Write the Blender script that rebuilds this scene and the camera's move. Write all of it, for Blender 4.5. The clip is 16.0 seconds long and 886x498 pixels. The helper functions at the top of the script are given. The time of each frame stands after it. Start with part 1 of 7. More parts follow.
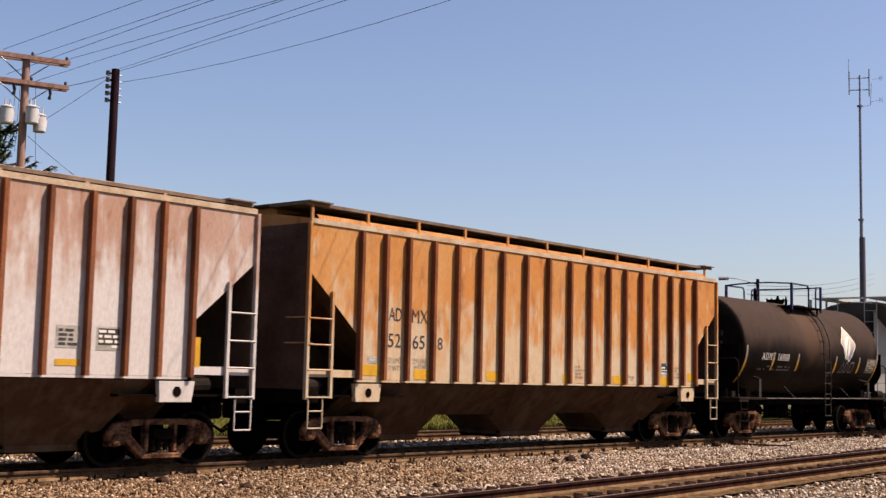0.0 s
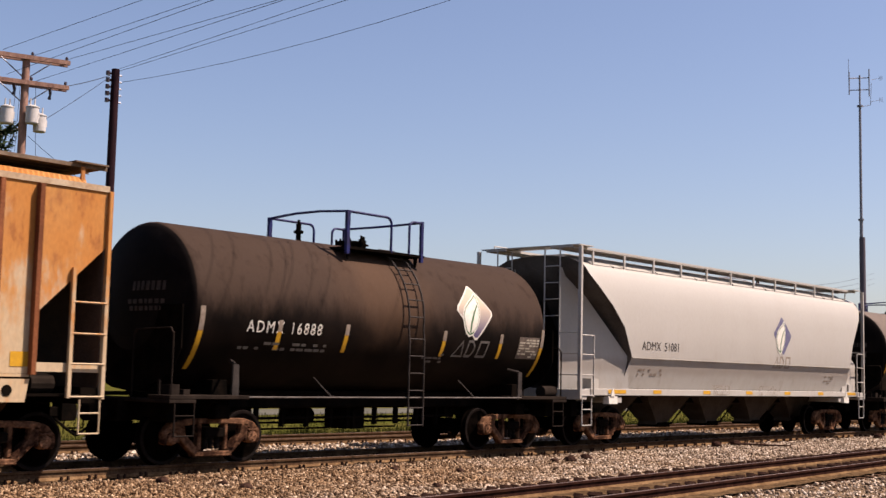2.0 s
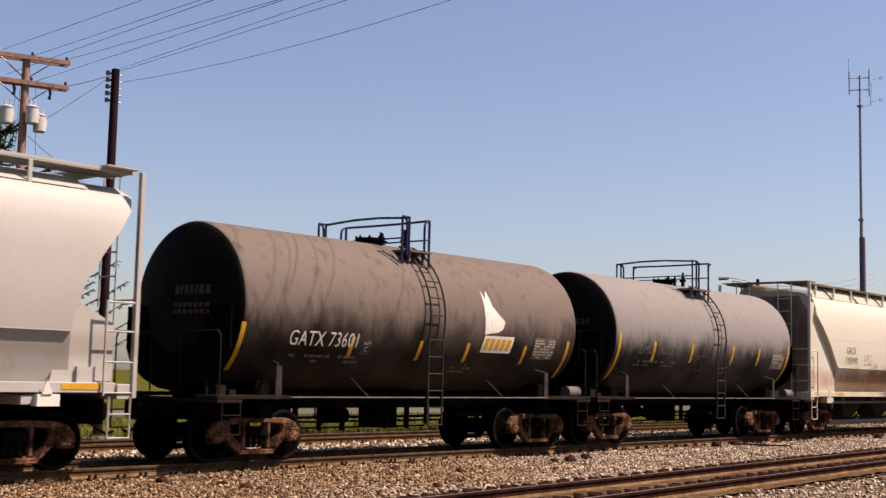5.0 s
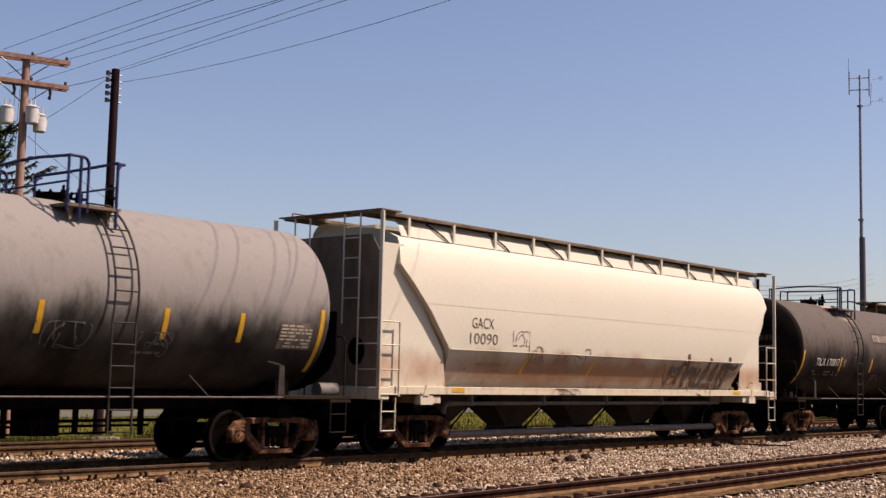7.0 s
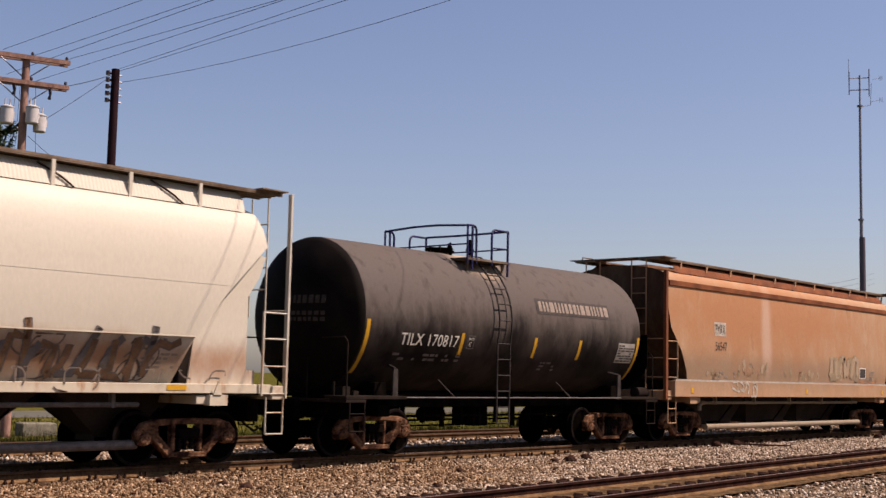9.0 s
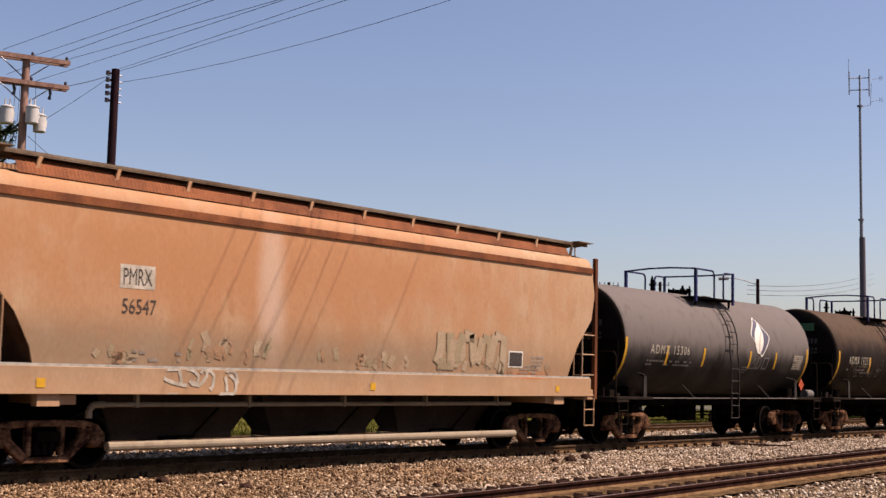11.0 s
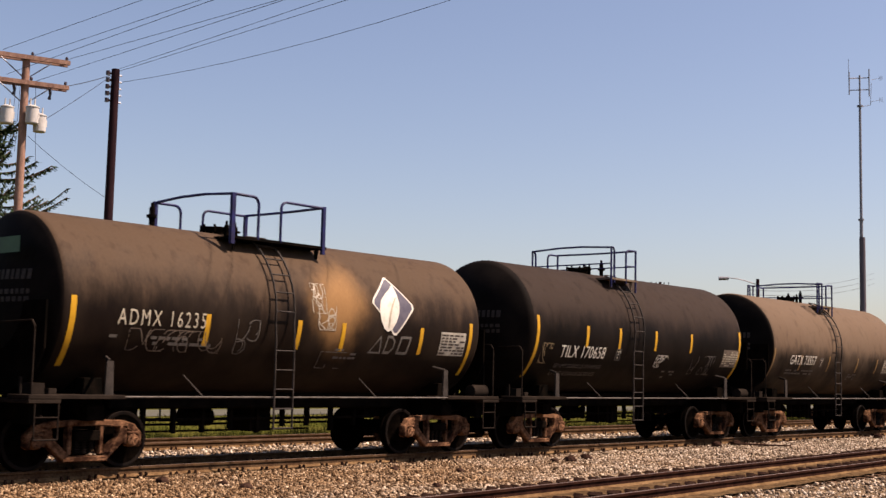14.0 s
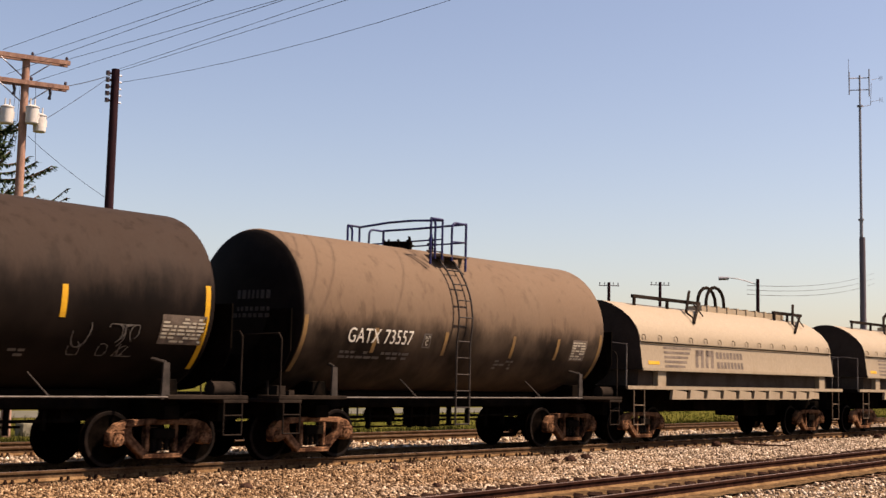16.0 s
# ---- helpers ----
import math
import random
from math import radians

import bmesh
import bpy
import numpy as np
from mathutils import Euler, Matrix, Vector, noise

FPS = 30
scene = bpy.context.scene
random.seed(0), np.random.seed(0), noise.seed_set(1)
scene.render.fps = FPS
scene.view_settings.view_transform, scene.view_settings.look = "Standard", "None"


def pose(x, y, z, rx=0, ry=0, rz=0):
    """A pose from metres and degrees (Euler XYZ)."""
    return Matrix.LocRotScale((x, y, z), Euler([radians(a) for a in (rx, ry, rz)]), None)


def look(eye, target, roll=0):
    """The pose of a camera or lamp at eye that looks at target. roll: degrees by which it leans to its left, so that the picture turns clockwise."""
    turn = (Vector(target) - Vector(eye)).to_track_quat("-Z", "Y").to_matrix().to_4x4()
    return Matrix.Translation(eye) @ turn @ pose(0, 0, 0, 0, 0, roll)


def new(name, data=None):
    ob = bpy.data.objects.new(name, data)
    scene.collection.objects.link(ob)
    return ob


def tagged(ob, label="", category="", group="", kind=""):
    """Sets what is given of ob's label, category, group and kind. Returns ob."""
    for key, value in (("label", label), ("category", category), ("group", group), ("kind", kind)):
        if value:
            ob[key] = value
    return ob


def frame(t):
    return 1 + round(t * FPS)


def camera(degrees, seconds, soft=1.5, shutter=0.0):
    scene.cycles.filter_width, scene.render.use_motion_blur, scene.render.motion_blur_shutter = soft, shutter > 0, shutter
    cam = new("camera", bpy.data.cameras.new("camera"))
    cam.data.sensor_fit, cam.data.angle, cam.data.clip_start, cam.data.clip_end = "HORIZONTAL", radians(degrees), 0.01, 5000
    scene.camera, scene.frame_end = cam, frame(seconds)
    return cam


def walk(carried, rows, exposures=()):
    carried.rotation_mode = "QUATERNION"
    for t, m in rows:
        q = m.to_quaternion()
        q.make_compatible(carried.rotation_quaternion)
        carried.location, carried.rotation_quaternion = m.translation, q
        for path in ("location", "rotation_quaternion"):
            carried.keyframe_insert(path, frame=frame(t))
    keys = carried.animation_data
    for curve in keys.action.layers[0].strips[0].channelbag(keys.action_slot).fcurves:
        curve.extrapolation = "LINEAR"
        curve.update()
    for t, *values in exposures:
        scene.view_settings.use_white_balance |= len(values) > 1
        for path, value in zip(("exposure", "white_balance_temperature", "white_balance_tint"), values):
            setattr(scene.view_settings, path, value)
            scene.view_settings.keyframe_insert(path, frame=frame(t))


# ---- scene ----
# ---- camera: it stands still beside the yard ----
TRACK_Y = 18.134
EYE_Z = 1.6
cam = camera(39.228, 16.0, soft=1.45, shutter=0.08)
YAW, PITCH, ROLL = radians(49.446), radians(5.833), 1.295
AHEAD = Vector((math.sin(YAW) * math.cos(PITCH), math.cos(YAW) * math.cos(PITCH), math.sin(PITCH)))
EYE = Vector((0.0, 0.0, EYE_Z))
STAND = look(EYE, EYE + AHEAD * 10.0, ROLL)
walk(cam, [(0.0, STAND), (16.0, STAND)], exposures=[(0, 0.975, 6720, 23), (1.5, 0.975, 6780, 25), (3.5, 0.985, 6900, 25), (7, 0.825, 6920, 26), (8, 0.755, 6870, 28), (9, 0.705, 6870, 28), (9.5, 0.685, 6770, 28), (10, 0.72, 6870, 28), (12, 0.99, 6980, 24), (12.5, 1.0, 7120, 25), (14.5, 1.055, 7420, 25), (16, 1.225, 7820, 24)])

# ---- light ----
SUN_ELEVATION, SUN_AZIMUTH = radians(54.6), radians(141.3)
world = bpy.data.worlds.new("sky")
scene.world = world
world.use_nodes = True
wn, wl = world.node_tree.nodes, world.node_tree.links
sky = wn.new("ShaderNodeTexSky")
sky.sky_type, sky.sun_disc = "NISHITA", False
sky.sun_elevation, sky.sun_rotation = SUN_ELEVATION, SUN_AZIMUTH
sky.air_density, sky.dust_density, sky.ozone_density = 1.05, 1.3, 3.0
wn["Background"].inputs["Strength"].default_value = 0.07
wl.new(sky.outputs["Color"], wn["Background"].inputs["Color"])
sun = new("sun", bpy.data.lights.new("sun", "SUN"))
sun.data.energy, sun.data.angle, sun.data.color = 5.0, radians(0.55), (1.0, 0.91, 0.77)
SUN_DIR = Vector((math.cos(SUN_ELEVATION) * math.sin(SUN_AZIMUTH), math.cos(SUN_ELEVATION) * math.cos(SUN_AZIMUTH), math.sin(SUN_ELEVATION)))
sun.matrix_world = look(SUN_DIR * 60, (0, 0, 0))


# ---- materials ----
def surface(name, col, col2=None, rough=0.7, metal=0.0, scale=2.0, stretch=(1, 1, 1), grain=0.18, bump=0.15, lo=0.4, hi=0.62, spread=0.0, fine=30.0, island=False, spec=0.2):
    """Paint or mineral: two colours in patches, fine grain, relief."""
    m = bpy.data.materials.new(name)
    m.use_nodes = True
    n, l = m.node_tree.nodes, m.node_tree.links
    b = n["Principled BSDF"]
    co = n.new("ShaderNodeTexCoord")
    mp = n.new("ShaderNodeMapping")
    mp.inputs["Scale"].default_value = stretch
    l.new(co.outputs["Object"], mp.inputs["Vector"])
    big = n.new("ShaderNodeTexNoise")
    big.inputs["Scale"].default_value, big.inputs["Detail"].default_value = scale, 6
    big.inputs["Roughness"].default_value = 0.62
    l.new(mp.outputs["Vector"], big.inputs["Vector"])
    ramp = n.new("ShaderNodeValToRGB")
    ramp.color_ramp.elements[0].position, ramp.color_ramp.elements[1].position = lo, hi
    ramp.color_ramp.elements[0].color = (*col, 1)
    ramp.color_ramp.elements[1].color = (*(col2 or [c * 0.75 for c in col]), 1)
    l.new(big.outputs["Fac"], ramp.inputs["Fac"])
    small = n.new("ShaderNodeTexNoise")
    small.inputs["Scale"].default_value, small.inputs["Detail"].default_value = fine, 4
    l.new(co.outputs["Object"], small.inputs["Vector"])
    rng = n.new("ShaderNodeMapRange")
    rng.inputs["From Min"].default_value, rng.inputs["From Max"].default_value = 0.3, 0.7
    rng.inputs["To Min"].default_value, rng.inputs["To Max"].default_value = 1 - grain, 1 + grain
    l.new(small.outputs["Fac"], rng.inputs["Value"])
    mix = n.new("ShaderNodeVectorMath")
    mix.operation = "SCALE"
    l.new(ramp.outputs["Color"], mix.inputs[0])
    l.new(rng.outputs["Result"], mix.inputs["Scale"])
    last = mix.outputs["Vector"]
    if spread > 0:
        if island:
            src = n.new("ShaderNodeNewGeometry").outputs["Random Per Island"]
        else:
            src = n.new("ShaderNodeObjectInfo").outputs["Random"]
        r2 = n.new("ShaderNodeMapRange")
        r2.inputs["To Min"].default_value, r2.inputs["To Max"].default_value = 1 - spread, 1 + spread
        l.new(src, r2.inputs["Value"])
        mx = n.new("ShaderNodeVectorMath")
        mx.operation = "SCALE"
        l.new(last, mx.inputs[0])
        l.new(r2.outputs["Result"], mx.inputs["Scale"])
        last = mx.outputs["Vector"]
    l.new(last, b.inputs["Base Color"])
    b.inputs["Roughness"].default_value, b.inputs["Metallic"].default_value = rough, metal
    b.inputs["Specular IOR Level"].default_value = spec
    if bump > 0:
        bp = n.new("ShaderNodeBump")
        bp.inputs["Strength"].default_value, bp.inputs["Distance"].default_value = bump, 0.02
        l.new(small.outputs["Fac"], bp.inputs["Height"])
        l.new(bp.outputs["Normal"], b.inputs["Normal"])
    return m


def weathered(name, paint, stain, under, amount=0.5, rough=0.6, low=1.4, high=3.6, streak=0.35, panel=0.0, dust=(0.23, 0.20, 0.16), dusty=0.25, spot=None, more=(), spec=0.22, soft=0.0, grit=1.0, freq=1.0):
    """Car paint that runs with rust: long vertical stains, patches, bare paint showing lower down, dust on top; tanks
    get painted belly shade.
    """
    m = bpy.data.materials.new(name)
    m.use_nodes = True
    n, l = m.node_tree.nodes, m.node_tree.links
    b = n["Principled BSDF"]
    co = n.new("ShaderNodeTexCoord")
    vec = co.outputs["Object"]
    if panel > 0:
        info = n.new("ShaderNodeObjectInfo")
        sh = n.new("ShaderNodeVectorMath")
        sh.operation = "SCALE"
        sh.inputs[0].default_value = (17.0, 5.0, 3.0)
        l.new(info.outputs["Random"], sh.inputs["Scale"])
        ad = n.new("ShaderNodeVectorMath")
        l.new(vec, ad.inputs[0])
        l.new(sh.outputs["Vector"], ad.inputs[1])
        vec = ad.outputs["Vector"]

    def noise_at(scale, stretch, detail=6, rgh=0.6):
        mp = n.new("ShaderNodeMapping")
        mp.inputs["Scale"].default_value = stretch
        l.new(vec, mp.inputs["Vector"])
        t = n.new("ShaderNodeTexNoise")
        t.inputs["Scale"].default_value, t.inputs["Detail"].default_value, t.inputs["Roughness"].default_value = scale, detail, rgh
        l.new(mp.outputs["Vector"], t.inputs["Vector"])
        return t.outputs["Fac"]

    def math2(op, a, c):
        t = n.new("ShaderNodeMath")
        t.operation = op
        for k, v in enumerate((a, c)):
            if isinstance(v, (int, float)):
                t.inputs[k].default_value = v
            else:
                l.new(v, t.inputs[k])
        return t.outputs["Value"]

    def ramp(fac, lo, hi):
        t = n.new("ShaderNodeMapRange")
        t.interpolation_type = "SMOOTHSTEP"
        t.inputs["From Min"].default_value, t.inputs["From Max"].default_value = lo, hi
        l.new(fac, t.inputs["Value"])
        return t.outputs["Result"]

    def blend(fac, a, c):
        t = n.new("ShaderNodeMix")
        t.data_type = "RGBA"
        if isinstance(fac, (int, float)):
            t.inputs[0].default_value = fac
        else:
            l.new(fac, t.inputs[0])
        for k, v in ((6, a), (7, c)):
            if isinstance(v, tuple):
                t.inputs[k].default_value = (*v, 1)
            else:
                l.new(v, t.inputs[k])
        return t.outputs[2]

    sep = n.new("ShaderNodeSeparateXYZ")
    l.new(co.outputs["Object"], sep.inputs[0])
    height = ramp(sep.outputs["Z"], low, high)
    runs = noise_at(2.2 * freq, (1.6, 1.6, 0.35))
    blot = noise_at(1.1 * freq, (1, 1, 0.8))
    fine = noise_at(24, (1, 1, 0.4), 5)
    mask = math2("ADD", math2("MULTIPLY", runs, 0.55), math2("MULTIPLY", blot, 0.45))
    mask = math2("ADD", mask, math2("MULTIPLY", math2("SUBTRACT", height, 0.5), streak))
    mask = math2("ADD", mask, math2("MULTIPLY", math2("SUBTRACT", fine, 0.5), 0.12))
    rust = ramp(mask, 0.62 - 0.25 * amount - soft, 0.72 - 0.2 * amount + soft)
    deep = ramp(noise_at(3.3, (1.2, 1.2, 0.5)), 0.52, 0.68)
    tone = blend(deep, stain, under)
    colour = blend(rust, paint, tone)
    colour = blend(math2("MULTIPLY", ramp(noise_at(0.8, (1, 1, 0.5)), 0.35, 0.75), dusty), colour, dust)
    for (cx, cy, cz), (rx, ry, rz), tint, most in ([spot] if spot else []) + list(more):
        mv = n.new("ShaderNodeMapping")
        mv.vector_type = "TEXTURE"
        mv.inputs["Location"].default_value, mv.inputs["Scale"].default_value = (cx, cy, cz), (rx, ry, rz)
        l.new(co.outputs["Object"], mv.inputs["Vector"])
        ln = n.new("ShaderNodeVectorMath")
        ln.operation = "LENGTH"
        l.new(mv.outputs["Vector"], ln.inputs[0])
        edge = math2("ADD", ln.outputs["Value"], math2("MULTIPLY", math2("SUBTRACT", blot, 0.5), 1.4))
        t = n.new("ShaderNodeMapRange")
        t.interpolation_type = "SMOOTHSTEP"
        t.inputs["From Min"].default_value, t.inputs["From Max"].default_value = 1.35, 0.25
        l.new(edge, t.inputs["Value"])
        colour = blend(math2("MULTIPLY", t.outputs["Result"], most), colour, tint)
    gr = n.new("ShaderNodeMapRange")
    gr.inputs["From Min"].default_value, gr.inputs["From Max"].default_value = 0.3, 0.7
    gr.inputs["To Min"].default_value, gr.inputs["To Max"].default_value = 1 - 0.14 * grit, 1 + 0.12 * grit
    l.new(fine, gr.inputs["Value"])
    sc = n.new("ShaderNodeVectorMath")
    sc.operation = "SCALE"
    l.new(colour, sc.inputs[0])
    l.new(gr.outputs["Result"], sc.inputs["Scale"])
    l.new(sc.outputs["Vector"], b.inputs["Base Color"])
    rg = n.new("ShaderNodeMapRange")
    rg.inputs["To Min"].default_value, rg.inputs["To Max"].default_value = rough - 0.08, min(0.95, rough + 0.25)
    l.new(mask, rg.inputs["Value"])
    l.new(rg.outputs["Result"], b.inputs["Roughness"])
    b.inputs["Specular IOR Level"].default_value = spec
    bp = n.new("ShaderNodeBump")
    bp.inputs["Strength"].default_value, bp.inputs["Distance"].default_value = 0.05, 0.02
    l.new(fine, bp.inputs["Height"])
    l.new(bp.outputs["Normal"], b.inputs["Normal"])
    return m


ORANGE = weathered("rusted_orange_paint", (0.385, 0.30, 0.20), (0.365, 0.145, 0.034), (0.245, 0.085, 0.022), amount=0.82, streak=0.24, panel=1.0, rough=0.62, low=1.4, high=3.9, dust=(0.40, 0.25, 0.105), dusty=0.42, spec=0.15, soft=0.03, freq=1.7)
RUST_OR_SHADE = surface("rust_and_roof_shade_brown", (0.17, 0.06, 0.026), (0.10, 0.036, 0.018), rough=0.7, scale=1.5, stretch=(1, 1, 0.5), spec=0.05, spread=0.2)
# ribbed cars' end walls: shade of the unlit end put into a brown
END_WALL_SHADE = surface("shade_brown_end_wall", (0.095, 0.058, 0.04), (0.05, 0.031, 0.022), rough=0.8, scale=0.8, spec=0.05)
# lit roof edge: the chord's highlight put into a pale colour
CHORD = surface("top_chord_highlight", (0.38, 0.293, 0.198), (0.304, 0.205, 0.122), rough=0.6, scale=2)
PINK = weathered("faded_pink_white_paint", (0.425, 0.385, 0.35), (0.30, 0.175, 0.12), (0.235, 0.105, 0.06), amount=0.54, streak=0.30, panel=1.0, rough=0.62, low=1.5, high=4.4, dust=(0.36, 0.29, 0.245), dusty=0.3, spec=0.15, soft=0.03, freq=1.5)
SLOPE_BROWN = weathered("brown_slope_sheet", (0.0912, 0.057, 0.0342), (0.0646, 0.0319, 0.0175), (0.038, 0.0198, 0.0122), amount=0.8, streak=0.0, dust=(0.0836, 0.0532, 0.0342), spec=0.03)
# spot: brown stain band under the crease lip, its shade painted in too
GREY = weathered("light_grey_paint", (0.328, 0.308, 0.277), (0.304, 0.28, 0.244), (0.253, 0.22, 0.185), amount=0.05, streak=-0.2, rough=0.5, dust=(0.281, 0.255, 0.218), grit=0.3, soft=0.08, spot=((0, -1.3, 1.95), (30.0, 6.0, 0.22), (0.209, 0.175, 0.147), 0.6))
CREAM = weathered("cream_white_paint", (0.45, 0.413, 0.333), (0.41, 0.358, 0.265), (0.29, 0.17, 0.095), amount=0.14, streak=-0.5, rough=0.5, low=1.2, high=2.3, dust=(0.41, 0.367, 0.28), spot=((0, -1.3, 1.77), (10.0, 6.0, 0.41), (0.235, 0.108, 0.046), 0.92), grit=0.4, soft=0.06)
TAN = weathered("faded_brown_paint", (0.31, 0.175, 0.09), (0.34, 0.217, 0.127), (0.23, 0.118, 0.06), amount=0.5, streak=0.08, rough=0.65, dust=(0.325, 0.233, 0.155), dusty=0.4, grit=0.6, soft=0.07, spot=((-4, -1.6, 1.95), (13.0, 6.0, 0.55), (0.165, 0.115, 0.073), 0.6), more=(((-2.5, -1.6, 3.6), (8.5, 6.0, 1.4), (0.305, 0.135, 0.056), 0.85), ((-2.28, -1.6, 3.1), (0.34, 3.0, 1.35), (0.42, 0.31, 0.235), 0.6), ((5.3, -1.6, 1.66), (0.9, 3.0, 0.12), (0.33, 0.11, 0.03), 0.8)), freq=1.2)
# tank paints: near-black low down, the belly's shade painted in under the dust
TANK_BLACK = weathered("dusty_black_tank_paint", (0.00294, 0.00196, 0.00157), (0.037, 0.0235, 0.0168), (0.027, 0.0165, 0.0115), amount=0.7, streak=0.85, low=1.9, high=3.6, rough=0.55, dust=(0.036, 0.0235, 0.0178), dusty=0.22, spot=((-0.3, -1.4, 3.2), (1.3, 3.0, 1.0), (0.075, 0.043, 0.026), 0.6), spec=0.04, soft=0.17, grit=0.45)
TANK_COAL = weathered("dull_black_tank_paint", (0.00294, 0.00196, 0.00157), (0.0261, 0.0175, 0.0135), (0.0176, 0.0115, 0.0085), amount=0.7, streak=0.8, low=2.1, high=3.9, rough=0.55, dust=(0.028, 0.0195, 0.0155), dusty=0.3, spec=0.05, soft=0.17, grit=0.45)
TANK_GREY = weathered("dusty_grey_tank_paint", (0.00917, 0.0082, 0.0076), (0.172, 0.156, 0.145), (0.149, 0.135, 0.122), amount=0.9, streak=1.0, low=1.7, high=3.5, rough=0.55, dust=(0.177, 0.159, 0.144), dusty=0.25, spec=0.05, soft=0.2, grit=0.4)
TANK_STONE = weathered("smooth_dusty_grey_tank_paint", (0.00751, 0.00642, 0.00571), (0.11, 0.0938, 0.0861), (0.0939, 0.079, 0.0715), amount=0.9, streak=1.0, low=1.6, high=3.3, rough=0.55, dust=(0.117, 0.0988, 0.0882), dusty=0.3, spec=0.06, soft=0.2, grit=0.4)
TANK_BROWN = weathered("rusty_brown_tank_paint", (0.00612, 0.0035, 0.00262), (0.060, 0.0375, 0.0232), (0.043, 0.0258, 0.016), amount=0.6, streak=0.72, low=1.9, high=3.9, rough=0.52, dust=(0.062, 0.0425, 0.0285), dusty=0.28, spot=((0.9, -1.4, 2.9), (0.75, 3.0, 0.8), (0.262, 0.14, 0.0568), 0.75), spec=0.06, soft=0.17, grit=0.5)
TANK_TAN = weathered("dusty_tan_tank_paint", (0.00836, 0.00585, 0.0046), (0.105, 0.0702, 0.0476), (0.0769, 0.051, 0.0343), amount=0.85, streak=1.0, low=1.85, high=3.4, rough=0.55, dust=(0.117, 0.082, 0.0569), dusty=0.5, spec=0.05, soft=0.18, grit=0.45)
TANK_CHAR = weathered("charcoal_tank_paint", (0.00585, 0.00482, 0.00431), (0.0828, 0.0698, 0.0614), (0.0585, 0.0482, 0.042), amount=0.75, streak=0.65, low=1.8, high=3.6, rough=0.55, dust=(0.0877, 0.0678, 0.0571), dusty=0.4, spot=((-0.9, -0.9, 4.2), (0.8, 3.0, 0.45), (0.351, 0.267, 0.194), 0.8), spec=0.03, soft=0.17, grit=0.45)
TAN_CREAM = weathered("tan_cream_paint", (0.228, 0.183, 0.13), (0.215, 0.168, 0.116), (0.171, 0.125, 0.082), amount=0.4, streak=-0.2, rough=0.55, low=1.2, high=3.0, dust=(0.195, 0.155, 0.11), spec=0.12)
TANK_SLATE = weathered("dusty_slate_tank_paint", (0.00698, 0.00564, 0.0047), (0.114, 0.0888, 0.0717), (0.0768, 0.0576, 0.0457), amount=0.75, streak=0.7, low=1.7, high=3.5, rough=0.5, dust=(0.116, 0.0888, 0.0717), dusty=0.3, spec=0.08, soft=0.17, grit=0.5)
# underframe steels near zero: part of their deep shade sits in the colour
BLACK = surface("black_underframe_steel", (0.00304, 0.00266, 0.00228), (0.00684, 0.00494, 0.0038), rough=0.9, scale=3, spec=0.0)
DARK_STEEL = surface("dark_car_end_steel", (0.0122, 0.0095, 0.00798), (0.0228, 0.0171, 0.0137), rough=0.8, scale=1.5, spec=0.0)
# grey hopper's end faces: same paint, its shade put into the colour
END_SHEET = surface("shade_grey_end_sheet", (0.0819, 0.072, 0.0648), (0.0549, 0.0477, 0.0428), rough=0.8, scale=1.2, spec=0.0)
# tank heads: free of dust, and their shade put into the near-black
HEAD = surface("shade_black_tank_head", (0.00456, 0.00342, 0.00304), (0.00912, 0.00684, 0.0057), rough=0.7, scale=1.2, spec=0.03)
HOOD_DARK = surface("brown_pocket_and_end_shade", (0.0304, 0.022, 0.0175), (0.0441, 0.0319, 0.0251), rough=0.8, scale=1.2, spec=0.02)
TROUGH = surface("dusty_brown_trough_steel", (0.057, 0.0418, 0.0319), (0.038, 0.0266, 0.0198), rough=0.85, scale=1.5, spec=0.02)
# brown of the running boards, and painted shade on the cream car's bulkhead
END_BROWN = surface("brown_board_and_shade_plate", (0.167, 0.125, 0.0897), (0.0988, 0.0654, 0.0426), rough=0.8, scale=1.3, stretch=(1, 1, 0.4), spec=0.03)
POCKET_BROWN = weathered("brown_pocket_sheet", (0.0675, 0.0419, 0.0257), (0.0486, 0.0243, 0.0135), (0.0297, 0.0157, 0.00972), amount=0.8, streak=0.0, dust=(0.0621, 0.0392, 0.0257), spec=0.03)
DUST_STEEL = surface("dusty_platform_steel", (0.152, 0.114, 0.0798), (0.076, 0.0532, 0.038), rough=0.8, scale=3, spec=0.05)
LADDER = surface("dusty_dark_ladder_steel", (0.038, 0.031, 0.027), (0.02, 0.0165, 0.0145), rough=0.7, scale=3, spec=0.1)
RAILING = surface("navy_railing_paint", (0.011, 0.014, 0.075), (0.013, 0.012, 0.04), rough=0.55, scale=4, spec=0.15)
FRAME_RUST = surface("rusty_cast_steel", (0.024, 0.0115, 0.0075), (0.18, 0.092, 0.052), rough=0.9, scale=3.6, grain=0.5, bump=0.6, lo=0.42, hi=0.66, spread=0.3, spec=0.0)
# wheels likewise: shade behind the side frames put into the steel
WHEEL_STEEL = surface("shade_black_wheel_steel", (0.00152, 0.00114, 0.000912), (0.0038, 0.00266, 0.00213), rough=0.9, scale=6, spec=0.0)
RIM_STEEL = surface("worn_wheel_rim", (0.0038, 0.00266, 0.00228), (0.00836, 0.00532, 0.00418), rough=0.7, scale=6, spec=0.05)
RAIL_RUST = surface("rusty_rail_foot", (0.085, 0.048, 0.024), (0.145, 0.088, 0.045), rough=0.9, scale=3, grain=0.35, spec=0.0)
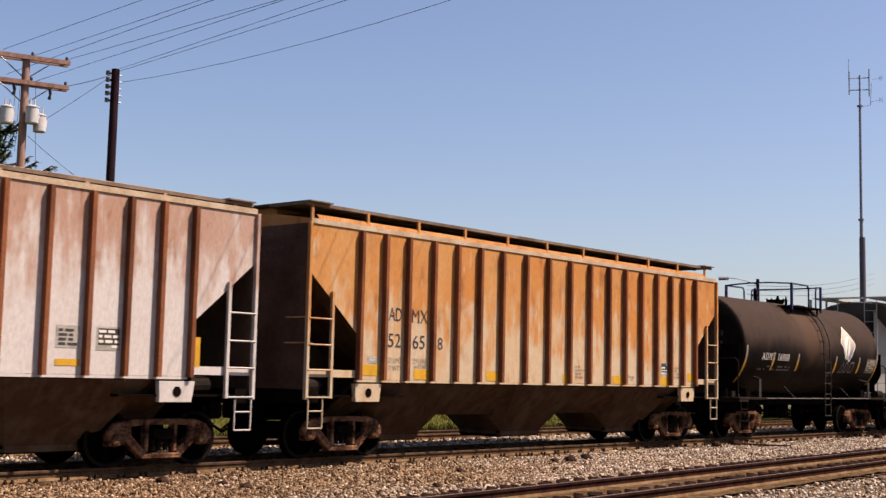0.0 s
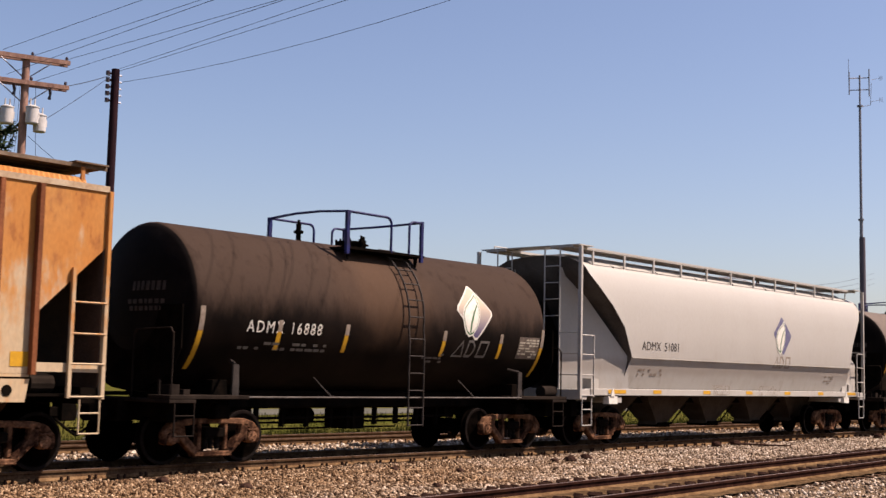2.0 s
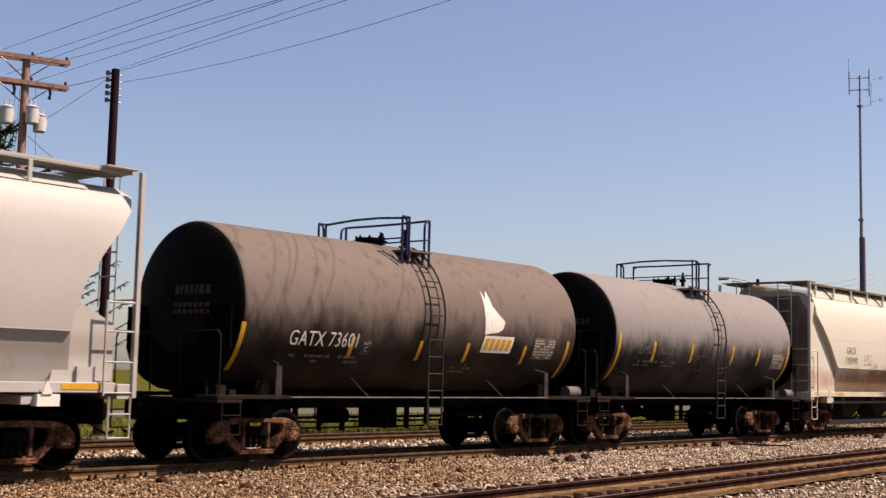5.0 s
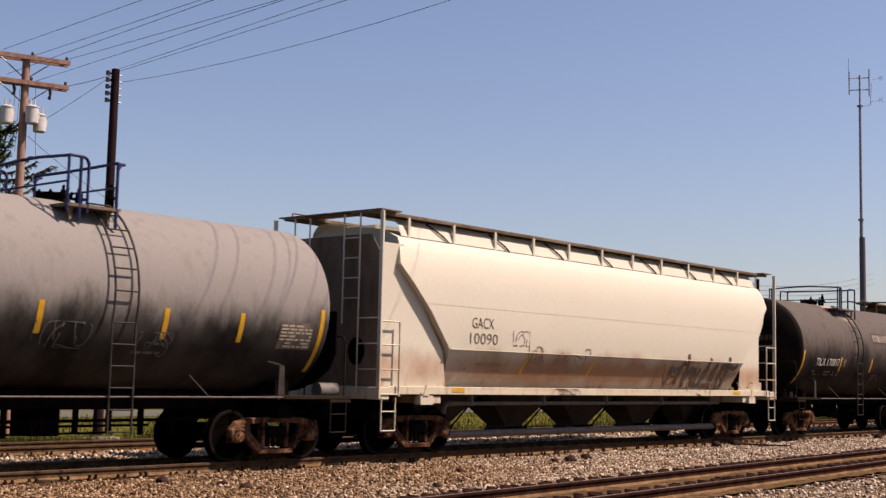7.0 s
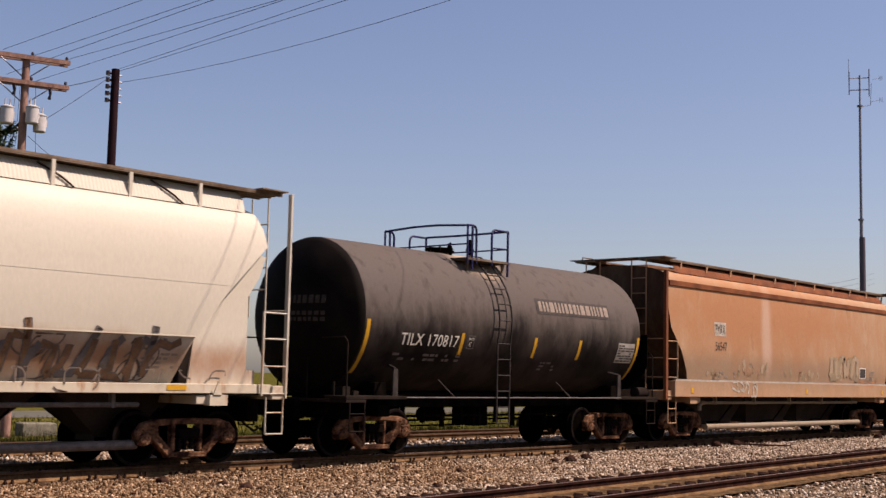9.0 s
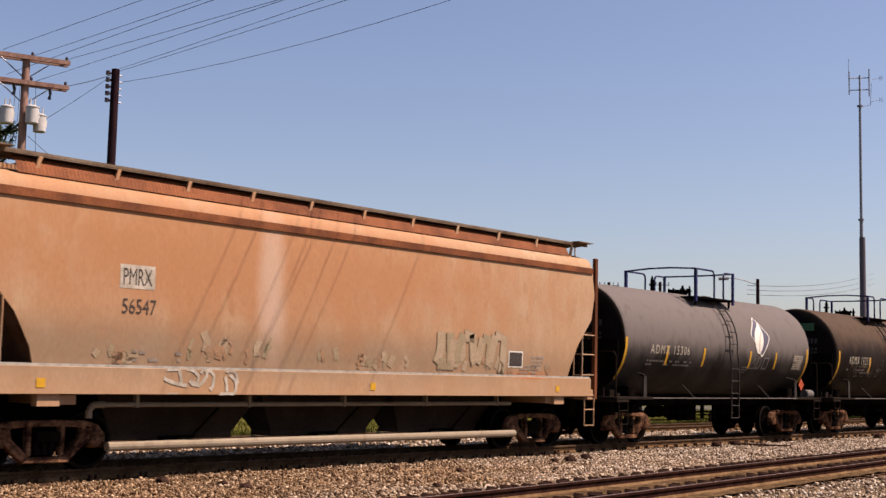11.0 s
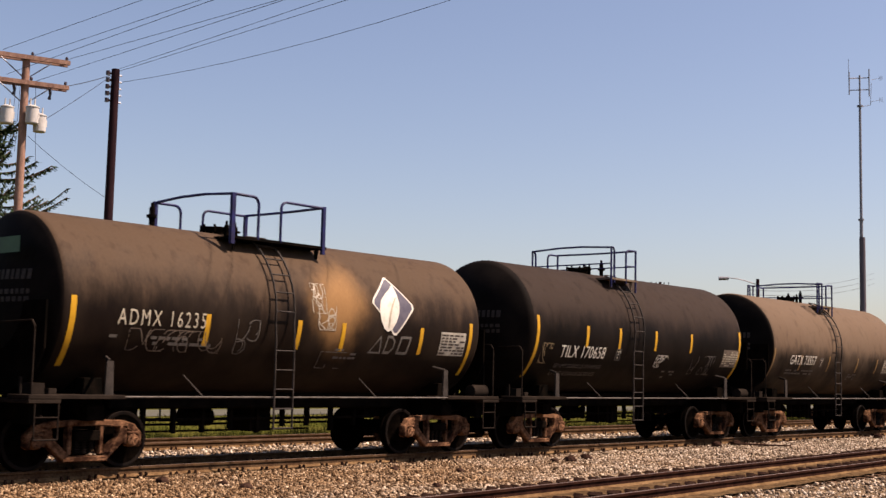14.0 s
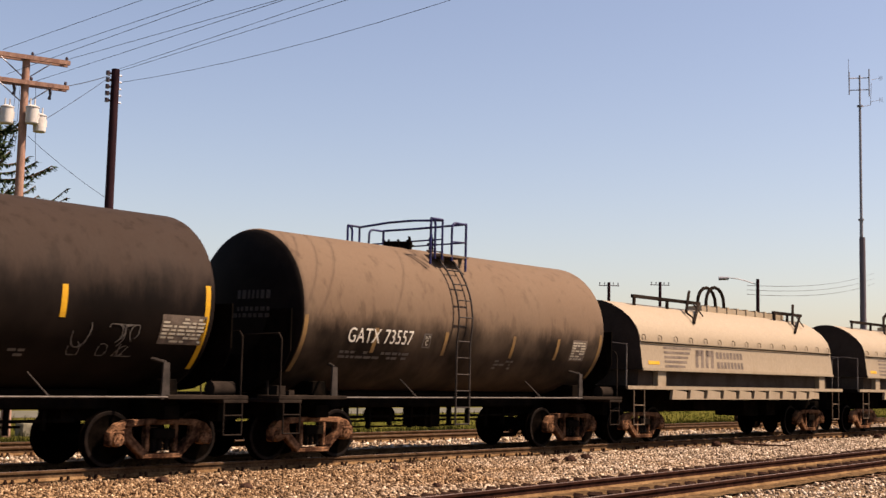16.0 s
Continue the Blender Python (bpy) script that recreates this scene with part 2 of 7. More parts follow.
RAIL_WEB = surface("dark_rail_web", (0.0167, 0.0076, 0.00608), (0.0319, 0.0144, 0.00988), rough=0.85, scale=3, grain=0.3, spec=0.0)
RAIL_SIDE = surface("rusty_brown_rail_web", (0.045, 0.0248, 0.0142), (0.0788, 0.048, 0.027), rough=0.9, scale=3, grain=0.35, spec=0.0)
RAIL_TOP = surface("dull_rail_head", (0.076, 0.0517, 0.0441), (0.114, 0.0798, 0.0669), rough=0.75, scale=3)
TIE_WOOD = surface("weathered_tie_wood", (0.035, 0.02, 0.0135), (0.085, 0.05, 0.032), rough=0.95, scale=3, stretch=(2, 0.4, 2), grain=0.4, bump=0.5, spread=0.35, spec=0.0)
def gravel(name, tones, wear, stain):
    """Broken stone: every piece takes its own tone, dark to pale; rusty patches, and one wide rusty stain with dimmer
    light painted in.
    """
    m = surface(name, (0.8, 0.8, 0.8), (1.0, 1.0, 1.0), rough=0.95, scale=6, grain=wear, bump=0.3, spec=0.0)
    n, l = m.node_tree.nodes, m.node_tree.links
    src = n.new("ShaderNodeNewGeometry")
    ramp = n.new("ShaderNodeValToRGB")
    for k, (pos, c) in enumerate(tones):
        e = ramp.color_ramp.elements[k] if k < 2 else ramp.color_ramp.elements.new(pos)
        e.position, e.color = pos, (*c, 1)
    l.new(src.outputs["Random Per Island"], ramp.inputs["Fac"])
    mul = n.new("ShaderNodeVectorMath")
    mul.operation = "MULTIPLY"
    old = n["Principled BSDF"].inputs["Base Color"].links[0].from_socket
    l.new(old, mul.inputs[0])
    l.new(ramp.outputs["Color"], mul.inputs[1])
    centre, reach, tint = stain
    co = n.new("ShaderNodeTexCoord")
    mv = n.new("ShaderNodeMapping")
    mv.vector_type = "TEXTURE"
    mv.inputs["Location"].default_value, mv.inputs["Scale"].default_value = centre, reach
    l.new(co.outputs["Object"], mv.inputs["Vector"])
    ln = n.new("ShaderNodeVectorMath")
    ln.operation = "LENGTH"
    l.new(mv.outputs["Vector"], ln.inputs[0])
    nz = n.new("ShaderNodeTexNoise")
    nz.inputs["Scale"].default_value, nz.inputs["Detail"].default_value = 0.55, 5
    l.new(co.outputs["Object"], nz.inputs["Vector"])
    ad = n.new("ShaderNodeMath")
    ad.operation = "MULTIPLY_ADD"
    ad.inputs[1].default_value = -2.2
    l.new(nz.outputs["Fac"], ad.inputs[0])
    l.new(ln.outputs["Value"], ad.inputs[2])
    rg = n.new("ShaderNodeMapRange")
    rg.interpolation_type = "SMOOTHSTEP"
    rg.inputs["From Min"].default_value, rg.inputs["From Max"].default_value = 0.4, -0.7
    l.new(ad.outputs["Value"], rg.inputs["Value"])
    mx = n.new("ShaderNodeMix")
    mx.data_type, mx.blend_type = "RGBA", "MULTIPLY"
    l.new(rg.outputs["Result"], mx.inputs[0])
    l.new(mul.outputs["Vector"], mx.inputs[6])
    mx.inputs[7].default_value = (*tint, 1)
    l.new(mx.outputs[2], n["Principled BSDF"].inputs["Base Color"])
    return m


# wide stain: rust, with the weaker backscatter on the left painted in
STONE = gravel("crushed_limestone", ((0.0, (0.05, 0.032, 0.023)), (1.0, (0.66, 0.57, 0.47)), (0.25, (0.14, 0.097, 0.067)), (0.6, (0.29, 0.216, 0.155)), (0.88, (0.45, 0.36, 0.275))), 0.35, ((8.0, TRACK_Y - 2.6, 0), (15.0, 3.4, 3.0), (0.68, 0.56, 0.44)))
BED = surface("gravel_bed", (0.076, 0.0486, 0.0296), (0.179, 0.125, 0.0798), rough=1.0, scale=9, lo=0.35, hi=0.65, grain=0.6, bump=1.0, fine=22, spec=0.0)
CLOD = surface("dark_slag_lump", (0.0228, 0.0122, 0.00912), (0.0456, 0.0251, 0.0182), rough=0.95, scale=8, bump=0.5, spec=0.0)
DIRT = surface("tan_rusty_dirt", (0.05, 0.03, 0.016), (0.098, 0.061, 0.032), rough=1.0, scale=5, grain=0.4, bump=0.8, fine=25, spec=0.0)
GRASS = surface("dry_summer_grass", (0.046, 0.048, 0.0095), (0.078, 0.068, 0.017), rough=1.0, scale=0.35, grain=0.45, bump=0.6, fine=3, spec=0.0)
WEED = surface("green_weed_blades", (0.014, 0.018, 0.0045), (0.033, 0.034, 0.009), rough=0.9, scale=2, spread=0.4, island=True, spec=0.0)
ROAD = surface("worn_concrete_road", (0.068, 0.065, 0.05), (0.09, 0.085, 0.066), rough=0.9, scale=0.3, spec=0.05)
POLE_WOOD = surface("creosoted_pole_wood", (0.0122, 0.0057, 0.00836), (0.0258, 0.0114, 0.0137), rough=0.9, scale=2, stretch=(3, 3, 0.3), grain=0.3, spec=0.05)
POLE_PALE = surface("sunbleached_pole_wood", (0.182, 0.0988, 0.076), (0.258, 0.152, 0.114), rough=0.9, scale=2, stretch=(3, 3, 0.3), grain=0.3)
CAN = surface("grey_transformer_paint", (0.395, 0.38, 0.365), (0.456, 0.433, 0.41), rough=0.5, scale=3, grain=0.05)
POLE_GREY = surface("grey_weathered_pole", (0.0836, 0.0722, 0.0874), (0.122, 0.106, 0.118), rough=0.85, scale=2, stretch=(3, 3, 0.3), grain=0.2, spec=0.05)
WIRE = surface("dark_wire", (0.0228, 0.0228, 0.0266), rough=0.6, grain=0.02, bump=0)
GALV = surface("galvanized_mast_steel", (0.152, 0.152, 0.175), (0.213, 0.205, 0.22), rough=0.5, metal=0.5, scale=3)
GLAZE = surface("brown_glazed_porcelain", (0.038, 0.0266, 0.0304), rough=0.25, grain=0.03, bump=0)
NEEDLE = surface("conifer_needles", (0.0152, 0.0342, 0.0122), (0.038, 0.057, 0.019), rough=0.8, scale=3, spread=0.4, island=True)
BARK = surface("conifer_bark", (0.0684, 0.0418, 0.0266), (0.0988, 0.0608, 0.038), rough=0.95, scale=5)
YELLOW = surface("yellow_reflective_tape", (0.471, 0.251, 0.0152), (0.395, 0.205, 0.0152), rough=0.45, scale=6, grain=0.06, bump=0)
TAPE_WHITE = surface("faded_white_tape", (0.319, 0.296, 0.251), (0.228, 0.205, 0.175), rough=0.5, scale=6, grain=0.06, bump=0)
INK = surface("dark_stencil_ink", (0.0342, 0.0266, 0.0228), (0.0684, 0.0532, 0.0418), rough=0.7, scale=12, lo=0.5, hi=0.7, bump=0)
INK_FAINT = surface("faded_stencil_ink", (0.167, 0.129, 0.0988), (0.228, 0.182, 0.144), rough=0.7, scale=12, bump=0)
WHITE = surface("white_lettering_paint", (0.547, 0.517, 0.456), (0.441, 0.395, 0.334), rough=0.6, scale=10, lo=0.5, hi=0.7, grain=0.06, bump=0)
WHITE_DIM = surface("dull_cream_lettering", (0.35, 0.312, 0.243), (0.258, 0.22, 0.167), rough=0.6, scale=10, lo=0.5, hi=0.7, grain=0.06, bump=0)
WHITE_FAINT = surface("faded_white_lettering", (0.106, 0.0959, 0.0854), (0.0742, 0.0638, 0.0585), rough=0.6, scale=10, bump=0)
PURPLE = surface("faded_violet_decal", (0.062, 0.056, 0.078), (0.085, 0.078, 0.10), rough=0.5, scale=6, grain=0.05, bump=0)
LEAF_GREEN = surface("green_decal", (0.0456, 0.122, 0.0532), rough=0.5, grain=0.05, bump=0)
SPRAY = surface("dark_spray_paint", (0.076, 0.057, 0.0456), (0.129, 0.0988, 0.076), rough=0.6, scale=5, bump=0)
SMEAR_GREEN = surface("worn_green_spray", (0.215, 0.165, 0.10), (0.24, 0.175, 0.105), rough=0.7, scale=6, bump=0)
SMEAR_PALE = surface("worn_pale_spray", (0.29, 0.215, 0.14), (0.26, 0.185, 0.115), rough=0.7, scale=6, bump=0)
SMEAR_BROWN = surface("worn_brown_spray", (0.25, 0.14, 0.075), (0.22, 0.135, 0.08), rough=0.7, scale=6, bump=0)
TAG_BROWN = surface("brown_spray_fill", (0.17, 0.095, 0.05), (0.10, 0.058, 0.034), rough=0.7, scale=4, bump=0)
TAG_BLUE = surface("blue_grey_spray_fill", (0.085, 0.08, 0.085), (0.12, 0.10, 0.085), rough=0.7, scale=4, bump=0)
SPRAY_PALE = surface("pale_spray_paint", (0.38, 0.334, 0.274), (0.258, 0.22, 0.167), rough=0.6, scale=5, bump=0)
SPRAY_GREEN = surface("grey_green_spray_paint", (0.228, 0.175, 0.103), (0.266, 0.194, 0.114), rough=0.6, scale=3, bump=0)
RED = surface("red_paint", (0.36, 0.06, 0.02), rough=0.5, grain=0.05, bump=0)
DULL_TAPE = surface("dull_ochre_tape", (0.182, 0.106, 0.038), (0.129, 0.076, 0.0342), rough=0.6, scale=6, grain=0.08, bump=0)
KITE_FADE = surface("sunbleached_kite_decal", (0.42, 0.345, 0.25), (0.40, 0.32, 0.24), rough=0.5, scale=4, grain=0.05, bump=0)
_n, _l = KITE_FADE.node_tree.nodes, KITE_FADE.node_tree.links
_co, _sep, _mix = _n.new("ShaderNodeTexCoord"), _n.new("ShaderNodeSeparateXYZ"), _n.new("ShaderNodeMix")
_fade = _n.new("ShaderNodeMapRange")
_fade.inputs["From Min"].default_value, _fade.inputs["From Max"].default_value = 2.5, 3.15
_mix.data_type = "RGBA"
_mix.inputs[6].default_value = (0.085, 0.07, 0.13, 1)
_l.new(_co.outputs["Object"], _sep.inputs[0])
_l.new(_sep.outputs["Z"], _fade.inputs["Value"])
_l.new(_fade.outputs["Result"], _mix.inputs[0])
_l.new(_n["Principled BSDF"].inputs["Base Color"].links[0].from_socket, _mix.inputs[7])
_l.new(_mix.outputs[2], _n["Principled BSDF"].inputs["Base Color"])
FADED_BLUE = surface("weathered_violet_decal", (0.0646, 0.0608, 0.129), (0.114, 0.106, 0.152), rough=0.6, scale=5, grain=0.05, bump=0)
CONCRETE = surface("pale_concrete", (0.0988, 0.0912, 0.0684), (0.167, 0.152, 0.114), rough=0.9, scale=4, grain=0.3, spec=0.0)
CASTING = surface("dusty_grey_pipe_paint", (0.11, 0.095, 0.085), (0.07, 0.058, 0.05), rough=0.6, scale=6)


# ---- mesh helpers ----
def box(bm, x0, x1, y0, y1, z0, z1):
    v = [bm.verts.new((x, y, z)) for x in (x0, x1) for y in (y0, y1) for z in (z0, z1)]
    for f in ((0, 1, 3, 2), (4, 6, 7, 5), (0, 4, 5, 1), (2, 3, 7, 6), (0, 2, 6, 4), (1, 5, 7, 3)):
        bm.faces.new([v[i] for i in f])


def tube(bm, a, b, r, n=8, r2=None):
    a, b = Vector(a), Vector(b)
    q = (b - a).to_track_quat("Z", "Y").to_matrix()
    rings = []
    for p, rad in ((a, r), (b, r if r2 is None else r2)):
        rings.append([bm.verts.new(p + q @ Vector((rad * math.cos(2 * math.pi * k / n), rad * math.sin(2 * math.pi * k / n), 0))) for k in range(n)])
    for k in range(n):
        bm.faces.new((rings[0][k], rings[0][(k + 1) % n], rings[1][(k + 1) % n], rings[1][k]))
    bm.faces.new(rings[0][::-1])
    bm.faces.new(rings[1])


def pipe(bm, pts, r, n=6):
    for a, b in zip(pts, pts[1:]):
        tube(bm, a, b, r, n)


def arc(cx, cz, r, a0, a1, y, n=5):
    return [(cx + r * math.cos(radians(a0 + (a1 - a0) * k / n)), y, cz + r * math.sin(radians(a0 + (a1 - a0) * k / n))) for k in range(n + 1)]


def prism(bm, pts, y0, y1):
    """A plate cut to the outline pts (x, z), from y0 to y1."""
    a = [bm.verts.new((x, y0, z)) for x, z in pts]
    b = [bm.verts.new((x, y1, z)) for x, z in pts]
    bm.faces.new(a)
    bm.faces.new(b[::-1])
    for k in range(len(pts)):
        j = (k + 1) % len(pts)
        bm.faces.new((a[k], b[k], b[j], a[j]))


def lathe_y(bm, profile, n=28):
    """A turned form round the y axis: profile of (y, radius)."""
    rings = []
    for y, r in profile:
        rings.append([bm.verts.new((r * math.cos(2 * math.pi * k / n), y, r * math.sin(2 * math.pi * k / n))) for k in range(n)])
    for a, b in zip(rings, rings[1:]):
        for k in range(n):
            bm.faces.new((a[k], a[(k + 1) % n], b[(k + 1) % n], b[k]))
    bm.faces.new(rings[0])
    bm.faces.new(rings[-1][::-1])


def finish(bm, name, material, bevel=0.0, smooth=False):
    bmesh.ops.recalc_face_normals(bm, faces=bm.faces)
    if bevel > 0:
        bmesh.ops.bevel(bm, geom=bm.edges[:], offset=bevel, segments=1, affect="EDGES", clamp_overlap=True)
    me = bpy.data.meshes.new(name)
    bm.to_mesh(me)
    bm.free()
    me.materials.append(material)
    if smooth:
        me.shade_smooth()
        me.set_sharp_from_angle(angle=radians(38))
    return me


def part(name, bm, material, parent=None, label="", bevel=0.0, smooth=False):
    """Links a bmesh as one mesh object under a thing or a part."""
    ob = new(name, finish(bm, name, material, bevel, smooth))
    ob.parent = parent
    return tagged(ob, label)


def share(name, me, parent, m=None):
    ob = new(name, me)
    ob.parent = parent
    if m is not None:
        ob.matrix_basis = m
    return ob


def lay(bm, side, step=0.06, lift=0.007):
    """Lays a flat (x, z) drawing on a car's side, whose y is side(z)."""
    zs = [v.co.z for v in bm.verts]
    z = math.floor(min(zs) / step) * step + step
    while z < max(zs):
        bmesh.ops.bisect_plane(bm, geom=bm.verts[:] + bm.edges[:] + bm.faces[:], plane_co=(0, 0, z), plane_no=(0, 0, 1))
        z += step
    for v in bm.verts:
        v.co.y = side(v.co.z) - lift
    return bm


def outline(bm, pts):
    bm.faces.new([bm.verts.new((x, 0, z)) for x, z in pts])


def bar(bm, x0, x1, z0, z1, lean=0.0):
    outline(bm, [(x0, z0), (x1, z0), (x1 + lean, z1), (x0 + lean, z1)])


def letters(bm, text, x, z, height, width, gap=1.0):
    """Writing in the built-in font, from x to x + width, standing on z."""
    curve = bpy.data.curves.new("writing", "FONT")
    curve.body, curve.resolution_u, curve.space_character = text, 3, gap
    ob = new("writing", curve)
    me = bpy.data.meshes.new_from_object(ob.evaluated_get(bpy.context.evaluated_depsgraph_get()))
    bpy.data.objects.remove(ob)
    xs, ys = [v.co.x for v in me.vertices], [v.co.y for v in me.vertices]
    for v in me.vertices:
        v.co = (x + (v.co.x - min(xs)) / (max(xs) - min(xs)) * width, 0, z + (v.co.y - min(ys)) / (max(ys) - min(ys)) * height)
    bm.from_mesh(me)
    bpy.data.meshes.remove(me)


def small_print(bm, rng, x0, x1, z0, z1, rows, fill=0.6):
    """Lines too small to read: plain bars."""
    h = (z1 - z0) / rows
    for r in range(rows):
        x = x0
        while x < x1 - 0.05:
            w = rng.uniform(0.06, 0.2)
            if rng.random() < fill:
                bar(bm, x, min(x1, x + w), z0 + r * h, z0 + r * h + h * 0.55)
            x += w + 0.035


def scrawl(bm, rng, x0, x1, z0, z1, strokes, thick=0.035):
    """A spray-can scrawl: loose curved strokes."""
    for _ in range(strokes):
        x, z = rng.uniform(x0, x1), rng.uniform(z0, z1)
        a, turn = rng.uniform(0, 6.28), rng.uniform(-1.1, 1.1)
        last = None
        for k in range(9):
            nx, nz = x + math.cos(a) * 0.07, z + math.sin(a) * 0.09
            nx, nz = min(max(nx, x0), x1), min(max(nz, z0), z1)
            px, pz = -math.sin(a) * thick / 2, math.cos(a) * thick / 2
            now = [bm.verts.new((nx + px, 0, nz + pz)), bm.verts.new((nx - px, 0, nz - pz))]
            if last:
                bm.faces.new((last[0], last[1], now[1], now[0]))
            last, x, z, a = now, nx, nz, a + turn * rng.uniform(0.2, 1.0)


def stroke(bm, pts, thick):
    """A flat band along (x, z) points, mitred at its bends."""
    last = None
    for k, (x, z) in enumerate(pts):
        ax, az = pts[max(0, k - 1)]
        bx, bz = pts[min(len(pts) - 1, k + 1)]
        ln = math.hypot(bx - ax, bz - az)
        px, pz = -(bz - az) / ln * thick / 2, (bx - ax) / ln * thick / 2
        now = [bm.verts.new((x + px, 0, z + pz)), bm.verts.new((x - px, 0, z - pz))]
        if last:
            bm.faces.new((last[0], last[1], now[1], now[0]))
        last = now


def block_tag(car, side, rng, x0, x1, z0, z1, lift, edge, fills, fat=1.0):
    """Fat sprayed block shapes with dark edges and rusty or blue-grey fill, unreadable."""
    x, k = x0, 0
    while x < x1:
        w = rng.uniform(0.34, 0.62)
        lean = rng.uniform(0.05, 0.22)
        a, b = z0 + rng.uniform(-0.02, 0.1), z1 + rng.uniform(-0.16, 0.0)
        m = rng.uniform(0.35, 0.65) * (a + b)
        c = rng.uniform(-0.1, 0.1)
        shapes = [[(x, a), (x + lean * 0.3 + c, a + (b - a) * 0.3), (x + lean * 0.6 + c, a + (b - a) * 0.65), (x + lean, b)]]
        shapes.append(rng.choice(([(x + lean, b), (x + lean + w * 0.6, b - 0.06), (x + lean + w * 0.5, m), (x + w * 0.9, a + 0.1), (x + w, a)], [(x + lean, b - 0.04), (x + lean + w * 0.5, b - 0.1), (x + lean + w, b)],
                                  [(x + w * 0.1, a), (x + w * 0.6, a - 0.01), (x + w * 0.8 + lean, m), (x + w * 0.7 + lean, b)])))
        for pts in shapes:
            for name, thick, mt, up in (("tag_edge", 0.10 * fat + 0.04, edge, lift), ("tag_fill", 0.10 * fat, fills[k % 3 == 1], lift + 0.002)):
                bm = bmesh.new()
                stroke(bm, pts, thick)
                part(name, lay(bm, side, lift=up + 0.0004 * (k % 5)), mt, car)
            k += 1
        x += w * rng.uniform(0.75, 1.1)


def empty(name, m=None):
    ob = new(name)
    ob.empty_display_size = 0.3
    if m is not None:
        ob.matrix_basis = m
    return ob


# ---- ground and tracks ----
def sheet(name, x0, x1, y0, y1, nx, ny, zfun, material):
    xs, ys = np.linspace(x0, x1, nx), np.linspace(y0, y1, ny)
    verts = [(x, y, zfun(x, y)) for y in ys for x in xs]
    faces = [(j * nx + i, j * nx + i + 1, (j + 1) * nx + i + 1, (j + 1) * nx + i) for j in range(ny - 1) for i in range(nx - 1)]
    me = bpy.data.meshes.new(name)
    me.from_pydata(verts, [], faces)
    me.materials.append(material)
    me.shade_smooth()
    return new(name, me)


BED_Z = -0.2


def bed_height(x, y):
    d = y - TRACK_Y
    z = BED_Z + 0.035 * noise.noise((x * 0.5, y * 0.5, 0)) + 0.02 * noise.noise((x * 1.7, y * 1.7, 3))
    if abs(d) < 1.7 or abs(d - 5.3) < 1.7:
        z += 0.015
    if d > 7.2:
        z -= min(1.0, (d - 7.2) / 2.2) * 0.42
    if d < -12:
        z -= min(1.0, (-12 - d) / 4.0) * 0.3
    return z


ground = tagged(sheet("ground", -3000, 3000, -3000, 3000, 2, 2, lambda x, y: -0.62, GRASS), "wide flat field of dry yellow-green grass", "ground", kind="structure")
ballast_bed = tagged(sheet("ballast_bed", -40, 330, TRACK_Y - 22, TRACK_Y + 10.2, 500, 130, bed_height, BED), "pale crushed-stone ballast bed of the rail yard", "gravel", kind="structure")
road = tagged(sheet("road", -400, 600, TRACK_Y + 30.8, TRACK_Y + 38.5, 2, 2, lambda x, y: -0.60, ROAD), "pale concrete road beyond the grass", "road", kind="structure")


def rail_mesh(length, web):
    bm = bmesh.new()
    prof = [(-0.076, -0.172), (0.076, -0.172), (0.076, -0.155), (0.02, -0.115), (0.009, -0.05), (0.036, -0.038), (0.036, -0.006), (0.028, 0.0), (-0.028, 0.0), (-0.036, -0.006), (-0.036, -0.038), (-0.009, -0.05), (-0.02, -0.115), (-0.076, -0.155)]
    rings = [[bm.verts.new((x, y, z)) for y, z in prof] for x in (0.0, length)]
    n = len(prof)
    for k in range(n):
        f = bm.faces.new((rings[0][k], rings[0][(k + 1) % n], rings[1][(k + 1) % n], rings[1][k]))
        if k == 7:
            f.material_index = 1
        elif 2 < k < 12:
            f.material_index = 2
    bm.faces.new(rings[0][::-1])
    bm.faces.new(rings[1])
    me = finish(bm, "rail", RAIL_RUST)
    me.materials.append(RAIL_TOP)
    me.materials.append(web)
    return me


def tie_mesh():
    bm = bmesh.new()
    box(bm, -0.115, 0.115, -1.3, 1.3, -0.36, -0.182)
    return finish(bm, "tie", TIE_WOOD, bevel=0.012)


def plate_mesh(spikes):
    """Tie plate with its spike heads."""
    bm = bmesh.new()
    box(bm, -0.09, 0.09, -0.13, 0.13, -0.186, -0.168)
    for sx, sy, w, h in spikes:
        box(bm, sx - w, sx + w, sy - w, sy + w, -0.172, -0.172 + h)
        prism(bm, [(sx - w * 1.3, h - 0.185), (sx + w * 1.2, h - 0.19), (sx + w * 0.7, h - 0.15), (sx - w * 0.5, h - 0.145)], sy - w * 1.4, sy + w * 1.2)
    me = finish(bm, "tie_plate", CLOD)
    me.materials.append(RAIL_RUST)
    for p in me.polygons:
        if p.center.z < -0.16 and p.area > 0.01:
            p.material_index = 1
    return me


RAIL, RAIL_OLD, TIE, PLATE = rail_mesh(400.0, RAIL_SIDE), rail_mesh(400.0, RAIL_WEB), tie_mesh(), plate_mesh([(x, y, 0.016, 0.05) for x in (-0.06, 0.06) for y in (-0.105, 0.105)])
PLATE_LOOSE = plate_mesh([(-0.09, 0.30, 0.05, 0.10), (0.05, 0.50, 0.06, 0.12), (0.13, 0.26, 0.05, 0.09), (-0.03, 0.72, 0.045, 0.09), (-0.12, 0.56, 0.045, 0.07)])


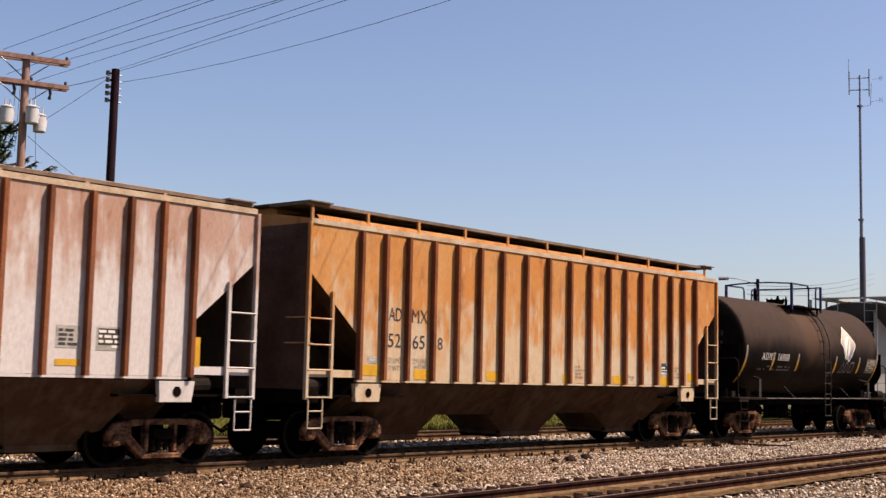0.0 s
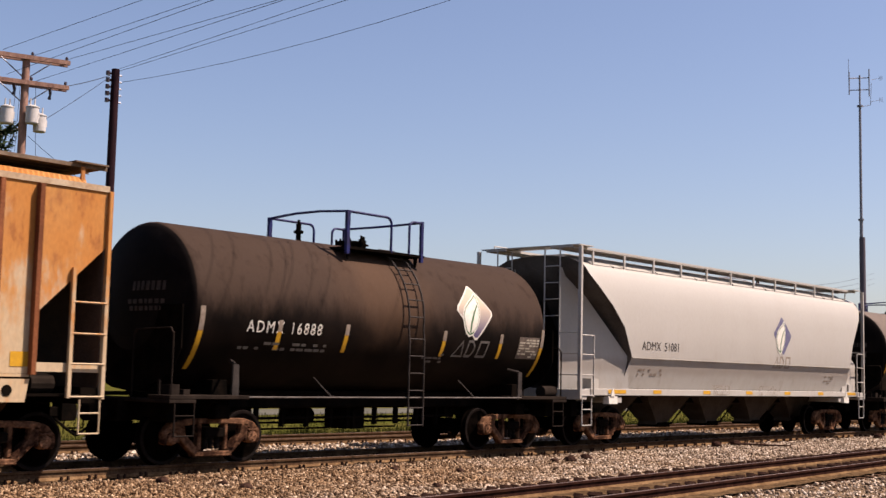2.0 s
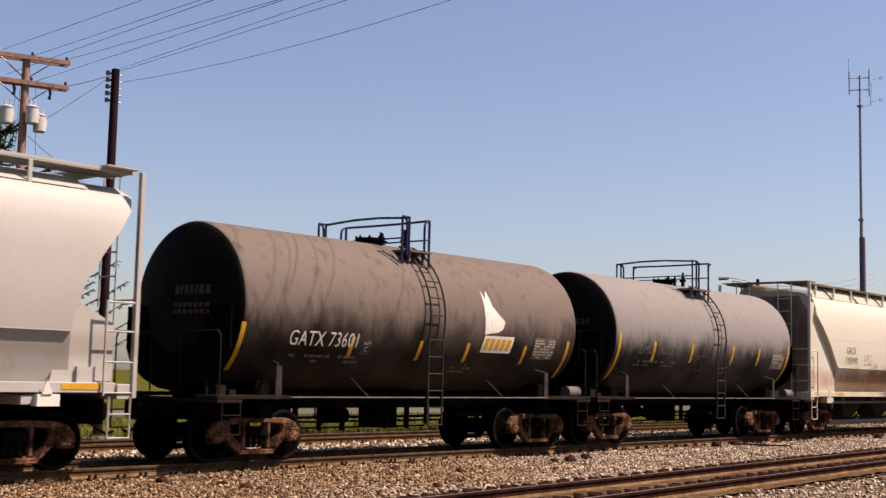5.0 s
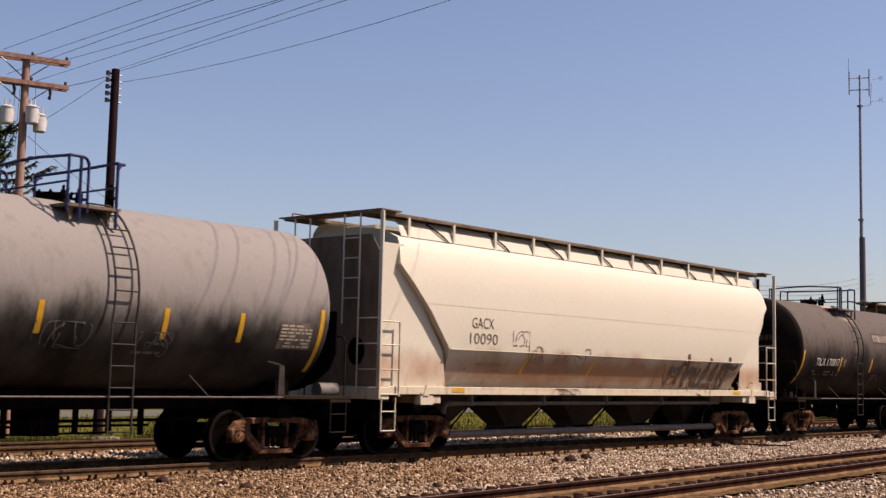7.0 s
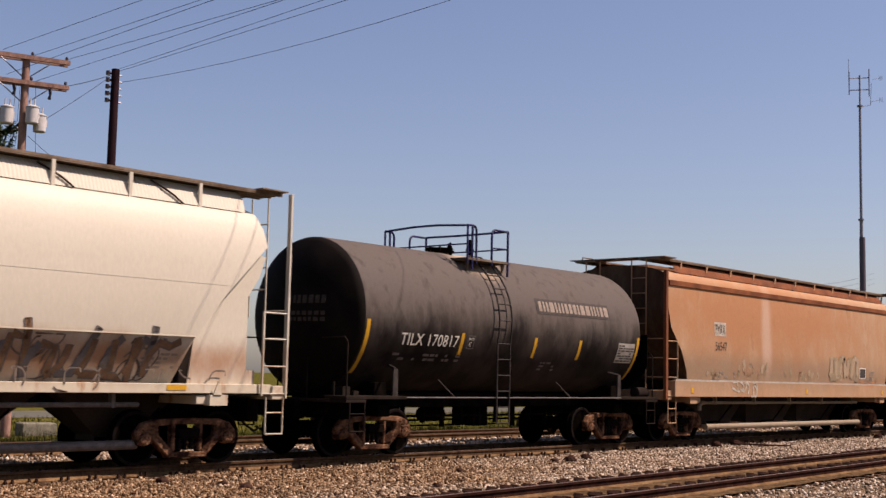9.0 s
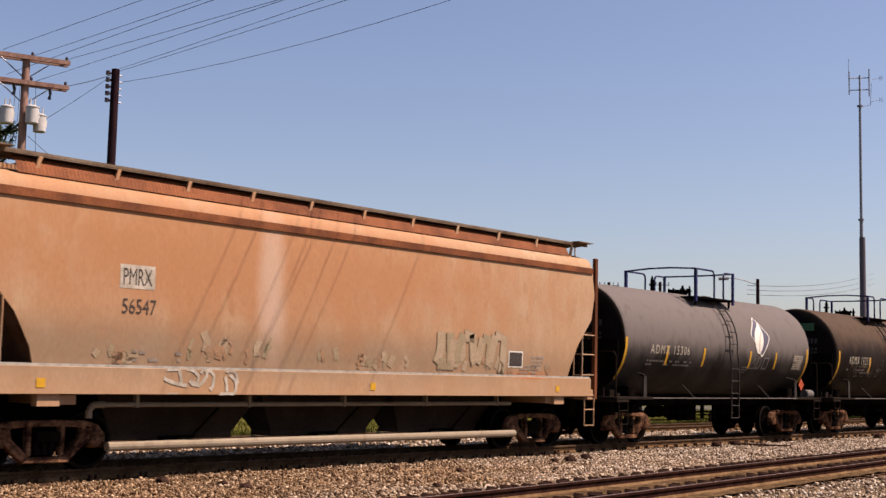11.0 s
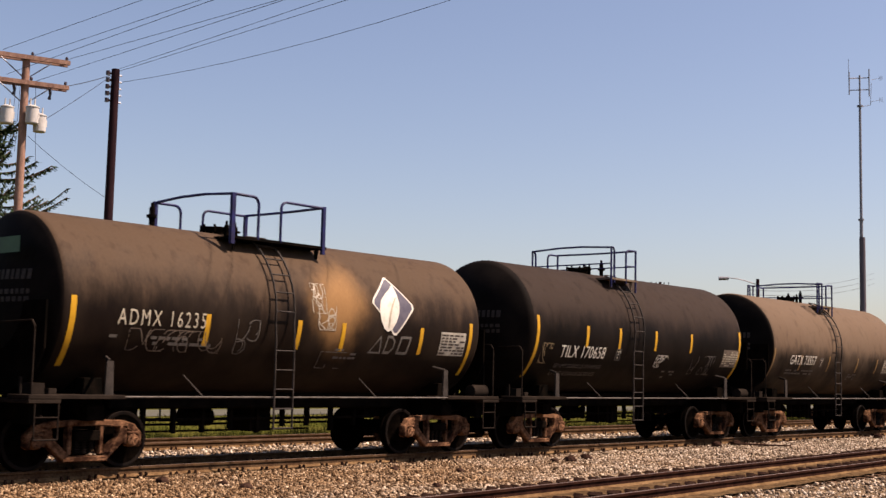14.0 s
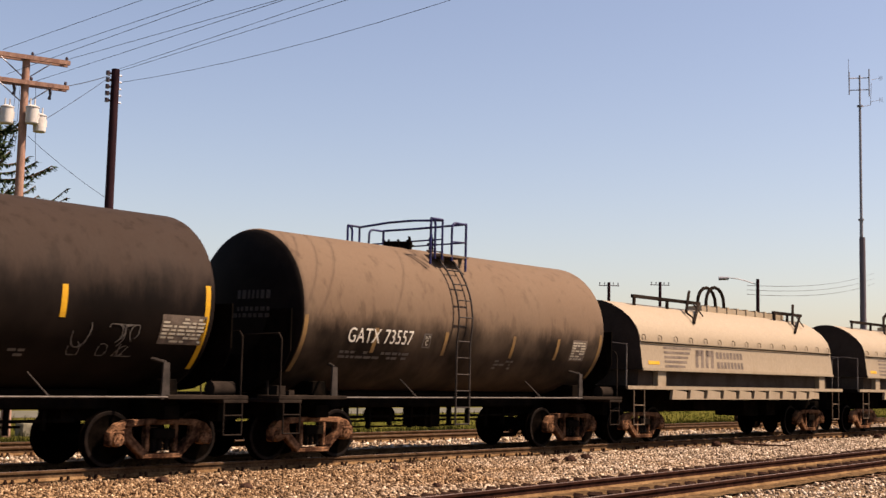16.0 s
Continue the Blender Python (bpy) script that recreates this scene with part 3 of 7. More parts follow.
def build_track(name, label, dy, turn=0.0, pivot=20.0, near=(), plate=PLATE, rail=RAIL):
    root = tagged(empty(name, pose(pivot, TRACK_Y + dy, 0, 0, 0, turn)), label, "railway track", kind="structure")
    for s in (-0.753, 0.753):
        share("rail", rail, root, pose(-pivot - 60, s, 0))
    rng = random.Random(int(dy * 10) + 5)
    rest_t, rest_p = bmesh.new(), bmesh.new()
    for k in range(-40, 330):
        x = k * 0.51 - pivot + rng.uniform(-0.04, 0.04)
        m = pose(x, rng.uniform(-0.05, 0.05), rng.uniform(-0.006, 0.004), 0, 0, rng.uniform(-1.5, 1.5))
        if near[0] < x + pivot < near[1]:
            share("tie", TIE, root, m)
            for s in (-0.753, 0.753):
                share("tie_plate", plate, root, pose(x + rng.uniform(-0.06, 0.06), s, rng.uniform(-0.02, 0.01), 0, 0, rng.uniform(-9, 9)))
        else:
            for bmx, me, mm in ((rest_t, TIE, m), (rest_p, plate, pose(x, -0.753, 0)), (rest_p, plate, pose(x, 0.753, 0))):
                a = len(bmx.verts)
                bmx.from_mesh(me)
                bmx.verts.ensure_lookup_table()
                for v in bmx.verts[a:]:
                    v.co = mm @ v.co
    for nm, bmx, mt in (("far_ties", rest_t, TIE_WOOD), ("far_tie_plates", rest_p, CLOD)):
        me = bpy.data.meshes.new(nm)
        bmx.to_mesh(me)
        bmx.free()
        me.materials.append(mt)
        me.materials.append(RAIL_RUST)
        tagged(share(nm, me, root), kind="stuff")
    return root


def rubble(name, label, spots, material, seed, size=(0.025, 0.06)):
    """Loose broken stones: each a crooked eight-cornered lump, all in one mesh."""
    rng = np.random.default_rng(seed)
    n = len(spots)
    cube = np.array([(x, y, z) for x in (-1, 1) for y in (-1, 1) for z in (-1, 1)], float)
    v = cube[None] + rng.uniform(-0.45, 0.45, (n, 8, 3))
    s = rng.uniform(*size, (n, 1, 1)) * rng.uniform(0.6, 1.25, (n, 1, 3))
    v = v * s * 0.62
    a, b = rng.uniform(0, 6.28, n), rng.uniform(-0.7, 0.7, n)
    ca, sa, cb, sb = np.cos(a)[:, None], np.sin(a)[:, None], np.cos(b)[:, None], np.sin(b)[:, None]
    y, z = v[..., 1] * cb - v[..., 2] * sb, v[..., 1] * sb + v[..., 2] * cb
    x = v[..., 0]
    v = np.stack([x * ca - y * sa, x * sa + y * ca, z], -1) + np.asarray(spots)[:, None, :]
    quads = np.array([(0, 1, 3, 2), (4, 6, 7, 5), (0, 4, 5, 1), (2, 3, 7, 6), (0, 2, 6, 4), (1, 5, 7, 3)])
    faces = (quads[None] + 8 * np.arange(n)[:, None, None]).reshape(-1, 4)
    me = bpy.data.meshes.new(name)
    me.vertices.add(n * 8)
    me.vertices.foreach_set("co", v.reshape(-1))
    me.loops.add(len(faces) * 4)
    me.loops.foreach_set("vertex_index", faces.reshape(-1).astype(np.int32))
    me.polygons.add(len(faces))
    me.polygons.foreach_set("loop_start", np.arange(0, len(faces) * 4, 4, dtype=np.int32))
    me.update()
    me.validate()
    me.materials.append(material)
    return tagged(new(name, me), label, "gravel", kind="stuff")


def scatter(rng, x0, x1, d0, d1, count):
    xs, ds = rng.uniform(x0, x1, count), rng.uniform(d0, d1, count)
    return [(x, TRACK_Y + d, bed_height(x, TRACK_Y + d) + rng.uniform(-0.01, 0.022)) for x, d in zip(xs, ds)]


# ---- running gear, shared by all the cars ----
WHEEL_R = 0.457


def wheelset_mesh():
    bm = bmesh.new()
    lathe_y(bm, [(-1.06, 0.085), (-1.0, 0.085), (-0.84, 0.08), (0.84, 0.08), (1.0, 0.085), (1.06, 0.085)], 12)
    for s in (-1, 1):
        lathe_y(bm, [(s * y, r) for y, r in ((0.86, 0.14), (0.83, 0.15), (0.80, 0.20), (0.775, 0.33), (0.80, 0.385), (0.805, 0.395), (0.805, WHEEL_R - 0.008), (0.795, WHEEL_R), (0.70, WHEEL_R), (0.69, WHEEL_R + 0.026), (0.67, WHEEL_R + 0.026), (0.665, 0.39), (0.70, 0.3), (0.72, 0.12))], 36)
        for k in range(3):
            a = 2.09 * k
            tube(bm, (0.05 * math.cos(a), s * 1.05, 0.05 * math.sin(a)), (0.05 * math.cos(a), s * 1.085, 0.05 * math.sin(a)), 0.016, 6)
    me = finish(bm, "wheelset", WHEEL_STEEL, smooth=True)
    me.materials.append(RIM_STEEL)
    for p in me.polygons:
        r = math.hypot(p.center.x, p.center.z)
        if r > 0.4 and abs(p.center.y) > 0.78:
            p.material_index = 1
    return me


def side_frame_mesh():
    """Cast truck side: bowed top chord, sloping struts, columns round the springs, jaws over the bearings."""
    bm = bmesh.new()
    y0, y1 = -0.085, 0.085
    prism(bm, [(-1.02, 0.60), (-0.93, 0.71), (-0.70, 0.775), (-0.3, 0.79), (0.3, 0.79), (0.70, 0.775), (0.93, 0.71), (1.02, 0.60), (0.86, 0.585), (0.66, 0.665), (0.30, 0.69), (-0.30, 0.69), (-0.66, 0.665), (-0.86, 0.585)], y0, y1)
    for s in (-1, 1):
        prism(bm, [(s * 0.96, 0.66), (s * 1.07, 0.57), (s * 1.07, 0.37), (s * 0.995, 0.34), (s * 0.99, 0.53), (s * 0.90, 0.60)], y0, y1)
        prism(bm, [(s * 0.80, 0.70), (s * 0.64, 0.70), (s * 0.615, 0.52), (s * 0.34, 0.28), (s * 0.28, 0.16), (s * 0.40, 0.15), (s * 0.74, 0.44)], y0, y1)
        prism(bm, [(s * 0.80, 0.62), (s * 0.785, 0.38), (s * 0.725, 0.38), (s * 0.70, 0.62)], y0 + 0.01, y1 - 0.01)
        prism(bm, [(s * 0.335, 0.72), (s * 0.255, 0.72), (s * 0.255, 0.24), (s * 0.335, 0.24)], y0 + 0.015, y1 - 0.015)
        prism(bm, [(s * 0.78, 0.60), (s * 0.78, 0.55), (s * 0.99, 0.55), (s * 0.99, 0.60)], y0 - 0.012, y1 + 0.012)
    prism(bm, [(-0.42, 0.135), (0.42, 0.135), (0.36, 0.225), (-0.36, 0.225)], y0 - 0.02, y1 + 0.02)
    return finish(bm, "side_frame", FRAME_RUST, bevel=0.016)


def bearing_mesh():
    bm = bmesh.new()
    lathe_y(bm, [(-0.10, 0.075), (-0.09, 0.10), (-0.03, 0.115), (0.10, 0.115)], 16)
    for k in range(3):
        a = 2.09 * k + 0.4
        tube(bm, (0.055 * math.cos(a), -0.10, 0.055 * math.sin(a)), (0.055 * math.cos(a), -0.125, 0.055 * math.sin(a)), 0.017, 6)
    return finish(bm, "bearing_cap", FRAME_RUST, smooth=True)


def spring_mesh():
    bm = bmesh.new()
    for k in range(5):
        tube(bm, (0, 0, 0.265 + k * 0.042), (0, 0, 0.285 + k * 0.042), 0.058, 10)
    tube(bm, (0, 0, 0.26), (0, 0, 0.47), 0.04, 8)
    return finish(bm, "spring", RIM_STEEL)


def bolster_mesh():
    bm = bmesh.new()
    box(bm, -0.22, 0.22, -1.12, 1.12, 0.46, 0.62)
    box(bm, -0.3, 0.3, -0.35, 0.35, 0.58, 0.74)
    for s in (-1, 1):
        box(bm, s * 0.45 - 0.05, s * 0.45 + 0.05, -0.75, 0.75, 0.36, 0.46)
        for sy in (-0.745, 0.745):
            box(bm, s * 0.40 - 0.035, s * 0.40 + 0.035, sy - 0.05, sy + 0.05, 0.30, 0.60)
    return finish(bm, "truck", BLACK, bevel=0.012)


WHEELSET, SIDE_FRAME, BEARING, SPRING, BOLSTER = wheelset_mesh(), side_frame_mesh(), bearing_mesh(), spring_mesh(), bolster_mesh()
ROLLING = []


def add_truck(car, x, base=1.74):
    truck = share("truck", BOLSTER, car, pose(x, 0, 0))
    tagged(truck, "four-wheel freight truck with rusty cast side frames")
    k = base / 1.78
    for sy in (-0.99, 0.99):
        f = share("side_frame", SIDE_FRAME, truck, pose(0, sy, 0) @ Matrix.Diagonal((k, 1, 1, 1)))
        for sx in (-0.13, 0.0, 0.13):
            share("spring", SPRING, truck, pose(sx, sy, 0))
    for sx in (-base / 2, base / 2):
        w = share("wheelset", WHEELSET, truck, pose(sx, 0, WHEEL_R))
        ROLLING.append((w, sx))
        for sy, turn in ((-1.0, 0), (1.0, 180)):
            share("bearing_cap", BEARING, truck, pose(sx, sy, WHEEL_R, 0, 0, turn))
    return truck


def coupler_mesh():
    bm = bmesh.new()
    box(bm, -0.75, -0.05, -0.09, 0.09, 0.80, 0.96)
    prism(bm, [(-0.1, 0.73), (0.16, 0.73), (0.2, 0.80), (0.2, 0.98), (0.16, 1.04), (-0.1, 1.04)], -0.15, 0.15)
    pipe(bm, [(-0.3, -0.28, 0.78), (-0.1, -0.28, 0.62), (0.12, -0.26, 0.50), (0.28, -0.22, 0.56)], 0.028)
    return finish(bm, "coupler", BLACK, bevel=0.012)


COUPLER = coupler_mesh()


def add_couplers(car, half):
    share("coupler", COUPLER, car, pose(half + 0.32, 0, 0))
    share("coupler", COUPLER, car, pose(-half - 0.32, 0, 0, 0, 0, 180))


def ladder(bm, x0, x1, y, z0, z1, step=0.36, r=0.017):
    for x in (x0, x1):
        box(bm, x - 0.022, x + 0.022, y - 0.012, y + 0.03, z0, z1)
    z = z0 + 0.06
    while z < z1:
        tube(bm, (x0, y, z), (x1, y, z), r, 6)
        z += step


def sill_step(bm, x0, x1, y, z0, z1, r=0.016):
    pipe(bm, [(x0, y, z1), (x0, y, z0), (x1, y, z0), (x1, y, z1)], r)
    tube(bm, (x0, y, (z0 + z1) / 2 + 0.05), (x1, y, (z0 + z1) / 2 + 0.05), r, 6)


CARS = []


def start_car(name, label, centre):
    car = tagged(empty(name, pose(centre, TRACK_Y, 0)), label, "freight car", group="cars of the freight train")
    CARS.append((car, centre))
    return car


# ---- tank cars ----
bm = bmesh.new()
tube(bm, (-0.22, 0, 0), (0.22, 0, 0), 0.015, 6)
RUNG = finish(bm, "rung", LADDER)


def tank_car(label, centre, mat, span=4.87, R=1.57, zc=2.76, rails=(-1.0, 0.3), lad=-0.5, rail_z=4.86, mark="", mark_x=(0, 1), mark_z=2.26, mark_h=0.31, stripes=(), stripe_z=(2.0, 2.52), decal="", decal_x=0.0, rail="square", seed=1, sill=0.75, mark_mat=None, print_x=None, tab=None, tape_mat=None, plate=None, lines=(), left_in=0.0, head_bar=False, scribble=(), placard=False, pale_tank=False, right_in=0.0, bulge=None, strut_dx=0.0, tape_top=False):
    car = start_car("tank_car", label, centre)
    rng = random.Random(seed)
    half = span + sill
    back = 0.15 if R > 1.55 else 0.06
    stripes, decal_x = [x - back for x in stripes], decal_x - back
    mark_x = (mark_x[0] - back, mark_x[1] - back)
    if tab:
        tab = (tab[0] - back, tab[1] - back, tab[2])

    # shell with dished heads and lap seams
    bm = bmesh.new()
    prof = []
    rim, tilt, rk = -span - 0.08, radians(24), 0.16
    r1 = R - rk + rk * math.sin(tilt)
    rc = r1 / math.sin(tilt)
    for k in range(5):
        a = tilt * k / 4
        prof.append((rim - rk * math.cos(tilt) - rc * (math.cos(a) - math.cos(tilt)), max(0.02, rc * math.sin(a))))
    for k in range(1, 5):
        a = tilt + (math.pi / 2 - tilt) * k / 4
        prof.append((rim - rk * math.cos(a), R - rk + rk * math.sin(a)))
    if bulge:
        prof = [(rim + (x - rim) * bulge, r) for x, r in prof]
    head = list(prof)
    prof = [(x + left_in, r) for x, r in head] + [(x, R) for x in (-span * 0.5, -0.02, 0.02, span * 0.5)] + [(-x - right_in, r) for x, r in reversed(head)]
    n = 64
    rings = [[bm.verts.new((x, r * math.cos(2 * math.pi * k / n), zc + r * math.sin(2 * math.pi * k / n))) for k in range(n)] for x, r in prof]
    for a, b in zip(rings, rings[1:]):
        for k in range(n):
            bm.faces.new((a[k], a[(k + 1) % n], b[(k + 1) % n], b[k]))
    bm.faces.new(rings[0])
    bm.faces.new(rings[-1])
    # heads take the near-black that stands in for their shade
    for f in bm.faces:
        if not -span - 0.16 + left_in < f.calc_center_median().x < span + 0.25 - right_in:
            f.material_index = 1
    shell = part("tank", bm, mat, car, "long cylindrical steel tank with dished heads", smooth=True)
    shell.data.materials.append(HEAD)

    def side(z):
        return -math.sqrt(max(0.01, R * R - (z - zc) ** 2))

    # stub sills, bolsters, body cradle
    for s in (-1, 1):
        bm = bmesh.new()
        box(bm, s * (span - 1.2) - 0.9, s * (span - 1.2) + 0.9, -0.34, 0.34, 0.74, 1.12)
        box(bm, s * half - 0.12, s * half + 0.12, -0.36, 0.36, 0.72, 1.1)
        box(bm, min(s * (span - 0.3), s * half), max(s * (span - 0.3), s * half), -0.30, 0.30, 0.76, 1.08)
        box(bm, s * (half - 0.3) - 0.1, s * (half - 0.3) + 0.1, -1.3, 1.3, 0.74, 1.055)
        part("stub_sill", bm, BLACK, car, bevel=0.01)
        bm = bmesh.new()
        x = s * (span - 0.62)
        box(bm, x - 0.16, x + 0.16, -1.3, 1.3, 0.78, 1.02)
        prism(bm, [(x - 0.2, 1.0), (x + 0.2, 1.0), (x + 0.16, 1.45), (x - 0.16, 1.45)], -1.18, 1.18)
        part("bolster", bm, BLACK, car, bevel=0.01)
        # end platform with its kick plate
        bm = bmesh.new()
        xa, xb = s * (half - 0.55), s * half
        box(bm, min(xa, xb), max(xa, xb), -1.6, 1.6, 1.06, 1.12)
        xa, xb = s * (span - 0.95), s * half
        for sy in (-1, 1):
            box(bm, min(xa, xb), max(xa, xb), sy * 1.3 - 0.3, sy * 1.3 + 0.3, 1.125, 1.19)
        part("end_platform", bm, DARK_STEEL, car, bevel=0.008)
        # bent end handrail, sill steps
        xr = s * (half - 0.1)
        for sy in (-1, 1):
            bm = bmesh.new()
            pts = [(xr, sy * 1.5, 1.15), (xr, sy * 1.5, 2.2), (xr, sy * 1.42, 2.3), (xr, sy * 0.5, 2.28), (xr, sy * 0.42, 2.2), (xr, sy * 0.42, 1.1)]
            pipe(bm, pts, 0.017)
            part("end_handrail", bm, DARK_STEEL, car)
            bm = bmesh.new()
            sill_step(bm, s * (half - 0.12), s * (half - 0.52), sy * 1.58, 0.52, 1.08)
            part("sill_step", bm, DARK_STEEL, car)
        # half-height dark plate before the tank head, added to close the bright gap
        if not (bulge and s < 0):
            bm = bmesh.new()
            xs2, low_r = s * (span + 0.42), 1.0
            pts = [(R * 0.95 * max(-1.0, min(1.0, 1.25 * math.cos(radians(180 + 180 * k / 12)))), zc + low_r * R * 0.98 * math.sin(radians(180 + 180 * k / 12))) for k in range(13)]
            ring = [[bm.verts.new((xs2 + d, y, max(1.12, z))) for y, z in pts] for d in (-0.015, 0.015)]
            bm.faces.new(ring[0])
            bm.faces.new(ring[1][::-1])
            for k in range(13):
                bm.faces.new((ring[0][k], ring[0][(k + 1) % 13], ring[1][(k + 1) % 13], ring[1][k]))
            part("added_head_plate", bm, BLACK, car, "dark half-round plate added before the tank head")
        # upright bracket from platform to tank
        x = s * (span - 0.95) if s > 0 else -(span - 0.68)
        for sy in (-1, 1):
            bm = bmesh.new()
            prism(bm, [(x - 0.07, 1.12), (x + 0.09, 1.12), (x + 0.07, 1.72), (x - 0.05, 1.72)], sy * 1.50 - 0.02, sy * 1.50 + 0.02)
            pipe(bm, [(x, sy * 1.50, 1.72), (x - s * 0.1, sy * 1.25, 1.78)], 0.03)
            part("bracket", bm, LADDER, car)

    # side rail pipe with struts to the tank
    for sy in (-1, 1):
        bm = bmesh.new()
        tube(bm, (-(span - 0.95), sy * 1.58, 1.16), (span - 0.95, sy * 1.58, 1.16), 0.015, 8)
        part("side_rail", bm, CASTING, car)
        for x in (-span * 0.42 + strut_dx, span * 0.44 + strut_dx):
            bm = bmesh.new()
            tube(bm, (x + 0.12, sy * 1.58, 1.16), (x - 0.1, sy * 1.3, 1.52), 0.014, 6)
            part("strut", bm, LADDER, car)

    # side ladder: bent stiles over the shell, straight below
    for sy in (-1, 1):
        bm = bmesh.new()
        la, lb = lad - 0.22, lad + 0.22
        for x in (la, lb):
            pts = []
            for k in range(9):
                a = radians(-6 + 70 * k / 8)
                pts.append((x, sy * (R + 0.1) * math.cos(a), zc + (R + 0.1) * math.sin(a)))
            pipe(bm, [(x, sy * 1.62, 0.60), (x, sy * 1.62, zc - 0.45)] + pts, 0.02)
        rack = part("ladder", bm, LADDER, car, "bent steel side ladder")
        steps = [(sy * 1.62, z) for z in np.arange(0.62, zc - 0.3, 0.34)]
        steps += [(sy * (R + 0.1) * math.cos(radians(2 + 12.4 * k)), zc + (R + 0.1) * math.sin(radians(2 + 12.4 * k))) for k in range(6)]
        for y, z in steps:
            share("rung", RUNG, rack, pose(lad, y, z))

    # top platform, manway, valves, safety railing
    top = zc + R
    wide, deck = (1.13, top - 0.18) if rail == "square" else (1.22, top - 0.22)
    xl, xr = rails if rail != "square" else (rails[0] - 0.06, rails[1] - 0.12)
    if rail == "square":
        rail_z += 0.02
    for sy in (-1, 1):
        bm = bmesh.new()
        box(bm, xl, xr + 0.08, min(sy * (wide + 0.02), sy * (wide - 0.5)), max(sy * (wide + 0.02), sy * (wide - 0.5)), deck, deck + 0.05)
        for x in (xl + 0.12, xr - 0.08):
            prism(bm, [(x - 0.06, deck), (x + 0.04, deck), (x, deck - 0.2), (x - 0.03, deck - 0.2)], sy * (wide - 0.08) - 0.02, sy * (wide - 0.08) + 0.02)
        part("top_platform", bm, BLACK if rail == "square" else DUST_STEEL, car)
    mx = lad - 0.35
    bm = bmesh.new()
    tube(bm, (mx, 0, top - 0.05), (mx, 0, top + 0.08), 0.26, 20)
    tube(bm, (mx, 0, top + 0.08), (mx, 0, top + 0.12), 0.29, 20)
    for k in range(8):
        a = k * math.pi / 4
        tube(bm, (mx + 0.28 * math.cos(a), 0.28 * math.sin(a), top + 0.03), (mx + 0.28 * math.cos(a), 0.28 * math.sin(a), top + 0.16), 0.025, 6)
    part("manway", bm, BLACK, car, "bolted manway lid")
    tall = lad - 1.8 if rail == "square" else lad + 0.75
    for x, y, h, r in ((tall, 0.0, 0.34, 0.075), (lad + 0.25, 0.2, 0.22, 0.09), (mx - 0.1, -0.42, 0.14, 0.06)):
        bm = bmesh.new()
        tube(bm, (x, y, top - 0.06), (x, y, top + h), r * 0.7, 10)
        tube(bm, (x, y, top + h * 0.45), (x, y, top + h * 0.6), r * 1.3, 10)
        tube(bm, (x, y, top + h), (x, y, top + h + 0.08), r * 0.4, 8)
        part("valve", bm, BLACK, car)
    zr, zb, g = rail_z, (top - 0.16 if rail == "square" else top - 0.3), 0.27
    hoop = lad - 0.04 if rail == "square" else lad - 0.25
    for sy in (-1, 1):
        y = sy * wide
        bm = bmesh.new()
        if rail == "square":
            box(bm, xl - 0.04, xl + 0.04, y - 0.035, y + 0.035, zb - 0.12, zr)
            pipe(bm, [(xl, y, zr - 0.02), (hoop - g - 0.14, y, zr - 0.02)] + arc(hoop - g - 0.14, zr - 0.16, 0.14, 90, 0, y, 4) + [(hoop - g, y, zb)], 0.027)
        else:
            tube(bm, (hoop - g - 0.14, y, zb - 0.12), (hoop - g - 0.14, y, zr - 0.02), 0.026, 8)
            pipe(bm, [(xl, y, zr - 0.01), (hoop - g - 0.14, y, zr - 0.01)] + arc(hoop - g - 0.12, zr - 0.13, 0.12, 90, 0, y, 4) + [(hoop - g, y, zb)], 0.026)
            tube(bm, (xl, y, zb), (xl, y, zr - 0.01), 0.024, 8)
        part("safety_railing", bm, RAILING, car)
        bm = bmesh.new()
        pipe(bm, [(xr, y, zr - 0.03), (hoop + g + 0.13, y, zr - 0.03)] + arc(hoop + g + 0.13, zr - 0.16, 0.13, 90, 180, y, 4) + [(hoop + g, y, zb)], 0.026)
        if rail == "square":
            box(bm, xr - 0.035, xr + 0.035, y - 0.03, y + 0.03, zb - 0.12, zr)
        else:
            tube(bm, (xr, y, zb - 0.2), (xr, y, zr - 0.02), 0.027, 8)
            tube(bm, (xr, y, zr - 0.42), (hoop + g, y, zr - 0.44), 0.018, 6)
        part("safety_railing", bm, RAILING, car)
    for x, sag in ((xl, 0.0), (xr, 0.06)):
        bm = bmesh.new()
        pipe(bm, [(x, -wide, zr - 0.02), (x, -0.35, zr + 0.03 - sag), (x, 0.35, zr + 0.03 - sag), (x, wide, zr - 0.02)], 0.026)
        if rail != "square":
            pipe(bm, [(x, -wide, zr - 0.42), (x, wide, zr - 0.42)], 0.018)
        part("cross_railing", bm, RAILING, car)

    # black box added along the belly for its dark band, brake rigging under it
    bm = bmesh.new()
    box(bm, -span * 0.72, span * 0.72, -0.55, 0.55, 0.93, 1.26)
    part("belly_box", bm, BLACK, car, bevel=0.03)
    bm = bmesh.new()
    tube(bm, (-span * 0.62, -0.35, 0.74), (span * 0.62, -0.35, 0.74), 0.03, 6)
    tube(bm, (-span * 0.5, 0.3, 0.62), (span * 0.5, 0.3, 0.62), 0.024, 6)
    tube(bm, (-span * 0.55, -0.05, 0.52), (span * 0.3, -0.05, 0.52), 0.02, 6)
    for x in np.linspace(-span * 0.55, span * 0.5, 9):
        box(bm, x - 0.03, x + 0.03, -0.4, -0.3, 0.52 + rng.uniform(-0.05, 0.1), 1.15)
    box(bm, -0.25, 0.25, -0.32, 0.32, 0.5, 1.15)
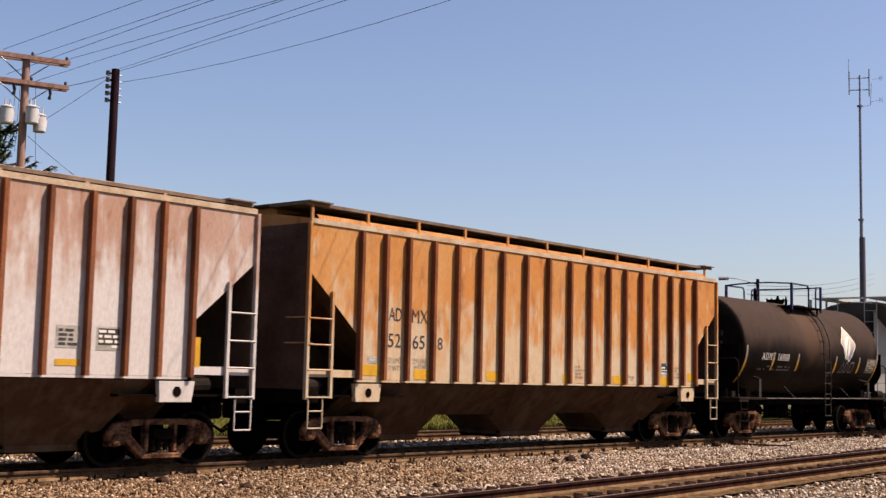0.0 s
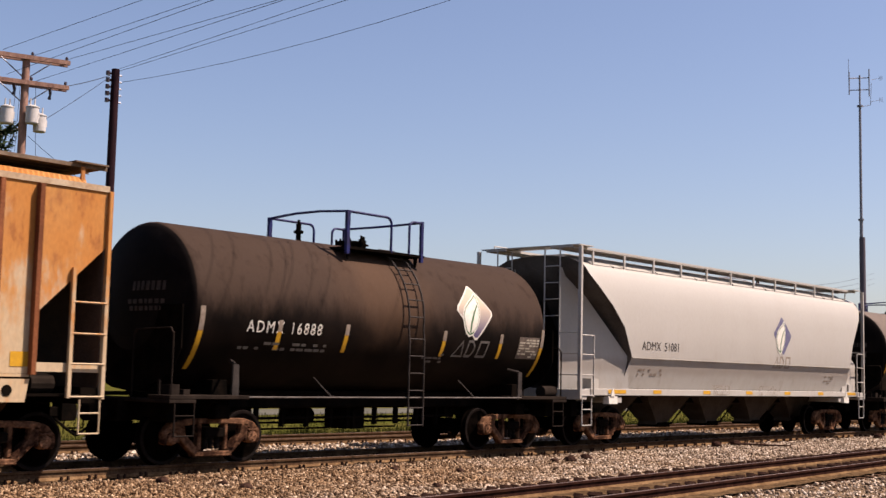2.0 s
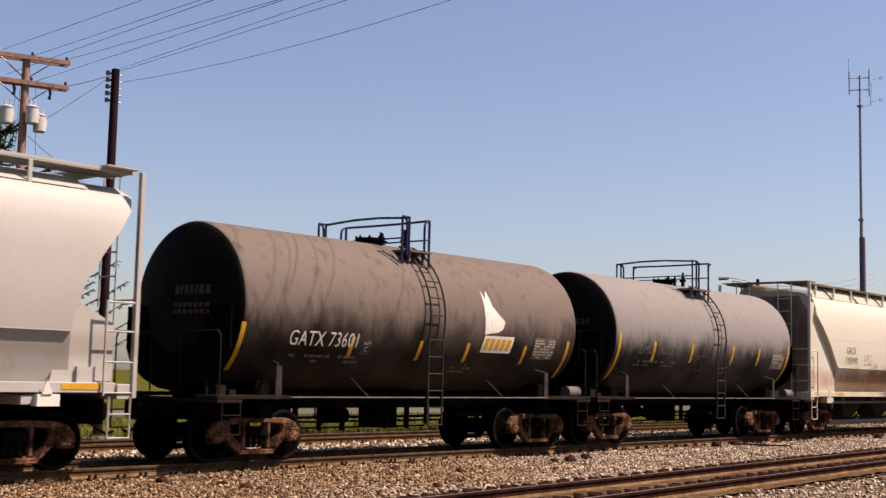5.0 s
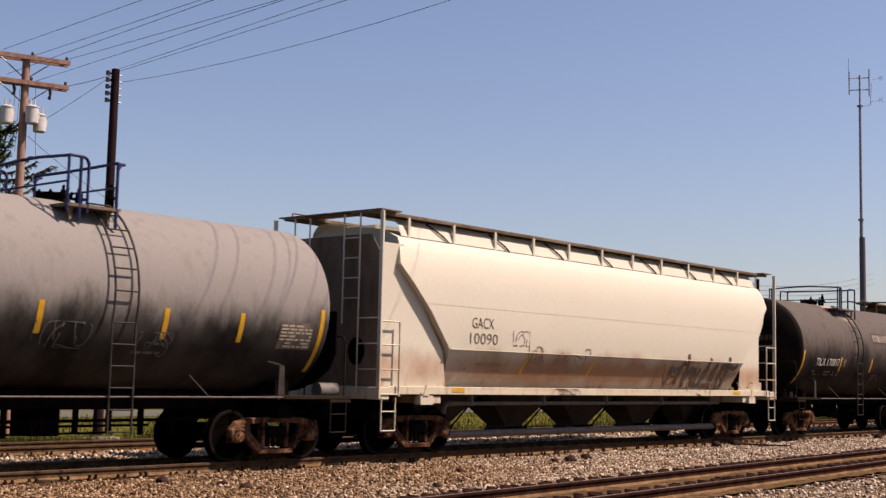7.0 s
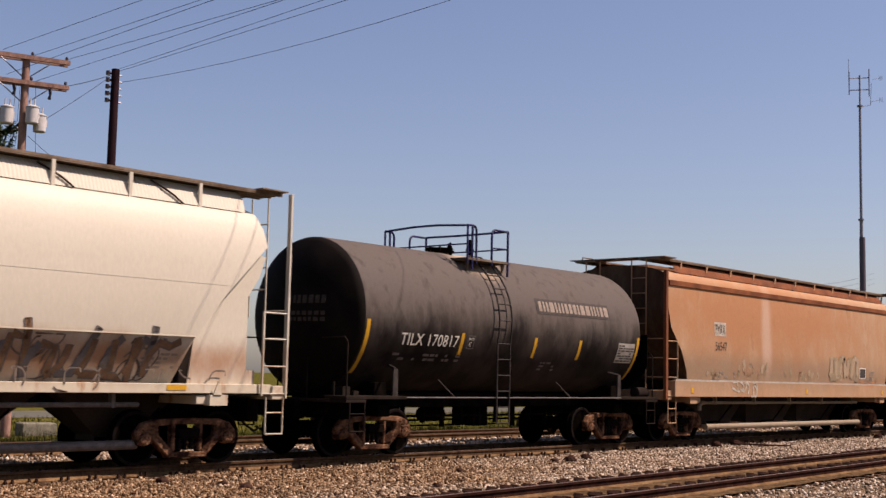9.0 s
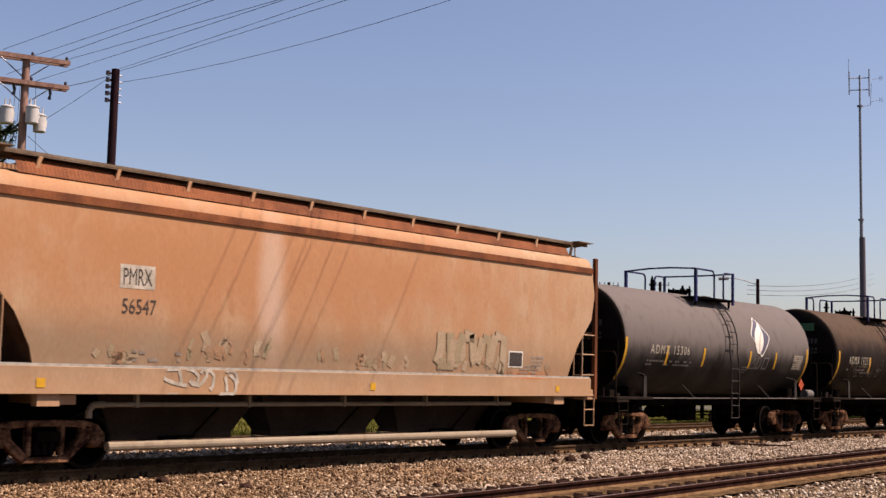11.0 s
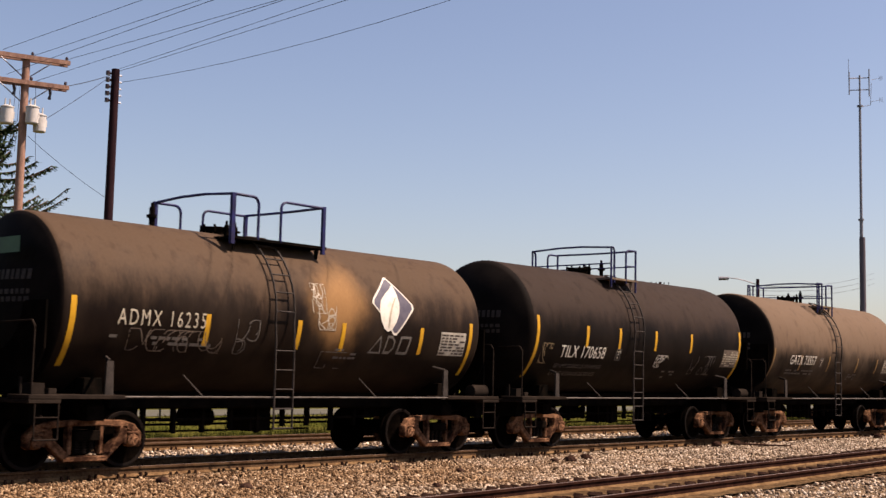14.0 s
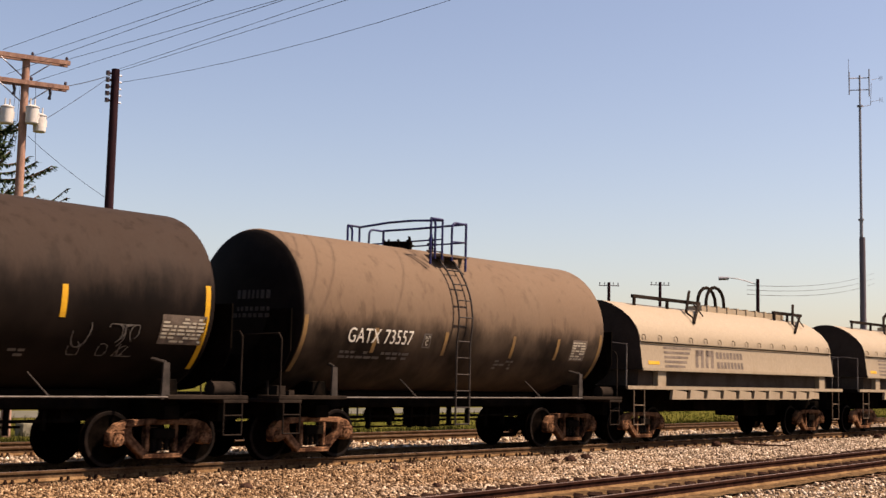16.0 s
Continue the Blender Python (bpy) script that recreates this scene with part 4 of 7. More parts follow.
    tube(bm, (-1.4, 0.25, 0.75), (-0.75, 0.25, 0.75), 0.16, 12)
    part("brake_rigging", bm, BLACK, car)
    bm = bmesh.new()
    tube(bm, (half - 0.62, -1.3, 1.29), (half - 0.15, -1.3, 1.29), 0.14, 14)
    part("air_reservoir", bm, CASTING if pale_tank else DARK_STEEL, car, "dusty air reservoir", smooth=True)
    bm = bmesh.new()
    box(bm, -half + 0.3, -half + 0.5, -1.2, -0.9, 1.12, 1.36)
    box(bm, -half + 0.55, -half + 0.68, -1.25, -1.05, 1.12, 1.28)
    tube(bm, (-half + 0.15, -1.1, 1.12), (-half + 0.15, -1.1, 1.45), 0.03, 6)
    part("brake_gear", bm, DARK_STEEL, car)

    # reflector tape, marks
    if stripes:
        for k, x in enumerate(stripes):
            bm = bmesh.new()
            z0, z1 = stripe_z
            if k in (0, len(stripes) - 1):
                z0, z1 = 1.62, stripe_z[1] + 0.16
            bar(bm, x - 0.05, x + 0.05, z0, z1)
            strip = part("reflector_tape", lay(bm, side), tape_mat or YELLOW, car, "faded yellow reflector tape")
            if tape_top:
                bm = bmesh.new()
                bar(bm, x - 0.051, x + 0.051, z0 + 0.62 * (z1 - z0), z1 + 0.01)
                part("bleached_end", lay(bm, side, lift=0.010), INK_FAINT, strip, "bleached upper end of the tape")
    if mark:
        bm = bmesh.new()
        letters(bm, mark, mark_x[0], mark_z, mark_h, mark_x[1] - mark_x[0], 1.3 if mark.startswith("ADMX") else 1.05)
        part("reporting_mark", lay(bm, side, lift=0.009), mark_mat or WHITE, car)
    px = print_x or (mark_x[0] - 0.1, mark_x[1] + 0.2)
    bm = bmesh.new()
    if not lines:
        small_print(bm, rng, px[0], px[1], mark_z - 0.3, mark_z - 0.12, 2)
    small_print(bm, rng, 0.85, 1.5, mark_z - 0.42, mark_z - 0.2, 3, 0.5)
    tagged(part("small_print", lay(bm, side), WHITE_FAINT, car), kind="stuff")
    if plate:
        x, z = plate[0] - back, plate[1]
        bm = bmesh.new()
        for q in ((x, x + 0.22, z, z + 0.015), (x, x + 0.22, z + 0.265, z + 0.28), (x, x + 0.015, z + 0.017, z + 0.263), (x + 0.205, x + 0.22, z + 0.017, z + 0.263)):
            bar(bm, *q)
        part("plate_frame", lay(bm, side), WHITE_FAINT, car)
        bm = bmesh.new()
        letters(bm, "PLATE", x + 0.03, z + 0.18, 0.055, 0.16)
        letters(bm, "C", x + 0.075, z + 0.05, 0.1, 0.07)
        part("plate_letters", lay(bm, side, lift=0.009), WHITE, car)
    for text, x0, x1, z, h in lines:
        bm = bmesh.new()
        letters(bm, text, x0, z, h, x1 - x0)
        part("load_line", lay(bm, side, lift=0.009), WHITE_FAINT, car)
    if tab:
        bm = bmesh.new()
        bar(bm, tab[0], tab[1], 2.02, 2.5)
        part("data_panel", lay(bm, side), SPRAY if tab[2] else TAPE_WHITE, car)
        bm = bmesh.new()
        small_print(bm, rng, tab[0] + 0.03, tab[1] - 0.02, 2.05, 2.48, 7, 0.8)
        tagged(part("data_print", lay(bm, side, lift=0.011), INK if not tab[2] else WHITE_DIM, car), kind="stuff")
    if decal == "leaf":
        leaf_decal(car, side, decal_x, 2.95, 1.05, kite=KITE_FADE if tape_top else None)
    elif decal == "splash":
        bm = bmesh.new()
        outline(bm, [(decal_x + u, 2.62 + v) for u, v in ((-0.42, 0.82), (-0.33, 0.62), (-0.24, 0.84), (-0.12, 0.5), (0.12, 0.3), (0.3, 0.18), (0.24, 0.02), (0.08, -0.06), (-0.38, -0.12))])
        part("splash_emblem", lay(bm, side), WHITE, car)
        bm = bmesh.new()
        bar(bm, decal_x - 0.42, decal_x + 0.62, 2.12, 2.48, 0.06)
        part("emblem_plate", lay(bm, side), WHITE, car)
        for k in range(5):
            bm = bmesh.new()
            bar(bm, decal_x - 0.36 + k * 0.19, decal_x - 0.22 + k * 0.19, 2.18, 2.42, 0.05)
            part("emblem_bar", lay(bm, side, lift=0.010), YELLOW, car)
    elif decal == "banner":
        bm = bmesh.new()
        bar(bm, decal_x - 1.5, decal_x + 1.5, 3.05, 3.4)
        part("banner", lay(bm, side), INK, car)
        bm = bmesh.new()
        x = decal_x - 1.4
        while x < decal_x + 1.35:
            w = rng.choice((0.07, 0.11, 0.16))
            bar(bm, x, x + w, 3.11, 3.34)
            x += w + 0.06
        tagged(part("banner_blocks", lay(bm, side, lift=0.011), INK_FAINT, car), kind="stuff")
    for (x0, x1, z0, z1, count, mt) in scribble:
        bm = bmesh.new()
        scrawl(bm, rng, x0, x1, z0, z1, count, 0.018)
        tagged(part("spray_scrawl", lay(bm, side), mt, car), kind="stuff")
    if placard:
        bm = bmesh.new()
        x, z, w = span - 0.6, 1.58, 0.19
        prism(bm, [(x - w, z), (x, z - w), (x + w, z), (x, z + w)], -1.545, -1.535)
        sign = part("placard", bm, RED, car, "red-orange diamond hazard placard")
        bm = bmesh.new()
        tube(bm, (x, -1.53, 1.19), (x, -1.53, z), 0.012, 6)
        part("placard_post", bm, LADDER, sign)
    if head_bar:
        bm = bmesh.new()
        bm.faces.new([bm.verts.new((-span - 0.62, y, z)) for y, z in ((-0.15, 3.35), (-0.9, 3.35), (-0.9, 3.6), (-0.15, 3.6))])
        part("head_panel", bm, LEAF_GREEN, car)
    # number on the tank head
    bm = bmesh.new()
    rows = [(2.95, 0.16), (2.72, 0.08), (2.6, 0.08)]
    for z, h in rows:
        y = -0.9
        while y < -0.1:
            w = rng.uniform(0.06, 0.11)
            if bulge:
                dish = lambda yy, zz: rim + left_in - bulge * (rk * math.cos(tilt) + math.sqrt(rc * rc - yy * yy - (zz - zc) ** 2) - rc * math.cos(tilt)) - 0.012
            else:
                dish = lambda yy, zz: rim + left_in - rk * math.cos(tilt) - math.sqrt(rc * rc - yy * yy - (zz - zc) ** 2) + rc * math.cos(tilt) - 0.012
            bm.faces.new([bm.verts.new((dish(yy, zz), yy, zz)) for yy, zz in ((y, z), (y + w, z), (y + w, z + h), (y, z + h))])
            y += w + 0.04
    tagged(part("head_mark", bm, INK, car), kind="stuff")
    add_truck(car, -(span - 0.62))
    add_truck(car, span - 0.62)
    add_couplers(car, half)
    return car


def leaf_decal(car, side, x, z, h, word_mat=None, kite=None):
    """Violet kite with a white leaf, and outlined word shapes below."""
    w = h * 0.52
    bm = bmesh.new()
    outline(bm, [(x - w - 0.04, z + 0.03), (x - w, z + 0.13), (x - 0.06, z + h / 2 + 0.04), (x, z + h / 2 + 0.05), (x + w + 0.04, z + 0.05), (x + w + 0.04, z - 0.04), (x + 0.1, z - h / 2 - 0.05), (x + 0.02, z - h / 2 - 0.05)])
    part("emblem_border", lay(bm, side, lift=0.005), GREY if kite is FADED_BLUE else WHITE, car)
    bm = bmesh.new()
    outline(bm, [(x - w, z + 0.02), (x - w * 0.95, z + 0.1), (x - 0.06, z + h / 2), (x, z + h / 2 + 0.01), (x + w, z + 0.05), (x + w, z - 0.03), (x + 0.1, z - h / 2), (x + 0.02, z - h / 2)])
    part("emblem_kite", lay(bm, side), kite or PURPLE, car, "faded kite-shaped emblem")

    def leaf(k):
        """Outline of the leaf, tip up, grown by k about its middle."""
        half_pts = [(0.12, 0.38), (0.17, 0.22), (0.19, 0.05), (0.16, -0.12), (0.09, -0.28), (-0.02, -0.42), (-0.12, -0.46), (-0.22, -0.40), (-0.30, -0.26), (-0.33, -0.08), (-0.27, 0.08), (-0.13, 0.2), (0.0, 0.28)]
        return [(x + h * (-0.11 + (u + 0.07) * k), z + h * (-0.08 + (v + 0.08) * k)) for u, v in half_pts]

    if kite:
        bm = bmesh.new()
        outline(bm, leaf(1.1))
        part("emblem_leaf_edge", lay(bm, side, lift=0.010), WHITE, car)
        bm = bmesh.new()
        outline(bm, leaf(1.0))
        part("emblem_leaf_rim", lay(bm, side, lift=0.012), LEAF_GREEN, car)
    bm = bmesh.new()
    outline(bm, leaf(0.92 if kite else 1.08))
    part("emblem_leaf", lay(bm, side, lift=0.014), WHITE, car, "white leaf of the emblem")
    bm = bmesh.new()
    vein = [(-0.17, -0.42), (-0.13, -0.42), (-0.1, -0.22), (-0.02, -0.02), (0.1, 0.16), (0.075, 0.17), (-0.06, 0.0), (-0.15, -0.2)]
    outline(bm, [(x + h * u, z + h * v) for u, v in vein])
    part("emblem_vein", lay(bm, side, lift=0.017), LEAF_GREEN if kite else WHITE_DIM, car)
    bm = bmesh.new()
    zz, g, t = z - h / 2 - 0.42, 0.36, 0.05
    frames = ([(0.0, 0.0), (0.3, g), (0.36, 0.0)], [(0.42, 0.0), (0.48, g), (0.62, g), (0.72, g * 0.7), (0.7, g * 0.3), (0.6, 0.0)], [(0.8, 0.0), (0.86, g), (1.18, g), (1.12, 0.0)])
    for pts in frames:
        mx, mz = sum(p[0] for p in pts) / len(pts), sum(p[1] for p in pts) / len(pts)
        for p, q in zip(pts, pts[1:] + pts[:1]):
            ring = [p, q] + [(mx + (u - mx) * 0.72, mz + (v - mz) * 0.72) for u, v in (q, p)]
            outline(bm, [(x - 0.62 + u, zz + v) for u, v in ring])
    tagged(part("emblem_word_shapes", lay(bm, side), word_mat or WHITE_FAINT, car), kind="stuff")


# ---- smooth-sided covered hoppers ----
def roof_walk(car, half, mat, y_in, y_out, z, posts, foot_y, foot_z, board=0.05, edge=True, steel=None, lean=0.0):
    """Grated running boards on posts: edge bars, cross slats, end crossover."""
    for sy in (-1, 1):
        bm = bmesh.new()
        for y in (y_in, (y_in + y_out) / 2, y_out):
            box(bm, -half, half, sy * y - 0.012, sy * y + 0.012, z - 0.01, z + board)
        board_frame = part("running_board", bm, steel or DARK_STEEL, car, "dark steel roof running board")
        bm = bmesh.new()
        ya, yb = sorted((sy * (y_in + 0.014), sy * (y_out - 0.014)))
        for x in np.arange(-half + 0.03, half - 0.03, 0.07):
            box(bm, x - 0.029, x + 0.029, ya, yb, z + 0.005, z + board - 0.008)
        tagged(part("grating", bm, steel or DARK_STEEL, board_frame), kind="stuff")
        if edge:
            bm = bmesh.new()
            box(bm, -half, half, sy * (y_out + 0.014) - 0.002, sy * (y_out + 0.014) + 0.004, z + 0.012, z + board + 0.006)
            part("board_edge", bm, mat if mat is GREY else END_BROWN, car)
        for x in posts:
            bm = bmesh.new()
            prism(bm, [(x - 0.032, foot_z), (x + 0.032, foot_z), (x + 0.032 + lean, z), (x - 0.032 + lean, z)], sy * foot_y - 0.02, sy * foot_y + 0.02)
            part("board_post", bm, mat, car)
    for s in (-1, 1):
        bm = bmesh.new()
        xa, xb = s * (half - 0.02), s * (half - 0.62)
        box(bm, min(xa, xb), max(xa, xb), -1.5, 1.5, z + board * 1.05, z + board * 1.5)
        pipe(bm, [(s * (half - 0.05), y_out - 0.2, z), (s * (half - 0.05), y_out - 0.2, z + 0.14), (s * (half - 0.6), y_out - 0.2, z + 0.14), (s * (half - 0.6), y_out - 0.2, z)], 0.016)
        part("end_crossover", bm, steel or DARK_STEEL, car)


def smooth_hopper(name, label, centre, half, mat, mark=(), prof=None, ends=None, pockets=5, pitch=2.8, sill=(1.22, 1.38), sill_y=1.52, seed=1, decal=False, dark_band=False, tall_post=False, patches=(), scribble=(), fine=(), labels=(), tags=(), pipe_low=False, post_in=1.86, walk_z=4.73, foot=(0.86, 0.25), tag=None, ends_right=None, smears=()):
    car = start_car(name, label, centre)
    rng = random.Random(seed)
    prof = prof or [(1.38, 1.21), (2.15, 1.585), (2.22, 1.60), (2.9, 1.615), (3.4, 1.61), (3.8, 1.57), (4.1, 1.49), (4.28, 1.40), (4.36, 1.34), (4.54, 0.92), (4.60, 0.45), (4.62, 0.0)]
    ends = ends or [(1.38, 2.25), (2.16, 2.06), (3.74, 0.80), (4.1, 0.70), (4.36, 0.64), (4.6, 0.64)]

    def end_in(z, s=-1):
        table = ends_right if ends_right and s > 0 else ends
        return float(np.interp(z, [e[0] for e in table], [e[1] for e in table]))

    def side(z):
        return -float(np.interp(z, [p[0] for p in prof[:9]], [p[1] for p in prof[:9]]))

    # body: one shell, its ends raked
    bm = bmesh.new()
    full = [(z, -y) for z, y in prof] + [(z, y) for z, y in reversed(prof[:-1])]
    nx = 24
    rows = []
    for z, y in full:
        e, e2 = half - end_in(z), half - end_in(z, 1)
        rows.append([bm.verts.new((-e + (e + e2) * k / nx, y, z)) for k in range(nx + 1)])
    for a, b in zip(rows, rows[1:]):
        for k in range(nx):
            bm.faces.new((a[k], a[k + 1], b[k + 1], b[k]))
    m = len(full)
    for k in (0, nx):
        for i in range(m // 2):
            j = m - 1 - i
            if i + 1 < j - 1 or i + 1 == j - 1:
                if i + 1 == j - 1:
                    bm.faces.new((rows[i][k], rows[i + 1][k], rows[j][k]))
                else:
                    bm.faces.new((rows[i][k], rows[i + 1][k], rows[j - 1][k], rows[j][k]))
    bm.faces.ensure_lookup_table()
    # end faces get a darker colour than the sides; the grey car's is painted shade
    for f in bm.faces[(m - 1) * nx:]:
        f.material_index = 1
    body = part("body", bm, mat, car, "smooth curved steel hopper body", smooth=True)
    body.data.materials.append(END_SHEET if mat is GREY else SLOPE_BROWN if mat is TAN else mat)
    # weld seam and horizontal crease
    bm = bmesh.new()
    for z, h in (() if dark_band or mat is GREY else ((3.05, 0.012),)):
        bar(bm, end_in(z) - half, half - end_in(z, 1), z, z + h)
    if mat is CREAM:
        part("seam", lay(bm, side, lift=0.004), mat, car)
    if not dark_band:
        for sy in (-1, 1):
            bm = bmesh.new()
            ya, yb = sorted((sy * 1.57, sy * 1.625))
            box(bm, end_in(2.16) - half, half - end_in(2.16, 1), ya, yb, 2.15, 2.172)
            part("crease_lip", bm, mat, car)

    # raked end: rim gusset, upright shear plate, end posts
    for s in (-1, 1):
        bm = bmesh.new()
        prism(bm, [(s * (half - 0.2), 1.2), (s * (half - 2.2), 1.3), (s * (half - 0.75), 3.5), (s * (half - 0.55), 3.5)], -0.02, 0.02)
        part("end_web", bm, DARK_STEEL, car)
        if not tall_post:
            for sy in (-1, 1):
                bm = bmesh.new()
                edge = 1.45 if mat is CREAM else 1.38
                if mat is GREY and s > 0:
                    pts = [(half - 0.3, 2.3), (half - 0.3, 1.36), (half - 1.4, 1.36), (half - 1.25, 2.2), (half - 0.9, 2.6)]
                elif mat is GREY:
                    pts = [(s * (half - 0.38), 4.3), (s * (half - 0.38), 1.36), (s * (half - 2.25), 1.36), (s * (half - 2.2), 2.2), (s * (half - 0.95), 3.75), (s * (half - 0.62), 4.3)]
                else:
                    pts = [(s * (half - 0.14), 4.2), (s * (half - 0.14), 1.36), (s * (half - 2.1), 1.36), (s * (half - 2.0), 2.1), (s * (half - 0.85), 3.7), (s * (half - 0.72), 4.2)] if s < 0 else [(s * (half - 0.47), 3.62), (s * (half - 0.6), 3.25), (s * (half - 0.84), 2.9), (s * (half - 0.84), 1.36), (s * (half - 2.1), 1.36), (s * (half - 2.0), 2.1), (s * (half - 0.85), 3.7)]
                prism(bm, pts, sy * edge - 0.01, sy * edge + 0.01)
                if mat is GREY and s < 0:
                    for v in bm.verts:
                        v.co.y -= sy * 0.42 * (abs(v.co.x) - half + 2.25) - sy * 0.1
                part("end_gusset", bm, mat, car)
        if mat is CREAM and s < 0:
            # end bulkhead with two round openings; its brown stands for the end's shade
            bm = bmesh.new()
            loops = [[(-1.43, 1.36), (1.43, 1.36), (1.43, 3.95), (1.15, 4.38), (-1.15, 4.38), (-1.43, 3.95)]]
            for c in (-0.8, 0.8):
                loops.append([(c + 0.24 * math.cos(0.3927 * k), 2.05 + 0.28 * math.sin(0.3927 * k)) for k in range(16)])
            for loop in loops:
                vs = [bm.verts.new((-half + 0.12, y, z)) for y, z in loop]
                for k in range(len(vs)):
                    bm.edges.new((vs[k - 1], vs[k]))
            bmesh.ops.triangle_fill(bm, use_beauty=True, edges=bm.edges[:])
            bmesh.ops.solidify(bm, geom=bm.faces[:], thickness=0.015)
            part("end_bulkhead", bm, END_BROWN, car, "shade-brown end plate with round openings")
        bm = bmesh.new()
        xa, xb = s * half, s * (half - 0.3)
        box(bm, min(xa, xb), max(xa, xb), -1.56, 1.56, 1.12, 1.36)
        xa, xb = s * (half - 0.3), s * (half - 2.3)
        for sy in (-1, 1):
            box(bm, min(xa, xb), max(xa, xb), sy * 1.32 - 0.2, sy * 1.32 + 0.2, 1.30, 1.36)
        part("end_sill", bm, mat, car, bevel=0.01)
        bm = bmesh.new()
        xa, xb = sorted((s * (half - 0.3), s * (half - 2.6)))
        box(bm, xa, xb, -1.52, 1.52, 1.195, 1.22)
        part("shear_plate", bm, BLACK, car)
        for sy in (-1, 1):
            bm = bmesh.new()
            w = 0.055 if tall_post else 0.025 if mat is CREAM else 0.04
            box(bm, s * half - w, s * half + w, sy * 1.55 - 0.045, sy * 1.55 + 0.045, 1.14, 4.49 if tall_post else walk_z + 0.02)
            part("corner_post", bm, RUST_OR_SHADE if tall_post else mat, car, bevel=0.006)
        for sy in (-1, 1):
            bm = bmesh.new()
            x0, x1 = s * half, s * (half - 0.56)
            tube(bm, (x1, sy * 1.57, 1.18), (x1, sy * 1.57, 2.66), 0.022, 6)
            for z in (1.22, 1.70, 2.18, 2.64):
                tube(bm, (x0, sy * 1.57, z), (x1, sy * 1.57, z), 0.017, 6)
            sill_step(bm, s * (half - 0.06), s * (half - 0.46), sy * 1.58, 0.52, 1.16)
            tube(bm, (s * half, sy * 0.95, 1.2), (s * half, sy * 0.95, walk_z), 0.018, 6)
            tube(bm, (s * half, sy * 0.5, 2.6), (s * half, sy * 0.5, walk_z), 0.018, 6)
            for z in (1.7, 2.2, 2.7, 3.1, 3.5, 3.9, 4.3):
                tube(bm, (s * half, sy * 0.95, z), (s * half, sy * (1.55 if z < 2.8 else 0.5), z), 0.015, 6)
            part("end_ladder", bm, mat, car)
        bm = bmesh.new()
        xb = s * (half - 1.72)
        box(bm, xb - 0.2, xb + 0.2, -1.5, 1.5, 1.04, 1.19)
        part("body_bolster", bm, mat, car, bevel=0.01)
        xb = s * (half - 1.45)
        for sy in (-1, 1):
            bm = bmesh.new()
            box(bm, xb - 0.26, xb + 0.12, sy * 1.52 - 0.08, sy * 1.52 + 0.08, 1.02, 1.2)
            prism(bm, [(xb - 0.2, 1.2), (xb - 0.02, 1.2), (xb - 0.11, 1.42)], sy * 1.61 - 0.01, sy * 1.61 + 0.01)
            part("jacking_pad", bm, WHITE if mat is GREY else mat, car)
        bm = bmesh.new()
        box(bm, s * (half - 0.8) - 0.16, s * (half - 0.8) + 0.16, -1.45, -1.2, 1.38, 1.62)
        part("end_box", bm, mat, car)
    # side sills, centre sill, pockets
    for sy in (-1, 1):
        bm = bmesh.new()
        box(bm, -half + 0.3, half - 0.3, sy * (sill_y - 0.07) - 0.07, sy * (sill_y - 0.07) + 0.07, sill[0], sill[1])
        part("side_sill", bm, mat, car, bevel=0.008)
    bm = bmesh.new()
    box(bm, -half + 0.1, half - 0.1, -0.25, 0.25, 1.0, 1.25)
    for s in (-1, 1):
        xa, xb = sorted((s * (half - 0.1), s * (half - 3.0)))
        box(bm, xa, xb, -0.30, 0.30, 0.68, 1.02)
        xa, xb = sorted((s * (half - 0.25), s * (half - 0.5)))
        box(bm, xa, xb, -1.15, 1.15, 0.72, 1.12)
    part("centre_sill", bm, BLACK, car)
    inner = min(pitch * pockets, 2 * half - 5.4)
    for k in range(pockets):
        xc = 0.25 + pitch * (k - (pockets - 1) / 2)
        bm = bmesh.new()
        rim = [bm.verts.new((xc + sx * pitch * 0.497, sy * 0.7, 1.37)) for sx, sy in ((-1, -1), (1, -1), (1, 1), (-1, 1))]
        top = [bm.verts.new((xc + sx * foot[0], sy * 0.5, 1.16)) for sx, sy in ((-1, -1), (1, -1), (1, 1), (-1, 1))]
        mid = [bm.verts.new((xc + sx * foot[1], sy * 0.28, 0.5)) for sx, sy in ((-1, -1), (1, -1), (1, 1), (-1, 1))]
        low = [bm.verts.new((xc + sx * foot[1], sy * 0.28, 0.40)) for sx, sy in ((-1, -1), (1, -1), (1, 1), (-1, 1))]
        for a, b in ((rim, top), (top, mid), (mid, low)):
            for i in range(4):
                bm.faces.new((a[i], a[(i + 1) % 4], b[(i + 1) % 4], b[i]))
        bm.faces.new(rim)
        bm.faces.new(low)
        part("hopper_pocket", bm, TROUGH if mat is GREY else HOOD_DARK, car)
        bm = bmesh.new()
        box(bm, xc - 0.32, xc + 0.32, -0.34, 0.34, 0.34, 0.42)
        tube(bm, (xc - 0.38, -0.38, 0.44), (xc + 0.38, -0.38, 0.44), 0.03, 6)
        tube(bm, (xc + 0.32, -0.38, 0.44), (xc + 0.72, -0.6, 0.95), 0.02, 6)
        part("outlet_gate", bm, BLACK, car)
    if pipe_low:
        bm = bmesh.new()
        y = -1.22 if dark_band else -0.95
        tube(bm, (-inner / 2, y, 0.37), (inner / 2, y, 0.37), 0.078, 12)
        for x in np.arange(-inner / 2 + 0.4, inner / 2, 1.7):
            box(bm, x - 0.04, x + 0.04, y, -0.3, 0.36, 0.42)
        part("outlet_pipe", bm, pipe_low, car, "long outlet pipe under the hoppers")
